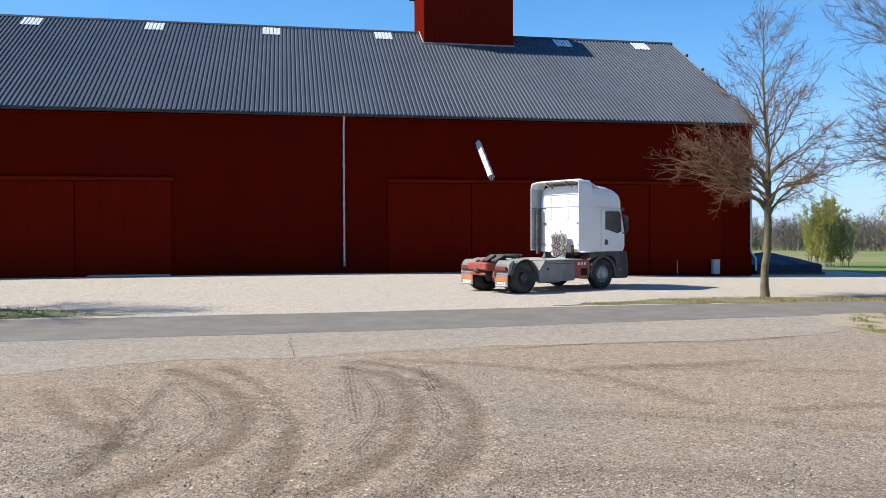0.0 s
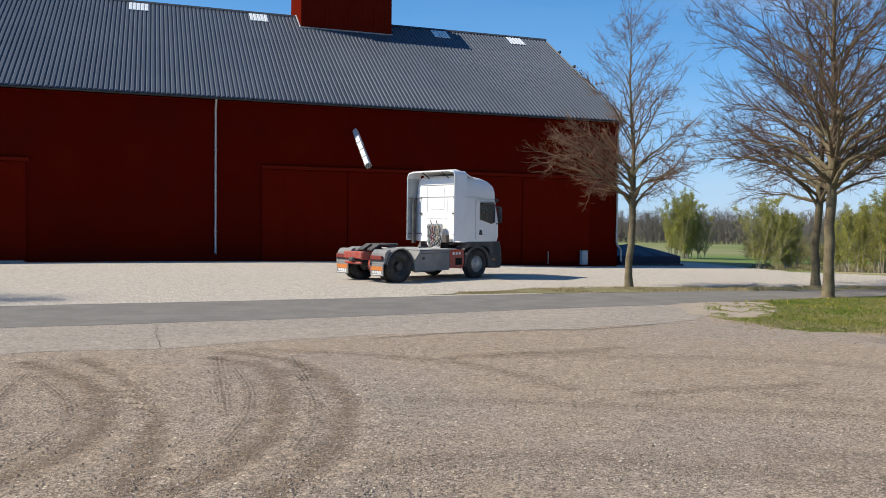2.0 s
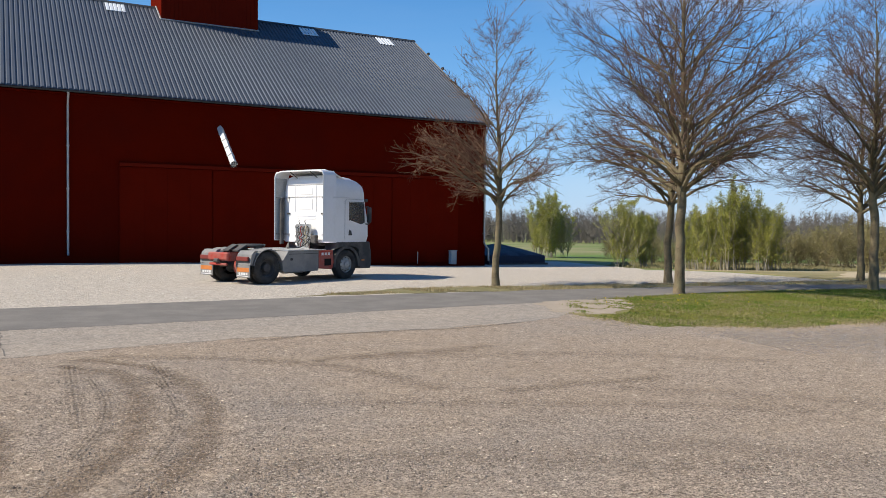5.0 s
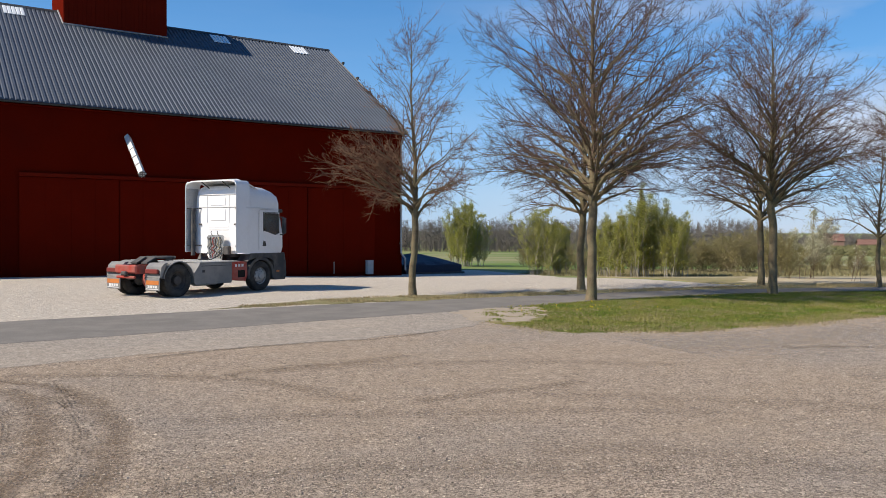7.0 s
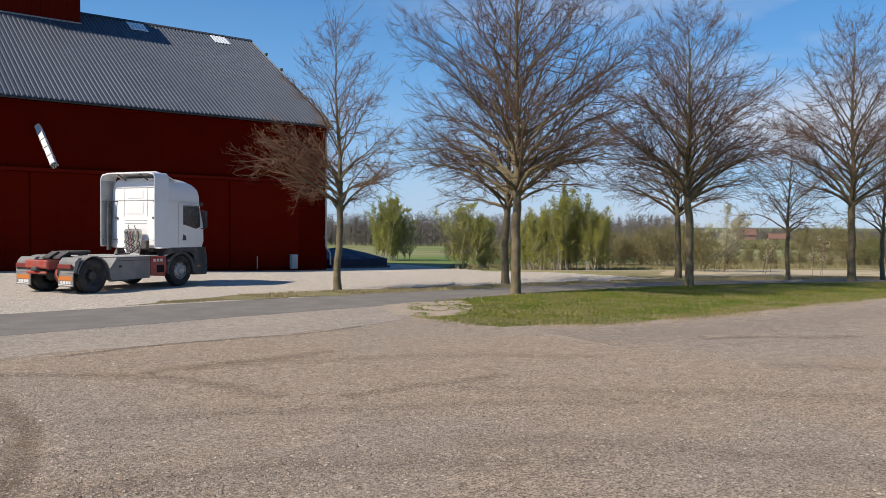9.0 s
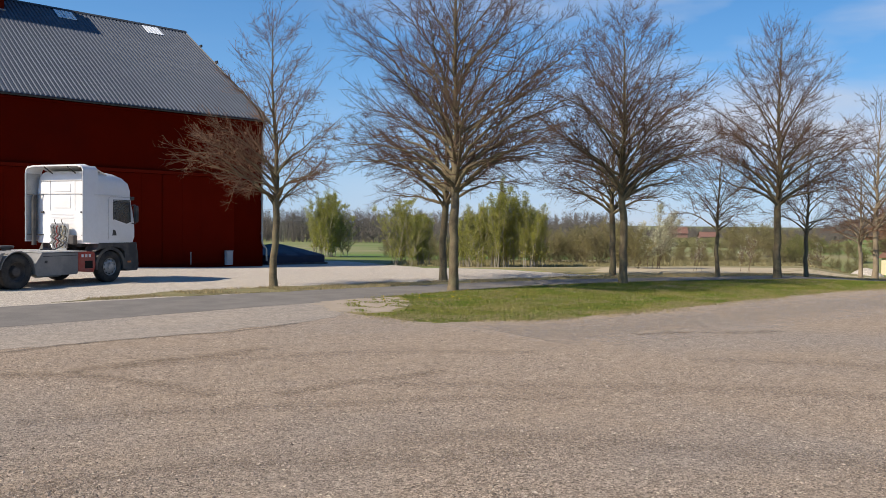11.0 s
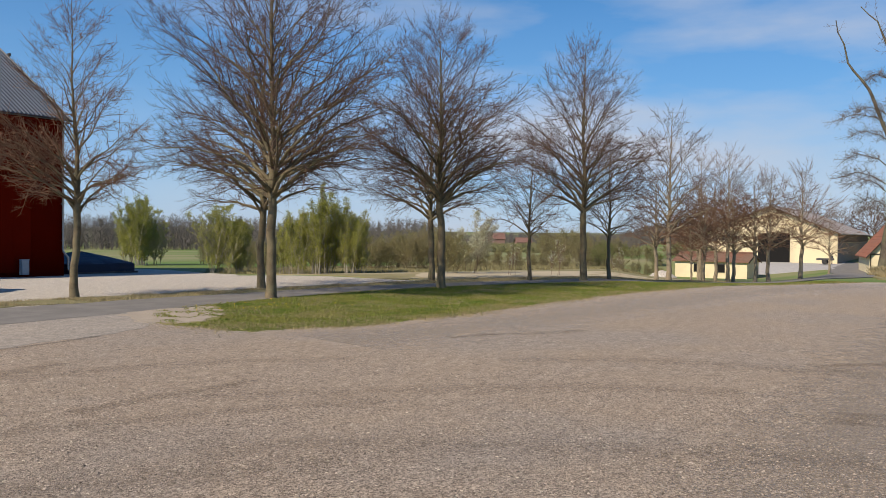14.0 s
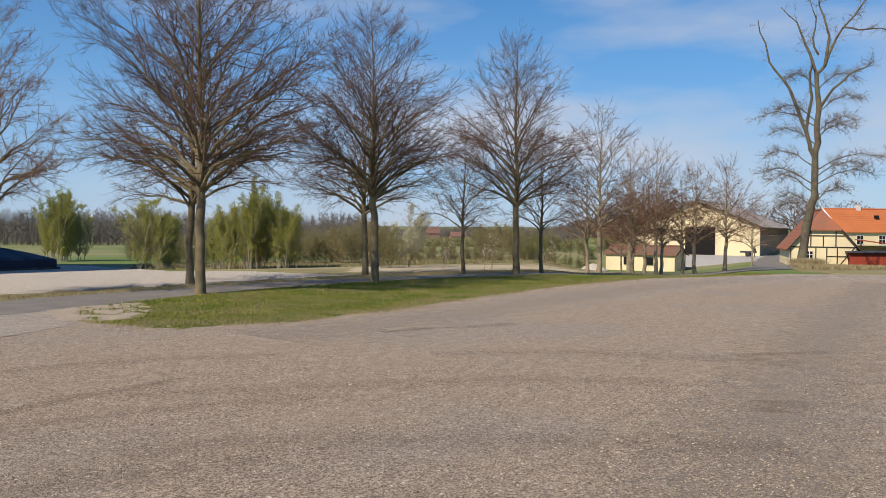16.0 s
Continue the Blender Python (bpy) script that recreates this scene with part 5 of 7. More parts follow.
# ---- trees ----
def grow(rng, height, base, spread, trunk_r, count=2200, side=None, widest=0.36, scaffold=7, step=0.17, lean=(0, 0), droop=0.0, tip=0.0046):
    """Skeleton of a bare tree: a trunk, rising main limbs, and shoots that grow towards free room inside a rounded crown."""
    ph = [rng.uniform(0, 6.3) for _ in range(4)]

    def reach(v, a):
        p = (1 - ((v - widest) / (1.02 - widest)) ** 2) ** 1.05 if v > widest else 0.72 + 0.28 * math.sin(math.pi / 2 * max(0, v) / widest)
        return spread * p * (1 + 0.10 * math.sin(2 * a + ph[0]) + 0.09 * math.sin(3 * a + ph[1] + 4 * v) + 0.07 * math.sin(7 * v + ph[2] + a))
    goal = []
    while len(goal) < count:
        v, a = rng.random(), rng.uniform(0, 2 * math.pi)
        r = math.sqrt(rng.uniform(0.05, 1.0))
        if rng.random() > (reach(v, a) / spread / 1.2) ** 2:
            continue
        r *= reach(v, a)
        z = base + 0.25 + (height - base - 0.25) * v
        z += 0.55 * max(0, 1 - v * 5) * (1 - r / spread) - droop * max(0, 1 - v * 3.5) * (r / spread) ** 2
        goal.append((r * math.cos(a), r * math.sin(a), z))
    if side:
        azim, off, sz, sr = side
        for _ in range(int(count * 0.42)):
            d = Vector((rng.gauss(0, 1), rng.gauss(0, 1), rng.gauss(0, 1))).normalized() * sr * rng.random() ** 0.42
            goal.append((off * math.cos(radians(azim)) + d.x, off * math.sin(radians(azim)) + d.y, sz + d.z * 0.72))
    goal = np.array(goal)
    nodes, parent, heading = [], [], []

    def sprout(p, k):
        nodes.append(p)
        parent.append(k)
        heading.append((p - nodes[k]).normalized() if k >= 0 else Vector((0, 0, 1)))
        return len(nodes) - 1
    wx = wy = 0.0
    top = height * 0.56
    k, stem = -1, []
    n = int(top / step)
    for i in range(n + 1):
        u = i / n
        wx += rng.uniform(-1, 1) * 0.028
        wy += rng.uniform(-1, 1) * 0.028
        k = sprout(Vector((wx * min(1, u * 3) + lean[0] * u, wy * min(1, u * 3) + lean[1] * u, -0.12 + (top + 0.12) * u)), k)
        stem.append(k)
    for s in range(scaffold):
        f = s / max(1, scaffold - 1)
        z0 = base + 0.1 + (height * 0.42 - base * 0.4) * f ** 1.3
        k = min(stem, key=lambda q: abs(nodes[q].z - z0))
        a = s * 137.5 + rng.uniform(-30, 30)
        if side and s == 0:
            a = side[0]
        e = 46 + 28 * f + rng.uniform(-9, 9)
        length = (0.62 + 0.3 * rng.random()) * spread * (1 - 0.35 * f)
        for i in range(int(length / step)):
            a += rng.uniform(-9, 9)
            e += rng.uniform(-9, 12)
            d = Vector((math.cos(radians(e)) * math.cos(radians(a)), math.cos(radians(e)) * math.sin(radians(a)), math.sin(radians(e))))
            k = sprout(nodes[k] + d * step, k)
    # shoots divide the free room among themselves
    best = np.full(len(goal), 9e9)
    owner = np.zeros(len(goal), int)
    alive = np.ones(len(goal), bool)
    done, kill, shoots = 0, step * 1.35, {}
    for turn in range(90):
        fresh = np.array([tuple(p) for p in nodes[done:]])
        d2 = ((goal[:, None, :] - fresh[None, :, :]) ** 2).sum(2)
        j = d2.argmin(1)
        dn = d2[np.arange(len(goal)), j]
        closer = dn < best
        best[closer], owner[closer] = dn[closer], j[closer] + done
        done = len(nodes)
        alive &= best > kill ** 2
        if not alive.any():
            break
        pull = {}
        for g in np.nonzero(alive & (best < 2.2 ** 2))[0]:
            o = int(owner[g])
            v = Vector(goal[g]) - nodes[o]
            pull[o] = pull.get(o, Vector((0, 0, 0))) + v.normalized()
        if not pull:
            break
        for o, v in pull.items():
            if v.length < 0.05:
                continue
            d = v.normalized() + heading[o] * 1.1 + Vector((rng.gauss(0, 0.09), rng.gauss(0, 0.09), rng.gauss(0.2 + 0.4 * max(0.0, nodes[o].z - base) / (height - base), 0.09)))
            p = nodes[o] + d.normalized() * step
            near = shoots.setdefault(o, [])
            if len(near) < 3 and all((p - q).length > step * 0.5 for q in near):
                near.append(p)
                sprout(p, o)
        if len(nodes) == done:
            break
    kids = [[] for _ in nodes]
    for i, q in enumerate(parent):
        if q >= 0:
            kids[q].append(i)
    ends = [0] * len(nodes)
    for i in range(len(nodes) - 1, -1, -1):
        ends[i] = max(1, ends[i])
        if parent[i] >= 0:
            ends[parent[i]] += ends[i]
    power = math.log(trunk_r / tip) / math.log(ends[0])
    girth = [tip * e ** power for e in ends]
    lines = []
    todo = [0]
    while todo:
        i = todo.pop()
        run = [parent[i], i] if parent[i] >= 0 else [i]
        while kids[i]:
            order = sorted(kids[i], key=lambda q: -ends[q])
            todo += order[1:]
            i = order[0]
            run.append(i)
        rr = [girth[q] for q in run]
        rr[0] = min(rr[0], rr[1] * 1.15)
        lines.append(([nodes[q] for q in run], rr))
    return nodes, heading, girth, lines


def tree_meshes(seed, twig_mat, buds=0.5, bark=None, thick=1.0, tufts=1.0, **how):
    rng = random.Random(seed)
    nodes, heading, girth, lines = grow(rng, **how)
    a, c = Build(), Build()
    base = how["base"]
    for p, r in lines:
        r = [q * (1 + 0.3 * math.exp(-max(0, w.z) / 0.25)) for q, w in zip(r, p)]
        big = max(r)
        if big > 0.03:
            a.tube(p, r, 12 if big > 0.08 else 7, False)
        else:
            c.tube(p, [q * thick for q in r], 4 if big > 0.016 else 3, False)
    tips = []
    for p, h, g in zip(nodes, heading, girth):
        if g > 0.02 or p.z < base:
            continue
        for _ in range(int((2.0 if g < 0.010 else 1.0) * tufts + rng.random())):
            d = (h * 0.95 + Vector((rng.gauss(0, 0.45), rng.gauss(0, 0.45), rng.gauss(0.45, 0.36)))).normalized()
            length = rng.uniform(0.16, 0.46)
            q = p + d * length * 0.5
            e = q + (d + Vector((rng.gauss(0, 0.25), rng.gauss(0, 0.25), rng.gauss(0.12, 0.22)))).normalized() * length * 0.5
            c.tube([p, e], [0.0047 * thick, 0.003 * thick], 3, False)
            tips.append(e)
            if rng.random() < 0.75 * tufts:
                w = p.lerp(e, rng.uniform(0.2, 0.7))
                e = w + (d + Vector((rng.gauss(0, 0.7), rng.gauss(0, 0.7), rng.gauss(0.1, 0.6)))).normalized() * rng.uniform(0.1, 0.26)
                c.tube([w, e], [0.004 * thick, 0.003 * thick], 3, False)
                tips.append(e)
    for t in tips:
        if rng.random() < buds * 0.35:
            d = 0.014 * thick
            c.add([tuple(t + Vector((d, 0, 0))), tuple(t + Vector((-d * 0.5, d * 0.87, 0))), tuple(t + Vector((-d * 0.5, -d * 0.87, 0))), tuple(t + Vector((0, 0, d * 3)))], [(0, 1, 3), (1, 2, 3), (2, 0, 3), (0, 2, 1)])
    return a.data("trunk", bark or BARK, True), c.data("crown", twig_mat)


def plant(name, x, y, turn, trunk, crown, label, group, scale=1.0, crown_label="bare twiggy crown"):
    t = thing(name, pose(x, y, ground_z(x, y), 0, 0, turn) @ Matrix.Diagonal((scale, scale, scale, 1)), label, "tree", group)
    for nm, me, lb in (("trunk", trunk, ""), ("crown", crown, crown_label)):
        o = new(nm, me)
        o.parent = t
        tagged(o, lb)
    return t


AVENUE = "avenue trees along the lane"


def avenue_meshes(seed, height, base, spread, trunk_r, twig_mat, boughs=38, bark=None, limbs=(), close=1.0, widest=0.3, thick=1.0, blunt=2.1, lean=(0.0, 0.0)):
    """Lime-like tree: a leader up to the tip, boughs that rise and arch out to an egg-shaped crown, side branches, twigs and twiglets."""
    rng = random.Random(seed)
    a, c, up = Build(), Build(), Vector((0, 0, 1))
    ph = [rng.uniform(0, 6.3) for _ in range(3)]

    def shake(k):
        return Vector((rng.gauss(0, k), rng.gauss(0, k), rng.gauss(0, k)))

    def reach(z, az):
        v = (z - base) / (height - base)
        p = 1 - min(1.0, (v - widest) / (1.0 - widest)) ** blunt if v > widest else 0.82 + 0.18 * math.sin(math.pi / 2 * max(0.0, v) / widest)
        return 0.12 + spread * p * (1 + 0.10 * math.sin(2 * az + ph[0]) + 0.08 * math.sin(3 * az + ph[1] + 3 * v) + 0.06 * math.sin(9 * v + ph[2]))

    def outside(p, k=1.0):
        return math.hypot(p.x, p.y) > k * reach(p.z, math.atan2(p.y, p.x))

    def spike(p, e, r):
        d = (e - p).normalized()
        s = d.orthogonal().normalized() * r
        t = d.cross(s)
        c.add([tuple(p + s), tuple(p - s * 0.5 + t * 0.87), tuple(p - s * 0.5 - t * 0.87), tuple(e)], [(0, 1, 3), (1, 2, 3), (2, 0, 3)])

    def twig(p, d, length, r):
        """A twig with a bend, and twiglets on it."""
        m = p + d * length * 0.5
        d2 = (d + up * rng.uniform(-0.12, 0.38) + shake(0.2)).normalized()
        e = m + d2 * length * 0.5
        c.tube([p, m], [r, r * 0.8], 3, False)
        spike(m, e, r * 0.85)
        for _ in range(int(length * 7.0 * close + rng.random())):
            t = rng.uniform(0.15, 1.0)
            q = p.lerp(m, t * 2) if t < 0.5 else m.lerp(e, t * 2 - 1)
            spike(q, q + (d * 0.8 + shake(0.55) + up * 0.18).normalized() * rng.uniform(0.09, 0.28), r * 0.8)

    def branch(p, d, length, r, free):
        n = max(3, int(length / 0.16))
        pts, rise = [p], rng.uniform(-0.015, 0.05)
        for i in range(n):
            d = (d + up * rise + shake(0.09)).normalized()
            pts.append(pts[-1] + d * length / n)
        c.tube(pts, [thick * (r + (0.0045 - r) * i / n) for i in range(n + 1)], 4 if r > 0.011 else 3, False)
        for i in range(1, n + 1):
            dd = (pts[i] - pts[i - 1]).normalized()
            side = dd.cross(up)
            side = side.normalized() if side.length > 0.05 else Vector((1, 0, 0))
            if i < 0.3 * n and rng.random() < 0.7:
                continue
            for k in range(int(1.3 * close + rng.random())):
                q = pts[i - 1].lerp(pts[i], rng.random())
                w = (dd * 0.7 + side * rng.choice((-1, 1)) * rng.uniform(0.3, 1.0) + up * rng.gauss(0.12, 0.5)).normalized()
                twig(q, w, rng.uniform(0.2, 0.52) * (1.15 - 0.35 * i / n), 0.0056 * thick)
        twig(pts[-1], d, rng.uniform(0.2, 0.4), 0.0054 * thick)

    def bough(z0, az, e0, e1, length, r0, free=False, dense=1.0):
        k = min(range(len(stem)), key=lambda q: abs(stem[q].z - z0))
        pts, e, s, step = [stem[k]], e0, 0.0, 0.17
        while s < length:
            u = s / length
            e += (e0 + (e1 - e0) * u ** 0.8 - e) * 0.5 + rng.gauss(0, 7.0)
            az += rng.gauss(0, 7.0)
            d = Vector((math.cos(radians(e)) * math.cos(radians(az)), math.cos(radians(e)) * math.sin(radians(az)), math.sin(radians(e))))
            pts.append(pts[-1] + d * step)
            s += step
            if not free and s > 0.5 and outside(pts[-1], 0.93):
                break
        n = len(pts) - 1
        rr = [max(0.005 * thick, r0 * (1 - 0.93 * (i / n) ** 0.75)) for i in range(n + 1)]
        rr[0] *= 1.25
        a.tube(pts, rr, 7 if r0 > 0.035 else 4, False)
        for i in range(2, n + 1):
            if i * step < 0.34 * n * step and rng.random() < 0.8:
                continue
            dd = (pts[i] - pts[i - 1]).normalized()
            side = dd.cross(up)
            side = side.normalized() if side.length > 0.05 else Vector((1, 0, 0))
            for _ in range(int(1.15 * close * dense + rng.random())):
                q = pts[i - 1].lerp(pts[i], rng.random())
                w = (dd * rng.uniform(0.6, 1.0) + side * (1 if (i + _) % 2 else -1) * rng.uniform(0.3, 1.1) + up * rng.gauss(0.02, 0.5)).normalized()
                le = min(1.9, 0.45 * (n - i) * step + 0.55) * rng.uniform(0.6, 1.15)
                while not free and le > 0.3 and outside(q + w * le, 1.05):
                    le *= 0.75
                branch(q, w, le, min(rr[i] * 0.7, 0.006 + 0.007 * le), free)
        branch(pts[-1], (pts[-1] - pts[-2]).normalized(), 0.5, 0.006, free)

    n = int(height / 0.22)
    wx = wy = 0.0
    stem, sr = [], []
    for i in range(n + 1):
        u = i / n
        wx += rng.gauss(0, 0.016)
        wy += rng.gauss(0, 0.016)
        z = -0.12 + (height * 0.985 + 0.12) * u
        stem.append(Vector((wx + lean[0] * u, wy + lean[1] * u, z)))
        lost = max(0.0, z - base) / (height - base)
        sr.append(max(0.007, trunk_r * (1 - 0.12 * min(1.0, z / base)) * (1 - 0.97 * lost ** 0.62)) * (1 + 0.35 * math.exp(-max(0.0, z) / 0.22)))
    a.tube(stem, sr, 14, False)
    for k in range(boughs):
        f = (k + rng.random()) / boughs
        z0 = base + (height * 0.93 - base) * f ** 1.5
        az = k * 137.5 + rng.uniform(-25, 25)
        e0 = 40 + 28 * f + rng.gauss(0, 8)
        e1 = -18 + 76 * f ** 0.8 + rng.gauss(0, 9)
        mean = radians((e0 + e1) / 2)
        length = 1.45 * reach(z0 + 0.6 * f, radians(az)) / max(0.36, math.cos(mean))
        kk = min(range(len(stem)), key=lambda q: abs(stem[q].z - z0))
        bough(z0, az, e0, e1, length, min(sr[kk] * 0.62, 0.017 + 0.015 * length), dense=1.12 - 0.62 * f)
    for z0, az, e0, e1, length, r0 in limbs:
        bough(z0, az, e0, e1, length, r0, True)
    return a.data("trunk", bark or BARK, True), c.data("crown", twig_mat)


# limbs of the small tree by the barn: height, azimuth, rise at the fork and at the end, length, girth
SIDE_LIMBS = ((2.45, 158, 54, 4, 3.4, 0.05), (2.75, 148, 48, 8, 3.2, 0.04), (2.7, 172, 54, 12, 2.8, 0.036), (3.1, 160, 46, 16, 2.8, 0.03), (3.6, 150, 44, 26, 2.3, 0.026), (3.4, 176, 44, 14, 2.4, 0.026), (3.1, 164, 44, 14, 2.4, 0.028), (2.4, -24, 60, -8, 2.9, 0.045), (2.55, -36, 66, 38, 2.8, 0.04))
# x, y, height, crown base, spread, trunk radius, boughs, seed, reddish
for x, y, hh, cb, sp, tr, nb, seed, red, limbs in (
        (9.78, 24.85, 8.95, 2.6, 1.75, 0.115, 40, 11, 1, SIDE_LIMBS), (14.2, 21.2, 12.3, 3.0, 3.75, 0.148, 60, 12, 0, ((3.0, -62, 52, 12, 3.9, 0.06), (3.3, -112, 48, 20, 3.8, 0.056), (3.6, -84, 50, 24, 3.5, 0.05))), (16.5, 25.35, 9.6, 2.7, 3.6, 0.135, 42, 13, 0, ((2.5, 168, 58, -6, 4.6, 0.055), (2.7, 20, 60, 10, 3.6, 0.05))), (21.6, 21.3, 10.0, 3.0, 3.5, 0.145, 50, 14, 0, ((3.0, -70, 50, 14, 3.7, 0.056), (3.3, -118, 48, 22, 3.5, 0.052))),
        (24.55, 24.85, 8.3, 2.5, 2.9, 0.13, 42, 15, 0, ()), (30.3, 21.1, 10.5, 2.9, 3.15, 0.15, 56, 16, 0, ()), (28.4, 22.6, 6.1, 1.9, 1.8, 0.085, 26, 17, 1, ()), (32.4, 21.15, 6.6, 1.9, 1.9, 0.09, 26, 18, 0, ()), (-14.6, 21.4, 7.2, 2.3, 2.85, 0.14, 36, 19, 1, ())):
    tm = avenue_meshes(seed, hh, cb, sp, tr, TWIG_RED if red else TWIG, nb, None, limbs, blunt=1.5 if limbs is SIDE_LIMBS else 2.1)
    plant("avenue_tree", x, y, 0, *tm, "bare deciduous avenue tree in early spring, slender grey trunk" if hh < 10 else "tall bare deciduous avenue tree with broad twiggy crown", AVENUE)
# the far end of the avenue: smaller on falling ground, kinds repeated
# the sunlight on these shaded trunks is put into their paler bark
FAR_A = avenue_meshes(31, 9.4, 2.4, 2.5, 0.14, TWIG, 36, SUNLIT_BARK, close=0.66, thick=1.35)
FAR_B = avenue_meshes(32, 6.2, 1.7, 2.3, 0.11, TWIG_RED, 28, SUNLIT_BARK, close=0.66, thick=1.35)
FAR_C = avenue_meshes(33, 7.8, 2.0, 2.1, 0.11, TWIG_RED, 30, SUNLIT_BARK, close=0.66, thick=1.35)
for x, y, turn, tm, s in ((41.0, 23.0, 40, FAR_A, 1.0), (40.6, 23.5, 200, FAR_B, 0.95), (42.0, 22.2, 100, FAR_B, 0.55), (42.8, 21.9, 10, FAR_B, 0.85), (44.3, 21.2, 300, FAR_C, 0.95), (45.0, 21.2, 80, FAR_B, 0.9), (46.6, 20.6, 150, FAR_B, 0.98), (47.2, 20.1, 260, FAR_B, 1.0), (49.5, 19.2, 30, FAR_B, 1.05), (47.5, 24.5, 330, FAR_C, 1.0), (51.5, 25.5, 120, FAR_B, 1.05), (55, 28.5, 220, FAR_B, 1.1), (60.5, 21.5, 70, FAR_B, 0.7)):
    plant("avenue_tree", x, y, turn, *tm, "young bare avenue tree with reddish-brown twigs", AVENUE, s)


def old_tree():
    """Tall old tree with a leaning trunk, forked dead limbs and drooping sprays of shoots."""
    rng = random.Random(77)
    x, y = 69.2, 20.7
    right = Vector((math.cos(math.atan2(x, y)), -math.sin(math.atan2(x, y)), 0))
    away = Vector((math.sin(math.atan2(x, y)), math.cos(math.atan2(x, y)), 0))
    a, c = Build(), Build()

    def line(*uz, depth=0.0):
        out = [right * u + away * (depth * i / (len(uz) - 1)) + Vector((0, 0, z)) for i, (u, z) in enumerate(uz)]
        fine = []
        for p, q in zip(out, out[1:]):
            fine += [p, p.lerp(q, 0.5) + Vector((rng.gauss(0, 0.07), rng.gauss(0, 0.07), rng.gauss(0, 0.05)))]
        return fine + [out[-1]]

    def limb(pts, r0, r1, sides=9):
        n = len(pts) - 1
        a.tube(pts, [r0 + (r1 - r0) * i / n for i in range(n + 1)], sides, False)
        return pts
    trunk = line((-0.15, -0.4), (0.2, 1.7), (0.4, 3.4), (0.7, 5.1), (0.9, 6.4), (0.9, 9.2), (1.0, 10.9), (1.1, 12.4), (1.0, 13.9), (0.9, 15.6))
    n = len(trunk) - 1
    a.tube(trunk, [(0.36 - 0.20 * i / n) * (1.45 if i == 0 else 1.1 if i == 1 else 1.0) * rng.uniform(0.95, 1.08) for i in range(n + 1)], 14)
    limbs = [(limb(line((0.8, 9.0), (0.5, 9.9), (-0.1, 11.7), (-0.9, 14.0), (-1.6, 15.2), (-2.6, 16.6), (-2.9, 18.1), (-3.5, 20.0), depth=-0.5), 0.18, 0.035), 10),
             (limb(line((0.9, 15.4), (0.4, 17.1), (-0.1, 18.3), (-0.6, 19.7), (-1.8, 21.0)), 0.13, 0.03), 14),
             (limb(line((0.9, 15.4), (1.5, 16.1), (2.0, 17.6), (2.7, 19.0), (4.2, 21.0), (5.6, 22.3), depth=0.8), 0.14, 0.035), 30),
             (limb(line((1.1, 12.6), (2.1, 14.2), (3.3, 15.3), (4.4, 15.7), (4.9, 16.2), depth=-0.4), 0.12, 0.025), 24)]
    limbs += [(limb(line((0.2, 10.8), (0.6, 13.6), (0.4, 15.5), (0.6, 16.2), depth=-0.6), 0.13, 0.07), 12),
             (limb(line((1.5, 16.1), (1.7, 17.8), (1.6, 19.1), (1.0, 21.0), (0.8, 22.4), depth=0.6), 0.13, 0.03), 24),
             (limb(line((2.7, 19.0), (3.8, 18.7), (5.3, 18.7), (6.5, 18.2)), 0.08, 0.02), 26),
             (limb(line((1.0, 17.0), (0.6, 18.4), (0.8, 20.0), (0.2, 22.0), depth=0.9), 0.09, 0.02), 14)]
    # side boughs that sag at their ends: height, reach, depth
    for z, reach, depth in ((6.6, -3.2, -0.8), (7.2, -4.0, 0.6), (7.6, 3.6, -0.6), (7.0, 4.4, 0.7), (8.2, 4.8, 0.2), (8.6, -3.6, 0.2), (5.6, 2.6, -1.2), (5.2, -2.4, 1.0), (4.4, -2.2, -0.8), (11.8, -4.2, 0.5), (12.2, -3.0, -0.7), (11.2, 3.0, 0.6), (12.8, 3.2, -0.3), (10.4, -3.2, -0.3), (10.6, 2.4, -0.8), (14.6, 2.8, 0.6), (14.8, -2.2, 0.5)):
        u0 = float(np.interp(z, (0, 5.1, 9.2, 15.6), (0.0, 0.7, 0.9, 0.9)))
        limbs.append((limb(line((u0, z - 0.5), (u0 + reach * 0.35, z + 0.5), (u0 + reach * 0.7, z + 0.9), (u0 + reach, z + 0.5), depth=depth), 0.05, 0.012, 5), 44))
    for l, count in limbs:
        for s in range(count):
            k = rng.randrange(1 + len(l) // 4, len(l))
            q = l[k - 1].lerp(l[k], rng.random())
            d = (l[k] - l[k - 1]).normalized() * 0.8 + Vector((rng.gauss(0, 0.7), rng.gauss(0, 0.7), rng.gauss(0.0, 0.55)))
            d.normalize()
            pts, length = [q], rng.uniform(0.4, 1.15)
            for step in range(4):
                d = (d + Vector((rng.gauss(0, 0.25), rng.gauss(0, 0.25), rng.gauss(0.04, 0.25)))).normalized()
                pts.append(pts[-1] + d * length / 4)
            c.tube(pts, [0.013, 0.011, 0.009, 0.008, 0.006], 3, False)
            for _ in range(6):
                j = rng.randrange(1, 5)
                w = pts[j - 1].lerp(pts[j], rng.random())
                dd = (d + Vector((rng.gauss(0, 0.8), rng.gauss(0, 0.8), rng.gauss(0.1, 0.7)))).normalized()
                e = w + dd * rng.uniform(0.2, 0.65)
                c.tube([w, e], [0.007, 0.004], 3, False)
                v = w.lerp(e, rng.uniform(0.3, 0.9))
                c.tube([v, v + (dd + Vector((rng.gauss(0, 0.8), rng.gauss(0, 0.8), rng.gauss(0, 0.8)))).normalized() * 0.24], [0.006, 0.003], 3, False)
    t = thing("old_tree", pose(x, y, ground_z(x, y)), "tall old leaning tree, bare with tufted side shoots", "tree")
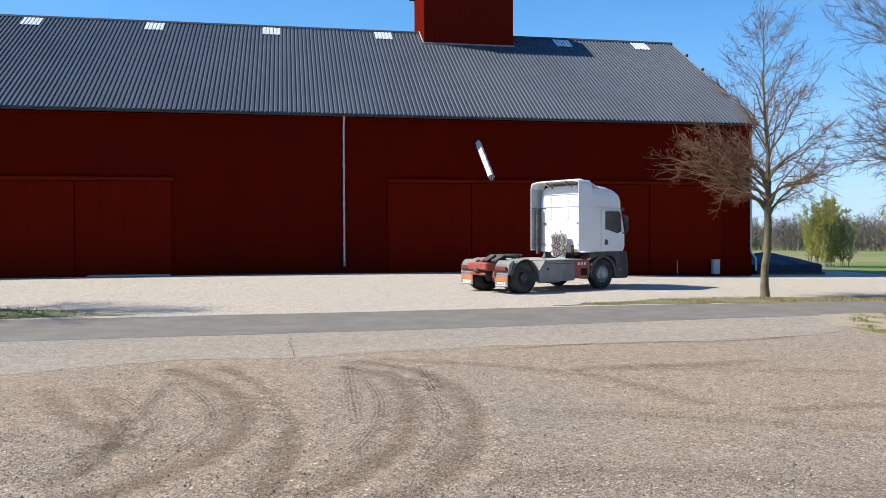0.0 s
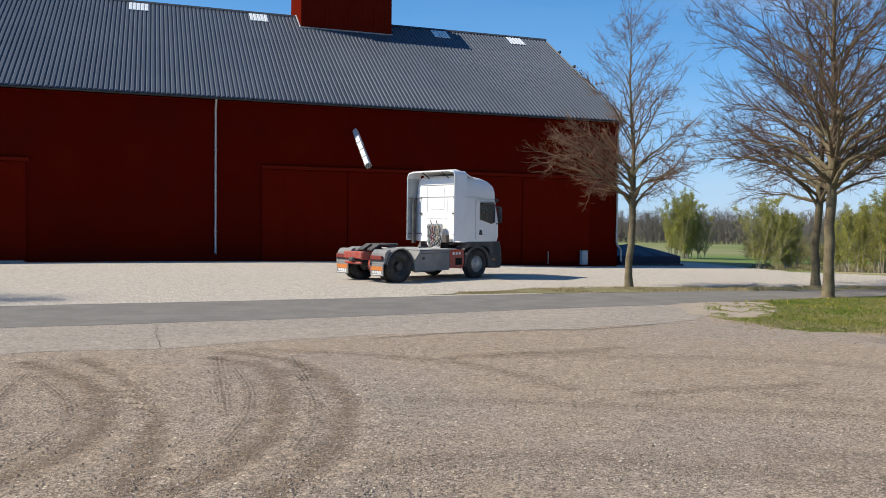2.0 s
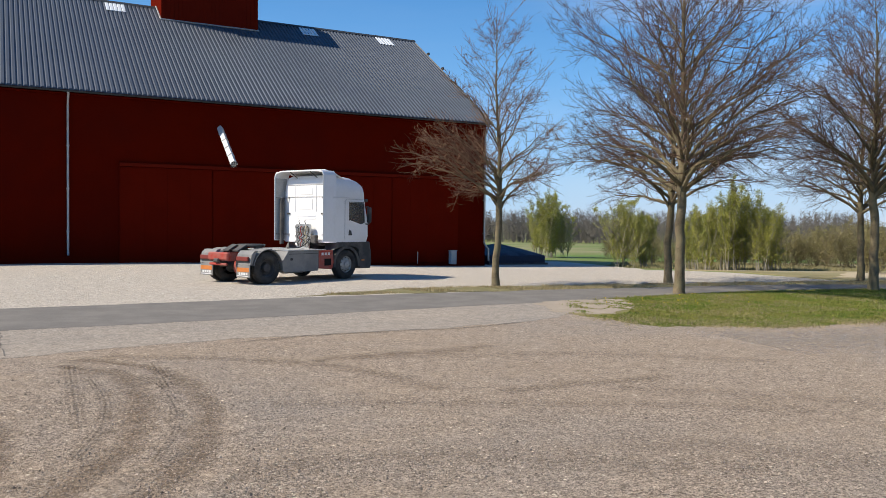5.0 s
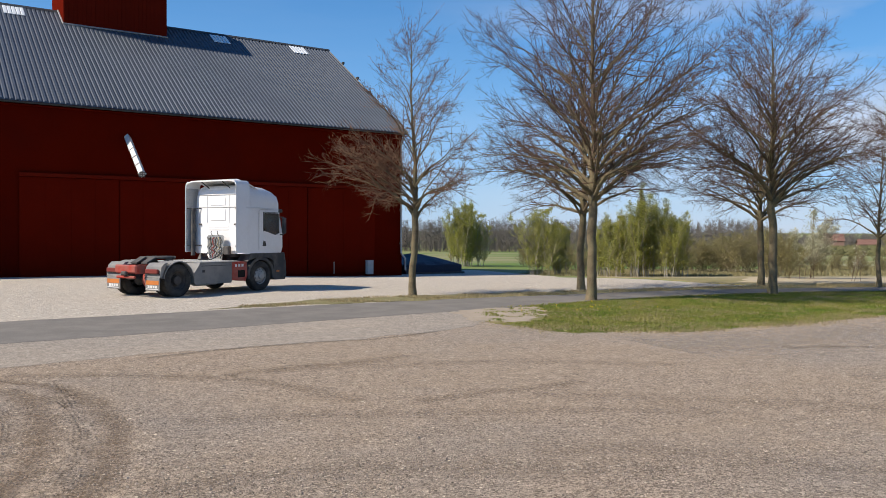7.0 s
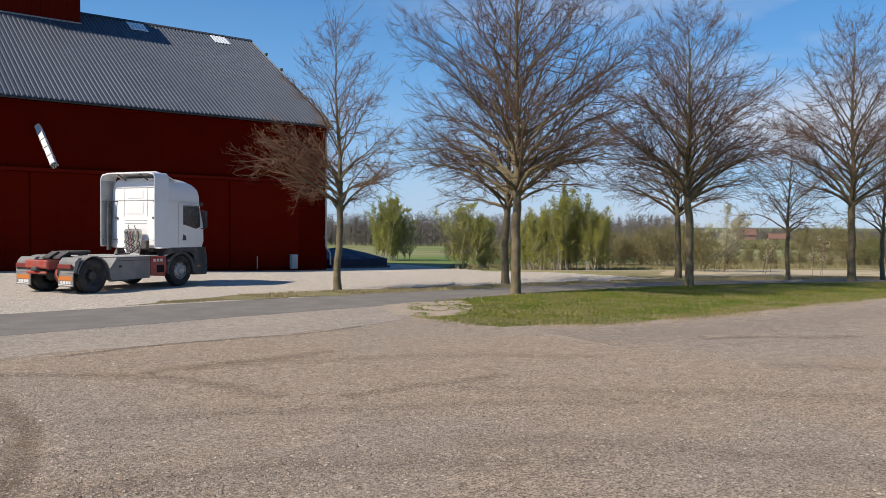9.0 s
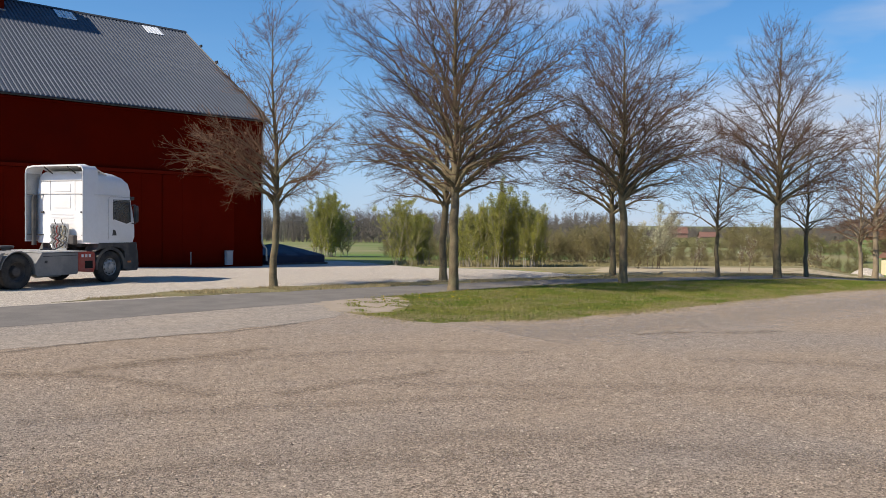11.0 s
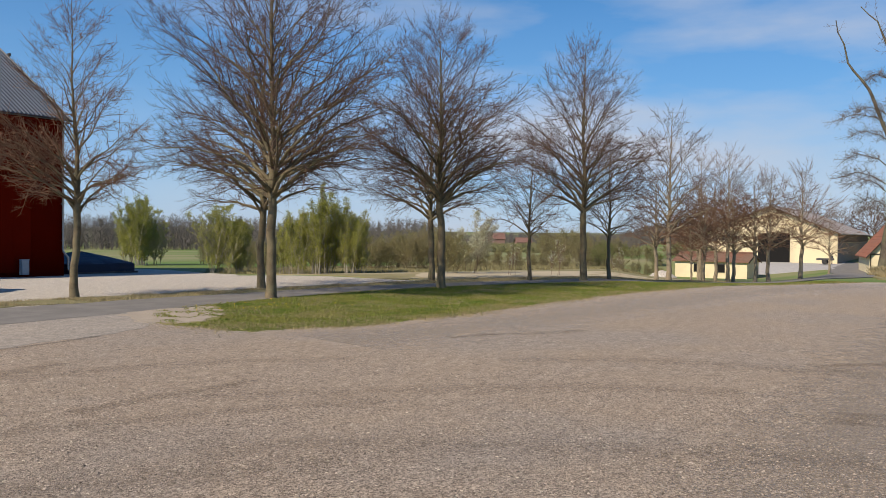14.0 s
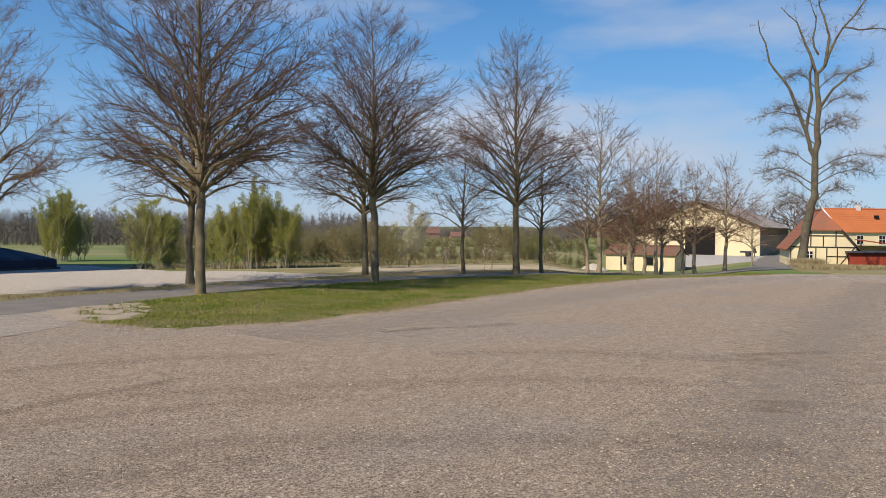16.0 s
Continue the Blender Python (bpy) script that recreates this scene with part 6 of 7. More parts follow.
    part("trunk", a, OLD_BARK, t, "thick leaning trunk with grey-brown bark", smooth=True)
    part("crown", c, OLD_TWIG, t, "sparse bare crown with tufts of shoots")


old_tree()

# trees behind the farm: round dark ones, grey bare ones, a reddish thicket
ROUND = tree_meshes(36, TWIG, height=8.6, base=1.2, spread=4.6, trunk_r=0.22, count=800, step=0.4, thick=4.0, tufts=1.0, widest=0.45)
WILD = tree_meshes(37, TWIG, height=12.0, base=3.0, spread=4.2, trunk_r=0.25, count=650, step=0.4, thick=3.0, tufts=0.8)
TWIG_THICKET = material("thicket_twigs", (0.19, 0.092, 0.055), (0.27, 0.15, 0.085), 0.9, scale=0.5, fine=6, vary=0.3, per_island=True)
THICKET = tree_meshes(38, TWIG_THICKET, height=8.5, base=0.8, spread=3.8, trunk_r=0.16, count=650, step=0.38, thick=3.6, tufts=1.3, widest=0.4)
for az, r, tm, s, turn in ((72.8, 190, ROUND, 1.25, 0), (74.3, 195, ROUND, 1.15, 70), (76.2, 200, ROUND, 1.12, 160), (77.0, 210, ROUND, 0.95, 30),
                           (67.2, 185, WILD, 1.0, 0), (68.2, 190, WILD, 1.1, 60), (69.0, 182, WILD, 0.95, 130), (70.0, 186, WILD, 0.9, 210), (70.9, 192, WILD, 0.85, 290), (66.2, 188, WILD, 0.95, 20), (71.7, 188, WILD, 0.7, 100),
                           (61.6, 135, THICKET, 0.9, 10), (62.6, 138, THICKET, 1.05, 100), (63.7, 140, THICKET, 1.1, 200), (64.7, 143, THICKET, 1.15, 300), (65.6, 160, THICKET, 1.15, 40)):
    x, y = r * math.sin(radians(az)), r * math.cos(radians(az))
    plant("farm_tree", x, y, turn, *tm, {id(ROUND): "dense dark rounded tree behind the farm roofs", id(WILD): "bare grey tree behind the barn", id(THICKET): "reddish-brown bare thicket tree by the barn"}[id(tm)], "trees behind the farm", s)


def leafy(seed, height, width, stems, leaves, leaf_mat, bark, size, twigs=60, low=0.05, narrow=1.6, rise=(25, 75), splay=0.5, waist=1.0, loose=0.07):
    """Many-stemmed young tree or bush: stems, shoots, and leaf blades set along the shoots."""
    rng = random.Random(seed)
    a, c = Build(), Build()
    lines = []
    for s in range(stems):
        ang, lean = rng.uniform(0, 360), rng.uniform(0.05, splay) * width
        top = height * rng.uniform(0.62, 1.0) * (1 - 0.25 * lean / width)
        ox, oy = rng.uniform(-0.2, 0.2) * width, rng.uniform(-0.2, 0.2) * width
        pts = [Vector((ox + lean * (u ** 1.3) * math.cos(radians(ang)) + rng.uniform(-0.05, 0.05), oy + lean * (u ** 1.3) * math.sin(radians(ang)) + rng.uniform(-0.05, 0.05), top * u - 0.1)) for u in np.linspace(0, 1, 7)]
        r = 0.024 * height / 5 * rng.uniform(0.6, 1.2)
        a.tube(pts, [max(0.006, r * (1 - 0.9 * k / 6)) for k in range(7)], 5, False)
        for t in range(twigs // stems):
            u = low + (0.99 - low) * rng.random()
            k = min(5, int(u * 6))
            q = pts[k].lerp(pts[k + 1], u * 6 - k)
            reach = width * 0.42 * (1 - u ** narrow * 0.85) * min(1.0, waist + u * 1.6) * rng.uniform(0.4, 1.1)
            az, el = rng.uniform(0, 2 * math.pi), radians(rng.uniform(*rise))
            d = Vector((math.cos(az) * math.cos(el), math.sin(az) * math.cos(el), math.sin(el)))
            e = q + d * (reach + 0.15)
            a.tube([q, e], [0.011, 0.004], 3, False)
            lines.append((q, e))
    vs, fs = [], []
    for i in range(leaves):
        q, e = rng.choice(lines)
        p = q.lerp(e, rng.random() ** 0.7) + Vector((rng.gauss(0, loose), rng.gauss(0, loose), rng.gauss(0, loose))) * height / 5
        n = Vector((rng.gauss(0, 1), rng.gauss(0, 1), rng.gauss(0.3, 1))).normalized()
        u = n.orthogonal().normalized()
        w = n.cross(u)
        s = size * rng.uniform(0.6, 1.3)
        k = len(vs)
        vs += [tuple(p - u * s), tuple(p + w * s * 0.7), tuple(p + u * s)]
        fs.append((k, k + 1, k + 2))
    c.v, c.f, c.count = vs, fs, len(vs)
    return a.data("stem", bark), c.data("foliage", leaf_mat)


def shrub(name, x, y, meshes, label, category, group, scale=1.0, turn=0.0, crown_label="fresh small leaves"):
    t = thing(name, pose(x, y, ground_z(x, y), 0, 0, turn) @ Matrix.Diagonal((scale, scale, scale, 1)), label, category, group)
    for nm, me, lb in (("stem", meshes[0], ""), ("foliage", meshes[1], crown_label)):
        o = new(nm, me)
        o.parent = t
        tagged(o, lb)


BIRCH_A = leafy(51, 5.2, 3.1, 12, 17000, BIRCH_LEAF, BIRCH_BARK, 0.05, 420, 0.09, 1.8, (32, 76), 0.42, 0.35, 0.06)
BIRCH_B = leafy(52, 4.6, 3.6, 14, 17000, BIRCH_LEAF, BIRCH_BARK, 0.05, 440, 0.1, 1.8, (32, 76), 0.42, 0.4, 0.06)
BIRCH_C = leafy(53, 6.0, 2.7, 10, 15000, BIRCH_LEAF, BIRCH_BARK, 0.05, 380, 0.15, 1.7, (35, 76), 0.4, 0.3, 0.06)
BUSH_A = leafy(54, 3.2, 4.2, 16, 4200, BUSH_LEAF, BUSH_STEM, 0.06, 420, 0.04, 1.2, (15, 80), 0.5, 1.0, 0.1)
BUSH_B = leafy(55, 3.0, 4.0, 16, 4600, BUSH_GREEN, BUSH_STEM, 0.06, 360, 0.04, 1.2, (15, 80), 0.5, 1.0, 0.1)
BLOOM = leafy(56, 4.2, 3.6, 6, 9000, BLOSSOM, TWIG, 0.05, 260, 0.28, 1.1, (20, 75), 0.5, 1.0, 0.08)
SAPLING = leafy(57, 2.4, 1.8, 3, 420, BLOSSOM, TWIG, 0.04, 90, 0.35, 1.1)


def polar(az, r):
    return r * math.sin(radians(az)), r * math.cos(radians(az))



# ---- shrubs by bearing and distance ----
BIRCHES = "young birches beyond the forecourt"
for az, r, m, s, tn in ((24.8, 76, BIRCH_A, 1.4, 0), (25.6, 78, BIRCH_B, 1.25, 80), (24.2, 79, BIRCH_C, 1.0, 140), (30.4, 52, BIRCH_B, 1.05, 30), (31.6, 53, BIRCH_A, 0.8, 200), (35.3, 47, BIRCH_A, 0.85, 10), (36.9, 46.5, BIRCH_C, 0.92, 60), (37.4, 47, BIRCH_A, 0.98, 120), (39.0, 46, BIRCH_C, 0.76, 300), (39.6, 47, BIRCH_A, 0.8, 210), (34.5, 49, BIRCH_C, 0.65, 100)):
    x, y = polar(az, r)
    shrub("birch", x, y, m, "young multi-stemmed birch with fresh yellow-green leaves", "tree", BIRCHES, s, tn)
HEDGE = "brownish bushes of the hedgerow"
rng = random.Random(8)
for i in range(46):
    az = 29.5 + i * 0.78 + rng.uniform(-0.3, 0.3)
    r = rng.uniform(60, 78) if az < 45.8 else rng.uniform(105, 150)
    x, y = polar(az, r)
    shrub("bush", x, y, BUSH_A if rng.random() < 0.78 else BUSH_B, "budding brown-green hedgerow bush", "bush", HEDGE, rng.uniform(0.75, 1.25) * (0.6 if az < 35 else 0.95 if az < 45.8 else 0.5 if az < 52.0 else 1.3 if az < 57.5 else 0.72), rng.uniform(0, 360), "half-open dull green leaves")
for i in range(16):
    az, r = 47.2 + i * 0.85 + rng.uniform(-0.3, 0.3), rng.uniform(66, 96)
    x, y = polar(az, r)
    shrub("bush", x, y, BUSH_A, "low brown thorny bush on rough ground", "bush", HEDGE, rng.uniform(0.3, 0.5), rng.uniform(0, 360), "half-open dull green leaves")
for az, r, m, s in ((45.6, 44, BUSH_A, 0.75), (47.3, 44, BLOOM, 0.85), (50.2, 42, SAPLING, 0.8), (53.3, 43, SAPLING, 0.9), (57.4, 52, SAPLING, 0.8), (56.2, 74, BUSH_B, 0.75), (55.0, 76, BUSH_A, 0.9)):
    x, y = polar(az, r)
    bloom = m in (BLOOM, SAPLING)
    shrub("blossom_tree" if bloom else "bush", x, y, m, "small fruit tree in white blossom" if bloom else "budding brown-green hedgerow bush", "tree" if bloom else "bush", "fruit trees in blossom" if bloom else HEDGE, s, az * 7, "white blossom" if bloom else "half-open dull green leaves")


def far_woods():
    """Line of bare woodland beyond the fields."""
    rng, b = random.Random(9), Build()
    for i in range(2000):
        az = rng.uniform(2, 64)
        r = rng.uniform(330, 420) if not 48 < az < 52.5 else rng.uniform(450, 540)
        x, y = polar(az, r)
        z, h = ground_z(x, y), rng.uniform(8, 14) if az < 45 else rng.uniform(5.5, 8.0)
        b.tube([(x, y, z - 0.5), (x + rng.uniform(-0.5, 0.5), y, z + h * 0.55), (x + rng.uniform(-1, 1), y, z + h)], [0.15, 0.11, 0.05], 3, False)
        for k in range(64):
            u = rng.uniform(0.02, 1.0)
            w = 2.3 * (1 - (u - 0.5) ** 2 * 2.4)
            a = rng.uniform(0, 2 * math.pi)
            p = Vector((x, y, z + h * u))
            q = p + Vector((math.cos(a) * w, math.sin(a) * w, rng.uniform(0.3, 2.2)))
            s = 0.09
            b.add([tuple(p + Vector((0, 0, -s))), tuple(p + Vector((0, 0, s))), tuple(q)], [(0, 1, 2)])
    solid("far_woods", b, FAR_WOOD, "line of bare grey-brown woodland beyond the fields", "woods", kind="stuff")
    b = Build()
    for i in range(420):
        x, y = polar(rng.uniform(45.5, 54), rng.uniform(290, 400))
        z, h = ground_z(x, y), rng.uniform(2.0, 4.6)
        for k in range(46):
            a, u = rng.uniform(0, 2 * math.pi), rng.random()
            p = Vector((x, y, z + h * u * 0.7))
            q = p + Vector((math.cos(a) * 2.0, math.sin(a) * 2.0, rng.uniform(0.2, 1.4)))
            b.add([tuple(p + Vector((0, 0, -0.12))), tuple(p + Vector((0, 0, 0.12))), tuple(q)], [(0, 1, 2)])
    solid("far_bushes", b, FAR_BUSH, "low olive-green bushes in the valley", "bushes", kind="stuff")


far_woods()


# ---- farm buildings on the lower ground ----
def frame_at(az, r, turn=0.0, z=None):
    x, y = polar(az, r)
    return pose(x, y, ground_z(x, y) if z is None else z, 0, 0, -az + turn)


def house(name, at, length, width, wall, rise, wall_mat, roof_mat, label, category, over=0.35, hip=0.0, tiles=0):
    """A gabled house: local y along the ridge from 0 to length, x across; its front gable faces the yard."""
    h = thing(name, at, label, category)
    w = width / 2
    k = rise / w
    for y0 in (0.0, length - 0.25):
        top = wall + rise - 0.06 - hip
        cut = hip / k
        out = [(-w, -1.3), (w, -1.3), (w, wall - 0.05), (cut, top), (-cut, top)] if hip else [(-w, -1.3), (w, -1.3), (w, wall - 0.05), (0, top)]
        out.append((-w, wall - 0.05))
        part("gable_wall", Build().prism(out, y0, y0 + 0.25, "xz"), wall_mat, h)
    for s in (-1, 1):
        x0, x1 = sorted((s * w, s * (w - 0.25)))
        part("side_wall", Build().box(x0, 0.252, -1.3, x1, length - 0.252, wall - 0.05), wall_mat, h)
        e = w + over
        ze, zr = wall - k * over, wall + rise
        # stepped courses drawn out along the ridge, one sheet for each slope
        cut0, steps, prof = (hip / k if hip else 0.0), 12, []
        for i in range(steps):
            t0, t1 = i / steps, (i + 1) / steps
            prof += [(s * e * (1 - t0), ze + (zr - ze) * t0 + 0.07, t0), (s * e * (1 - t1), ze + (zr - ze) * t1 + 0.035, t1)]
        prof += [(0.0, zr - 0.08, 1.0), (s * e, ze - 0.06, 0.0)]

        def begin(t):
            return -over + (max(0.0, t - (1 - cut0 / e)) * e / max(cut0, 0.01) * (1.6 + over) if hip else 0.0)
        b = Build().loft([[(x, begin(t), z) for x, z, t in prof], [(x, length + over, z) for x, z, t in prof]])
        part("roof_slope", b, roof_mat, h)
        part("barge_board", Build().prism([(s * e, ze - 0.12), (s * e, ze + 0.06), (s * (hip / k), zr - hip + 0.02), (s * (hip / k), zr - hip - 0.16)], -over - 0.04, -over + 0.02, "xz"), TIMBER if hip else BROWN_BOARD, h)
    if hip:
        cut = hip / k
        b = Build()
        b.add([(-cut - 0.1, -over, wall + rise - hip - 0.05), (cut + 0.1, -over, wall + rise - hip - 0.05), (0, 1.6, wall + rise + 0.1), (-cut - 0.1, -over, wall + rise - hip - 0.15), (cut + 0.1, -over, wall + rise - hip - 0.15), (0, 1.6, wall + rise)],
              [(0, 1, 2), (3, 5, 4), (0, 3, 4, 1), (1, 4, 5, 2), (2, 5, 3, 0)])
        part("half_hip", b, roof_mat, h)
    part("ridge_tiles", Build().tube([(0, (1.6 if hip else -over), wall + rise + 0.08), (0, length + over, wall + rise + 0.08)], 0.12, 8), roof_mat, h)
    return h, w, k


def window(parent, x, y, z, w, hgt, axis="front", cross=True, frame_mat=None):
    """A framed window set proud of a wall."""
    def q(b, a0, z0, a1, z1, d):
        if axis == "front":
            return b.box(x + a0, y - d, z + z0, x + a1, y - 0.004, z + z1)
        return b.box(x + 0.004, y + a0, z + z0, x + d, y + a1, z + z1)
    f = part("window", q(Build(), -w / 2, 0, w / 2, hgt, 0.03), DARK, parent, "small window")
    fr = Build()
    for a0, z0, a1, z1 in ((-w / 2 - 0.07, -0.07, -w / 2, hgt + 0.07), (w / 2, -0.07, w / 2 + 0.07, hgt + 0.07), (-w / 2, -0.07, w / 2, 0), (-w / 2, hgt, w / 2, hgt + 0.07)):
        q(fr, a0, z0, a1, z1, 0.06)
    if cross:
        q(fr, -0.03, 0, 0.03, hgt, 0.05)
        q(fr, -w / 2, hgt * 0.55, w / 2, hgt * 0.55 + 0.05, 0.045)
    part("frame", fr, frame_mat or WHITE_METAL, f)


def farm():
    # half-timbered gatehouse
    h, w, k = house("half_timbered_house", frame_at(74.6, 94.6, 8, -1.7), 10.5, 6.45, 2.13, 3.8, CREAM, OLD_TILE, "half-timbered house, cream infill, red tiled half-hipped roof", "house", hip=2.0)
    for x0, z0, x1, z1 in ((-w, 0.02, w, 0.15), (-w, 2.0, w, 2.12), (-2.0, 3.2, 2.0, 3.3)):
        part("beam", Build().box(x0, -0.05, z0, x1, -0.003, z1), TIMBER, h, "dark timber beam")
    for x in (-w + 0.1, -1.9, -0.7, 0.35, 1.35, w - 0.1):
        part("post", Build().box(x - 0.05, -0.048, 0.2, x + 0.05, -0.003, 1.95), TIMBER, h, "dark timber post")
    for x in (-1.2, 0.0, 1.2):
        part("post", Build().box(x - 0.05, -0.048, 2.13, x + 0.05, -0.003, 3.2 if abs(x) < 0.1 else 3.9), TIMBER, h, "dark timber post")
    part("brace", Build().prism([(1.5, 0.15), (1.62, 0.15), (3.02, 2.0), (2.9, 2.0)], -0.046, -0.004, "xz"), TIMBER, h, "slanting timber brace")
    part("beam", Build().box(0.35, -0.047, 1.05, 3.1, -0.003, 1.15), TIMBER, h)
    window(h, -1.3, -0.01, 0.85, 0.6, 0.75)
    # long orange-roofed house behind
    h, w, k = house("farmhouse", frame_at(74.61, 142.8, -58.5, -0.8), 46, 9.2, 2.95, 3.35, CREAM, TILE, "long cream farmhouse with bright orange tiled roof", "house")
    for i in range(9):
        window(h, w, 3 + i * 3.6, 0.9, 1.0, 1.3, "side")
    part("verge", Build().prism([(w + 0.45, 2.5), (w + 0.45, 2.95), (0, 6.62), (0, 6.2)], -0.55, -0.37, "xz"), WHITE_METAL, h, "white verge board of the gable")
    part("roof_vent", Build().box(1.9, 7.0, 4.75, 2.4, 7.6, 5.35, 0.03), DARK, h, "small dark roof vent")
    ch = part("chimney", Build().box(-0.35, 5.2, 5.9, 0.35, 5.9, 7.0, 0.03), WHITE_METAL, h, "white chimney")
    part("cap", Build().box(-0.42, 5.13, 7.001, 0.42, 5.97, 7.1, 0.02), CONCRETE, ch)
    # big cream machine barn
    h, w, k = house("machine_barn", frame_at(66.87, 121.4, -10.1, -1.42), 44, 16.9, 4.1, 3.55, CREAM, GREY_ROOF, "large cream barn with weathered roof and near-black panel for the shaded open doorway", "barn", over=0.5)
    # flat near-black panel on the solid wall paints the doorway's inner shade
    part("doorway", Build().box(-1.5, -0.02, 0.0, 2.6, -0.004, 3.9), DARK, h, "near-black panel for the shaded open doorway")
    part("upper_boarding", Build().box(w + 0.003, 0.1, 2.75, w + 0.06, 43.9, 4.0), BROWN_BOARD, h, "dark brown side boarding")
    part("lower_boarding", Build().box(w + 0.003, 0.1, -0.5, w + 0.05, 43.9, 2.7), GREY_BOARD, h, "weathered grey-brown side boarding")
    tr = thing("garden_trailer", frame_at(70.15, 116.5, -10, -1.42), "small dark flat trailer parked by the barn", "trailer")
    part("bed", Build().box(-1.0, -0.5, 0.5, 1.0, 0.5, 0.75, 0.04), DARK_PLASTIC, tr)
    part("headboard", Build().box(0.7, -0.5, 0.75, 0.88, 0.5, 1.1, 0.03), DARK_PLASTIC, tr)
    for s in (-1, 1):
        part("wheel", Build().lathe([(s * 0.52, 0.2), (s * 0.52, 0.3), (s * 0.66, 0.3), (s * 0.66, 0.2)], (0, 0, 0.3), "y", 18), RUBBER, tr)
    part("leg", Build().box(0.75, -0.05, 0.0, 0.85, 0.05, 0.5), DARK_PLASTIC, tr)
    # low cottage among the trees, its long side to the yard
    far = frame_at(65.9, 100.7, 74.6, -2.75) @ Matrix.Translation((0, 8.3, 0)) @ Matrix.Rotation(math.pi, 4, "Z")
    h, w, k = house("low_cottage", far, 8.3, 4.6, 1.95, 0.85, CREAM, BROWN_TILE, "low cream outbuilding with old brown-red tiled roof", "house", over=0.25)
    window(h, w, 5.4, 0.7, 0.7, 0.8, "side", False, TIMBER)
    window(h, w, 2.6, 0.7, 0.6, 0.8, "side", False, TIMBER)
    part("barge_board", Build().prism([(-2.55, 1.68), (-2.55, 1.9), (0, 2.84), (2.55, 1.9), (2.55, 1.68), (0, 2.62)], 8.52, 8.58, "xz"), BROWN_BOARD, h)
    # red shed and lean-to at the edge of the yard
    sh = thing("red_shed", frame_at(76.75, 92, 4, -1.75), "low red boarded shed with flat dark roof", "shed")
    part("wall", Build().box(-1.0, 0, 0, 9, 4, 1.6), SHED_RED, sh)
    for i in range(33):
        part("board", Build().box(-1.0 + i * 0.3, -0.03, 0.05, -1.0 + i * 0.3 + 0.27, -0.002, 1.58, 0.006), SHED_RED, sh)
    part("roof", Build().prism([(-1.3, 1.61), (9.3, 1.75), (9.3, 1.9), (-1.3, 1.75)], -0.4, 4.4, "xz"), ROOF_DARK, sh, "dark felt roof")
    # red lean-to roof behind the shed
    lt = thing("lean_to", frame_at(76.9, 99, 4, -1.7), "open red-roofed lean-to beside the half-timbered house", "shed")
    part("roof", Build().prism([(-0.6, 2.75), (3.6, 2.2), (3.6, 2.32), (-0.6, 2.87)], 0, 5, "xz"), SHED_RED, lt, "low red metal roof")
    part("roof", Build().prism([(3.7, 2.3), (9.0, 2.75), (9.0, 2.87), (3.7, 2.42)], 0, 5, "xz"), OLD_TILE, lt, "low red tiled roof")
    for x, zz in ((-0.3, 2.7), (3.6, 2.2), (8.8, 2.7)):
        part("post", Build().box(x - 0.06, 0.1, 0, x + 0.06, 0.22, zz), TIMBER, lt)
    part("back_wall", Build().box(-0.4, 4.6, 0, 8.9, 4.75, 2.15), CREAM, lt)
    hp, rg = Build(), random.Random(6)
    rings = [[(1.7 * q * math.cos(2 * math.pi * i / 22) * rg.uniform(0.9, 1.1), 1.7 * q * math.sin(2 * math.pi * i / 22) * rg.uniform(0.9, 1.1), z + rg.uniform(-0.04, 0.04)) for i in range(22)] for q, z in ((1.0, -0.2), (0.8, 0.2), (0.55, 0.45), (0.3, 0.7), (0.05, 0.8))]
    hx, hy = polar(60.2, 82)
    solid("gravel_heap", hp.loft(rings), PALE, "low grey gravel heap beside the cottage", "gravel heap", at=pose(hx, hy, ground_z(hx, hy)), smooth=True)
    for az, top, hh in ((48.35, 2.6, 7.6), (50.2, 0.2, 5.4)):
        x, y = polar(az, 420)
        house("distant_house", pose(x, y, top - hh, 0, 0, -az - 80), 7.5, 7, hh * 0.62, hh * 0.38, FAR_BRICK, FAR_TILE, "distant red brick house with tiled roof", "house")


farm()


# ---- small growth and loose stones ----
def blades(name, poly, count, height, mat, label, seed, width=0.012, clump=0.0, fringe=0.1):
    rng, b = random.Random(seed), Build()
    xs, ys = [p[0] for p in poly], [p[1] for p in poly]
    vs, fs = [], []
    while len(fs) < count:
        x, y = rng.uniform(min(xs) - 0.3, max(xs) + 0.3), rng.uniform(min(ys) - 0.3, max(ys) + 0.3)
        if not inside(x + rng.gauss(0, fringe), y + rng.gauss(0, fringe), poly) or noise.noise(Vector((x * 0.7, y * 0.7, seed))) < clump or (inside(x, y, BARE) and noise.noise(Vector((x * 1.9, y * 1.9, 4.0))) + 0.6 * noise.noise(Vector((x * 6, y * 6, 9.0))) > -0.12):
            continue
        z, a, h = ground_z(x, y) + 0.008, rng.uniform(0, 6.283), height * rng.uniform(0.5, 1.5)
        c, s, lx, ly = math.cos(a) * width, math.sin(a) * width, rng.gauss(0, 0.4) * h, rng.gauss(0, 0.4) * h
        k = len(vs)
        vs += [(x - c, y - s, z), (x + c, y + s, z), (x + lx, y + ly, z + h)]
        fs.append((k, k + 1, k + 2))
    b.v, b.f, b.count = vs, fs, len(vs)
    solid(name, b, mat, label, "grass", kind="stuff")


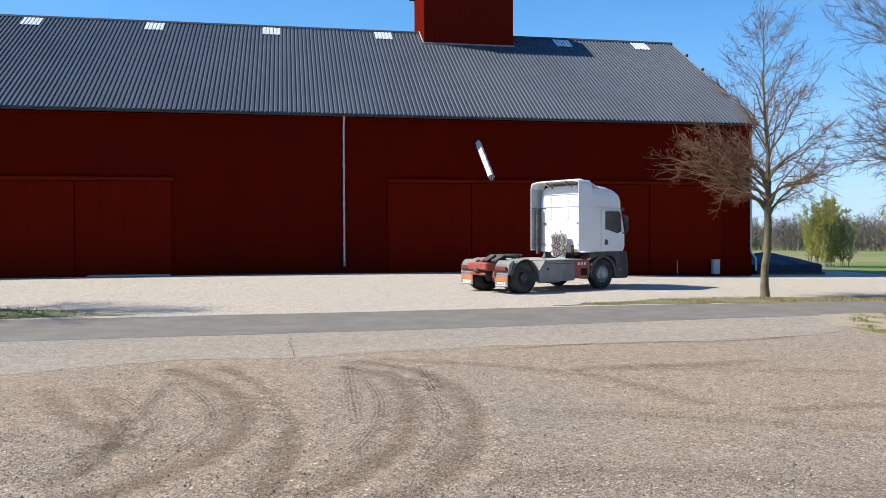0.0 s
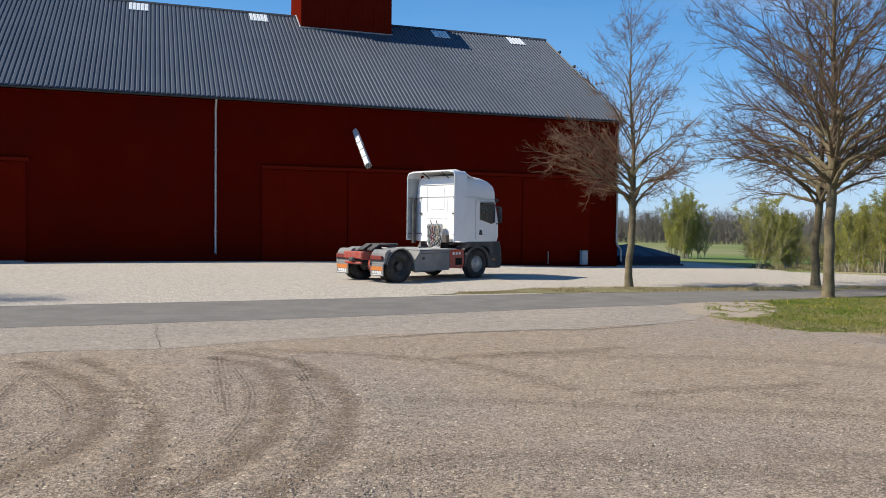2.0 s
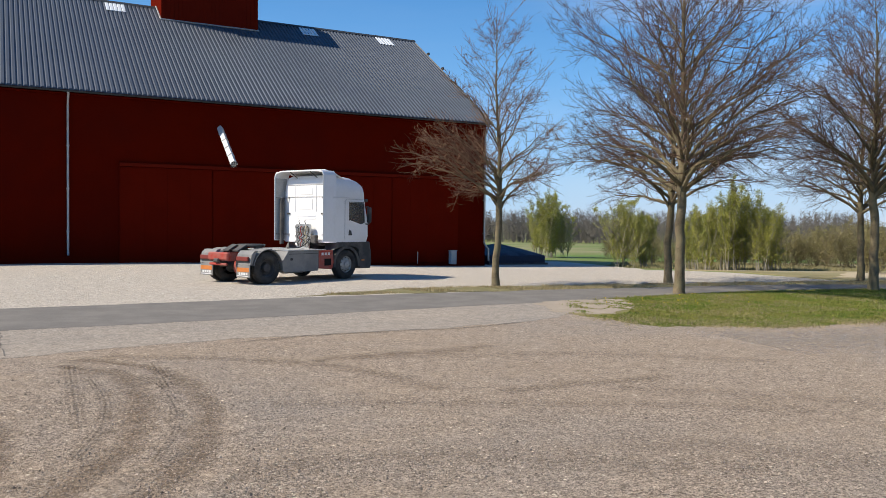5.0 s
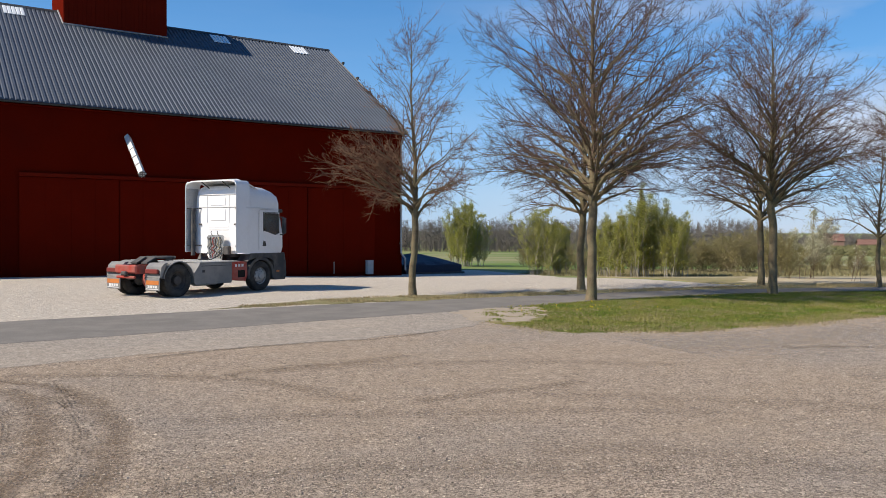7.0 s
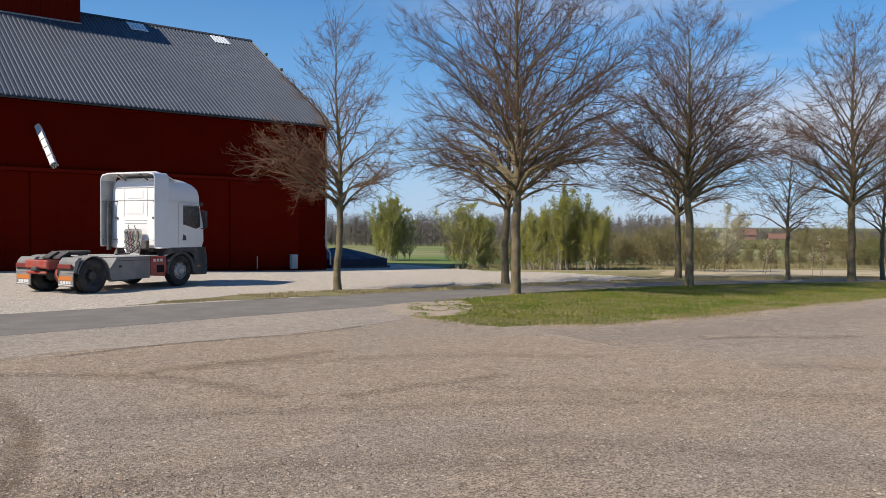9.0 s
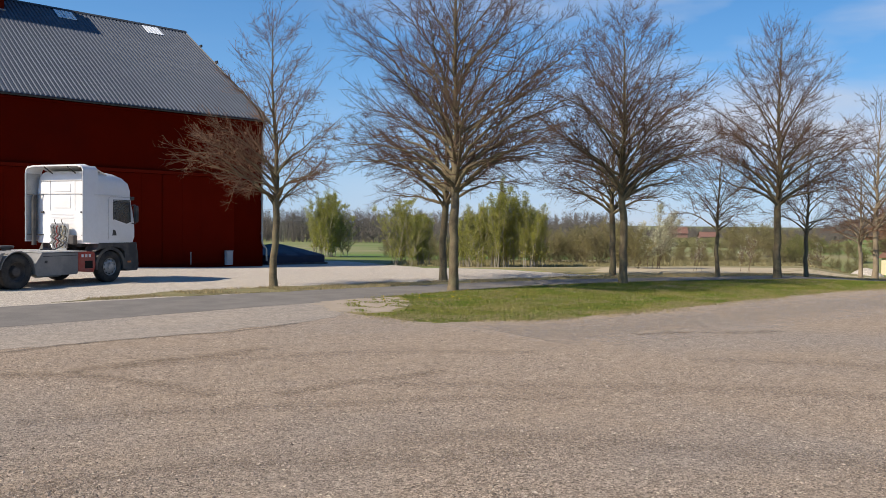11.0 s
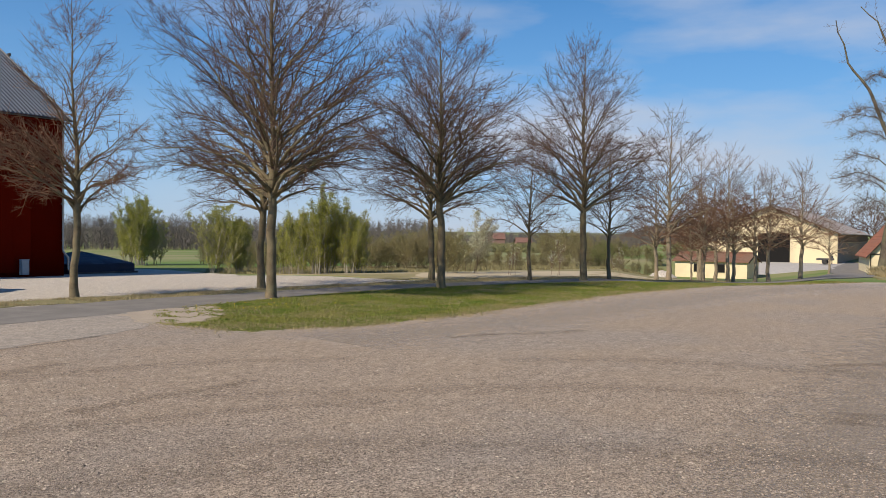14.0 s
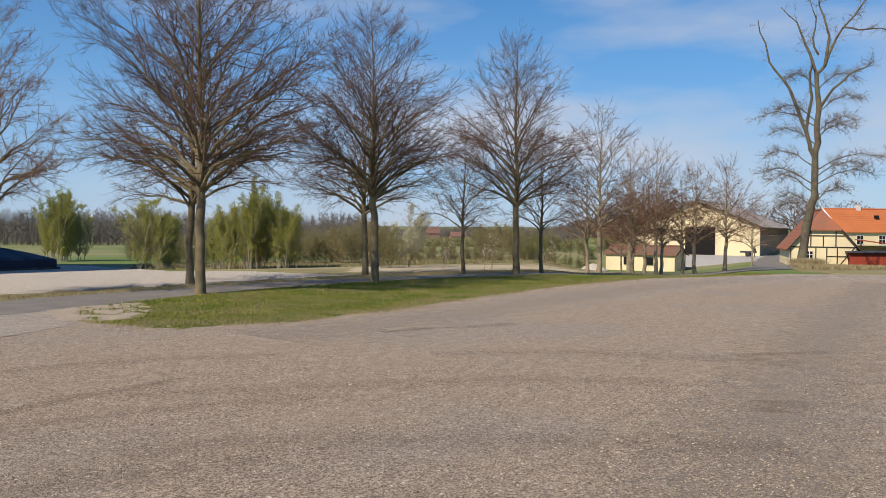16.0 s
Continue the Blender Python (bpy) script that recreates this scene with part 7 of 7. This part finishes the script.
blades("grass", ISLAND, 120000, 0.03, BLADES, "short green grass blades of the island", 21, 0.013, -0.7, 0.12)
blades("grass", ISLAND, 26000, 0.03, STRAW, "dry grass blades among the green", 25, 0.011, 0.05, 0.32)
FRONT = [(8.4, 16.6), (9.0, 14.3), (11.3, 13.6), (14.9, 13.75), (19.5, 14.65), (25.6, 15.45), (32.2, 15.25), (38, 14.05), (38, 14.5), (32.2, 15.9), (25.6, 16.2), (19.5, 15.5), (14.9, 14.7), (11.5, 14.6), (9.8, 15.2), (9.3, 17.0)]
blades("grass", FRONT, 14000, 0.028, STRAW, "dry brownish grass along the worn lawn edge", 26, 0.012, -0.15, 0.3)
blades("grass", VERGE, 16000, 0.06, STRAW, "thin dry grass blades of the verge", 22, 0.012, -0.05)
blades("grass", VERGE_WEST, 6000, 0.07, BLADES, "thin grass blades of the verge", 23, 0.012, -0.05)
blades("reeds", [(54.5, 16.2), (60, 18.2), (66, 20.6), (71, 21.6), (82, 20.6), (84, 16), (80, 12), (66, 12.5), (58, 13.2), (54, 14)], 46000, 0.22, STRAW, "tall dry grass along the farm lane", 24, 0.024, -0.1)
blades("reeds", [(64.5, 19.4), (67.5, 20.9), (71, 21.6), (71.5, 20.2), (68, 18.6), (65, 18)], 7000, 0.55, STRAW, "mound of tall dry grass under the old tree", 27, 0.03, -0.6)


BRUSH = material("dead_brush", (0.33, 0.285, 0.155), (0.22, 0.20, 0.09), 0.9, scale=0.5, fine=8, vary=0.35, per_island=True, see=0.2)
blades("undergrowth", [polar(a, r) for a, r in ((46.5, 55), (52, 58), (58, 66), (58, 92), (52, 100), (47, 96))], 26000, 0.16, BRUSH, "dead grass and low brush on rough ground", 29, 0.05, -0.1, 1.0)
blades("undergrowth", [polar(a, r) for a, r in ((29.5, 52), (34, 49), (41, 47.5), (44, 49), (47, 58), (44, 66), (36, 66), (30, 62))], 15000, 0.13, BRUSH, "brown dead undergrowth below the birches", 28, 0.03, -0.25, 0.4)


def stones(name, poly, count, size, seed, label, mat):
    rng, b = random.Random(seed), Build()
    xs, ys = [p[0] for p in poly], [p[1] for p in poly]
    vs, fs = [], []
    while len(vs) < count * 5:
        x, y = rng.uniform(min(xs), max(xs)), rng.uniform(min(ys), max(ys))
        if not inside(x, y, poly):
            continue
        s, z = size * rng.uniform(0.4, 1.0) ** 2 * 1.4, ground_z(x, y) + 0.008
        k = len(vs)
        for dx, dy, dz in ((1, 0, 0.1), (-0.2, 0.9, 0.2), (-0.9, 0, 0.1), (0.1, -0.8, 0.15), (0, 0, 0.8)):
            vs.append((x + s * (dx + rng.uniform(-0.3, 0.3)), y + s * (dy + rng.uniform(-0.3, 0.3)), z + s * dz * rng.uniform(0.7, 1.2)))
        fs += [(k, k + 1, k + 4), (k + 1, k + 2, k + 4), (k + 2, k + 3, k + 4), (k + 3, k, k + 4)]
    b.v, b.f, b.count = vs, fs, len(vs)
    solid(name, b, mat, label, "gravel", kind="stuff")


def scattered(count, seed, near, far, least, most):
    """Loose stones over the yard, thinning out with distance from its middle."""
    rng, vs, fs = random.Random(seed), [], []
    while len(fs) < count * 4:
        r, a = near * (far / near) ** rng.random(), radians(rng.uniform(-42, 84))
        x, y = r * math.sin(a), r * math.cos(a)
        if not inside(x, y, YARD_EDGE) or inside(x, y, ISLAND) or inside(x, y, APRON_EDGE) or noise.noise(Vector((x * 0.3 + y * 0.07, y * 1.1 - x * 0.28, 3))) + 0.6 * noise.noise(Vector((x * 1.6, y * 2.4, 8))) < rng.uniform(-0.35, 0.3):
            continue
        s, z, k = rng.uniform(least, most) * (1.7 if rng.random() < 0.1 else 1.0), ground_z(x, y) + 0.006, len(vs)
        for dx, dy, dz in ((1, 0, 0.1), (-0.2, 0.9, 0.2), (-0.9, 0, 0.1), (0.1, -0.8, 0.15), (0, 0, 0.8)):
            vs.append((x + s * (dx + rng.uniform(-0.3, 0.3)), y + s * (dy + rng.uniform(-0.3, 0.3)), z + s * dz * rng.uniform(0.7, 1.2)))
        fs += [(k, k + 1, k + 4), (k + 1, k + 2, k + 4), (k + 2, k + 3, k + 4), (k + 3, k, k + 4)]
    b = Build()
    b.v, b.f, b.count = vs, fs, len(vs)
    solid("loose_gravel", b, STONES, "loose grey-brown stones on the yard", "gravel", kind="stuff")


scattered(44000, 31, 3.2, 22, 0.003, 0.0085)
scattered(16000, 33, 3.4, 13, 0.006, 0.012)
scattered(12000, 36, 5.0, 16, 0.007, 0.014)
DRIFT = [(9.0, 13.6), (9.3, 10.5), (14, 10.2), (20, 10.8), (27, 11.2), (34, 10.4), (39, 8.2), (44, 5), (46.5, 8), (42, 13), (38, 13.9), (32.2, 15.2), (25.6, 15.4), (19.5, 14.6), (14.9, 13.7), (11.3, 13.5)]
stones("loose_gravel", DRIFT, 36000, 0.0125, 35, "coarse grey stones along the lawn edge", material("grey_stones", (0.36, 0.33, 0.31), (0.2, 0.182, 0.17), 0.9, scale=5, fine=50, vary=0.4, per_island=True))
stones("loose_gravel", [(-20, 20), (-2, 21.3), (10, 25), (21, 26), (22, 36), (-18, 36)], 12000, 0.014, 32, "loose pale stones on the forecourt", material("pale_stones", (0.55, 0.50, 0.43), (0.38, 0.34, 0.295), 0.9, scale=5, fine=50, vary=0.25, per_island=True))


def clods():
    """Loose stones and soil thrown up along the wheel tracks."""
    rng, vs, fs = random.Random(34), [], []
    for lane in LANES[:4]:
        line = smooth_line(lane, 12)
        for i in range(650):
            k = rng.randrange(len(line) - 1)
            p = line[k].lerp(line[k + 1], rng.random())
            d = (line[k + 1] - line[k]).normalized()
            o = rng.gauss(0, 0.13) + (0.12 if rng.random() < 0.6 else -0.05)
            x, y, s, z = p.x - d.y * o, p.y + d.x * o, rng.uniform(0.004, 0.011), ground_z(p.x, p.y) + 0.014
            n = len(vs)
            for dx, dy, dz in ((1, 0, 0.1), (-0.2, 0.9, 0.2), (-0.9, 0, 0.1), (0.1, -0.8, 0.15), (0, 0, 0.8)):
                vs.append((x + s * (dx + rng.uniform(-0.3, 0.3)), y + s * (dy + rng.uniform(-0.3, 0.3)), z + s * dz))
            fs += [(n, n + 1, n + 4), (n + 1, n + 2, n + 4), (n + 2, n + 3, n + 4), (n + 3, n, n + 4)]
    b = Build()
    b.v, b.f, b.count = vs, fs, len(vs)
    solid("loose_soil", b, material("brown_clods", (0.36, 0.28, 0.21), (0.25, 0.19, 0.14), 0.95, scale=5, fine=50, vary=0.4, per_island=True), "brown stones and soil thrown up along the wheel tracks", "gravel", kind="stuff")


clods()


def berm(lane, seed, side):
    """Lumpy low ridge of loose gravel pushed up along a wheel track."""
    line = smooth_line(lane, 40)
    b, n = Build(), 9
    for i, p in enumerate(line):
        d = (line[min(i + 1, len(line) - 1)] - line[max(i - 1, 0)]).normalized()
        ends = min(1.0, i / 25, (len(line) - 1 - i) / 25)
        for j in range(n):
            v = j / (n - 1)
            o = side + (v - 0.5) * 0.42
            x, y = p.x - d.y * o, p.y + d.x * o
            h = 0.5 + noise.noise(Vector((x * 5, y * 5, seed))) * 0.9 + noise.noise(Vector((x * 17, y * 17, seed))) * 0.9 + noise.noise(Vector((x * 40, y * 40, seed))) * 0.5
            b.v.append((x, y, ground_z(x, y) + 0.022 * math.sin(math.pi * v) * ends * max(0.0, h) - 0.004 + 0.006 * min(1, ends)))
    b.f = [(i * n + j, i * n + j + 1, (i + 1) * n + j + 1, (i + 1) * n + j) for i in range(len(line) - 1) for j in range(n - 1)]
    b.count = len(b.v)
    solid("track_ridge", b, YARD, "low ridge of loose gravel along a wheel track", "gravel", kind="structure", smooth=True)


for i, lane in enumerate(LANES[:6]):
    berm(lane, i * 3.1, 0.3)


def dandelions():
    """Small yellow flower heads in the grass by the second tree."""
    rng = random.Random(41)
    head = Build().lathe([(0.0, 0.004), (0.009, 0.014), (0.015, 0.015), (0.02, 0.008)], (0, 0, 0.04), "z", 8)
    head.tube([(0, 0, 0), (0.004, 0, 0.055)], 0.003, 4)
    me = head.data("dandelion", YELLOW)
    for i in range(26):
        x, y = rng.gauss(12.6, 1.1), rng.gauss(19.2, 0.9)
        if inside(x, y, ISLAND):
            o = new("dandelion", me)
            o.matrix_world = pose(x, y, ground_z(x, y) + 0.016, 0, 0, rng.uniform(0, 360))
            tagged(o, "small yellow dandelion flower in the grass", "flower", "dandelions in the grass")


dandelions()
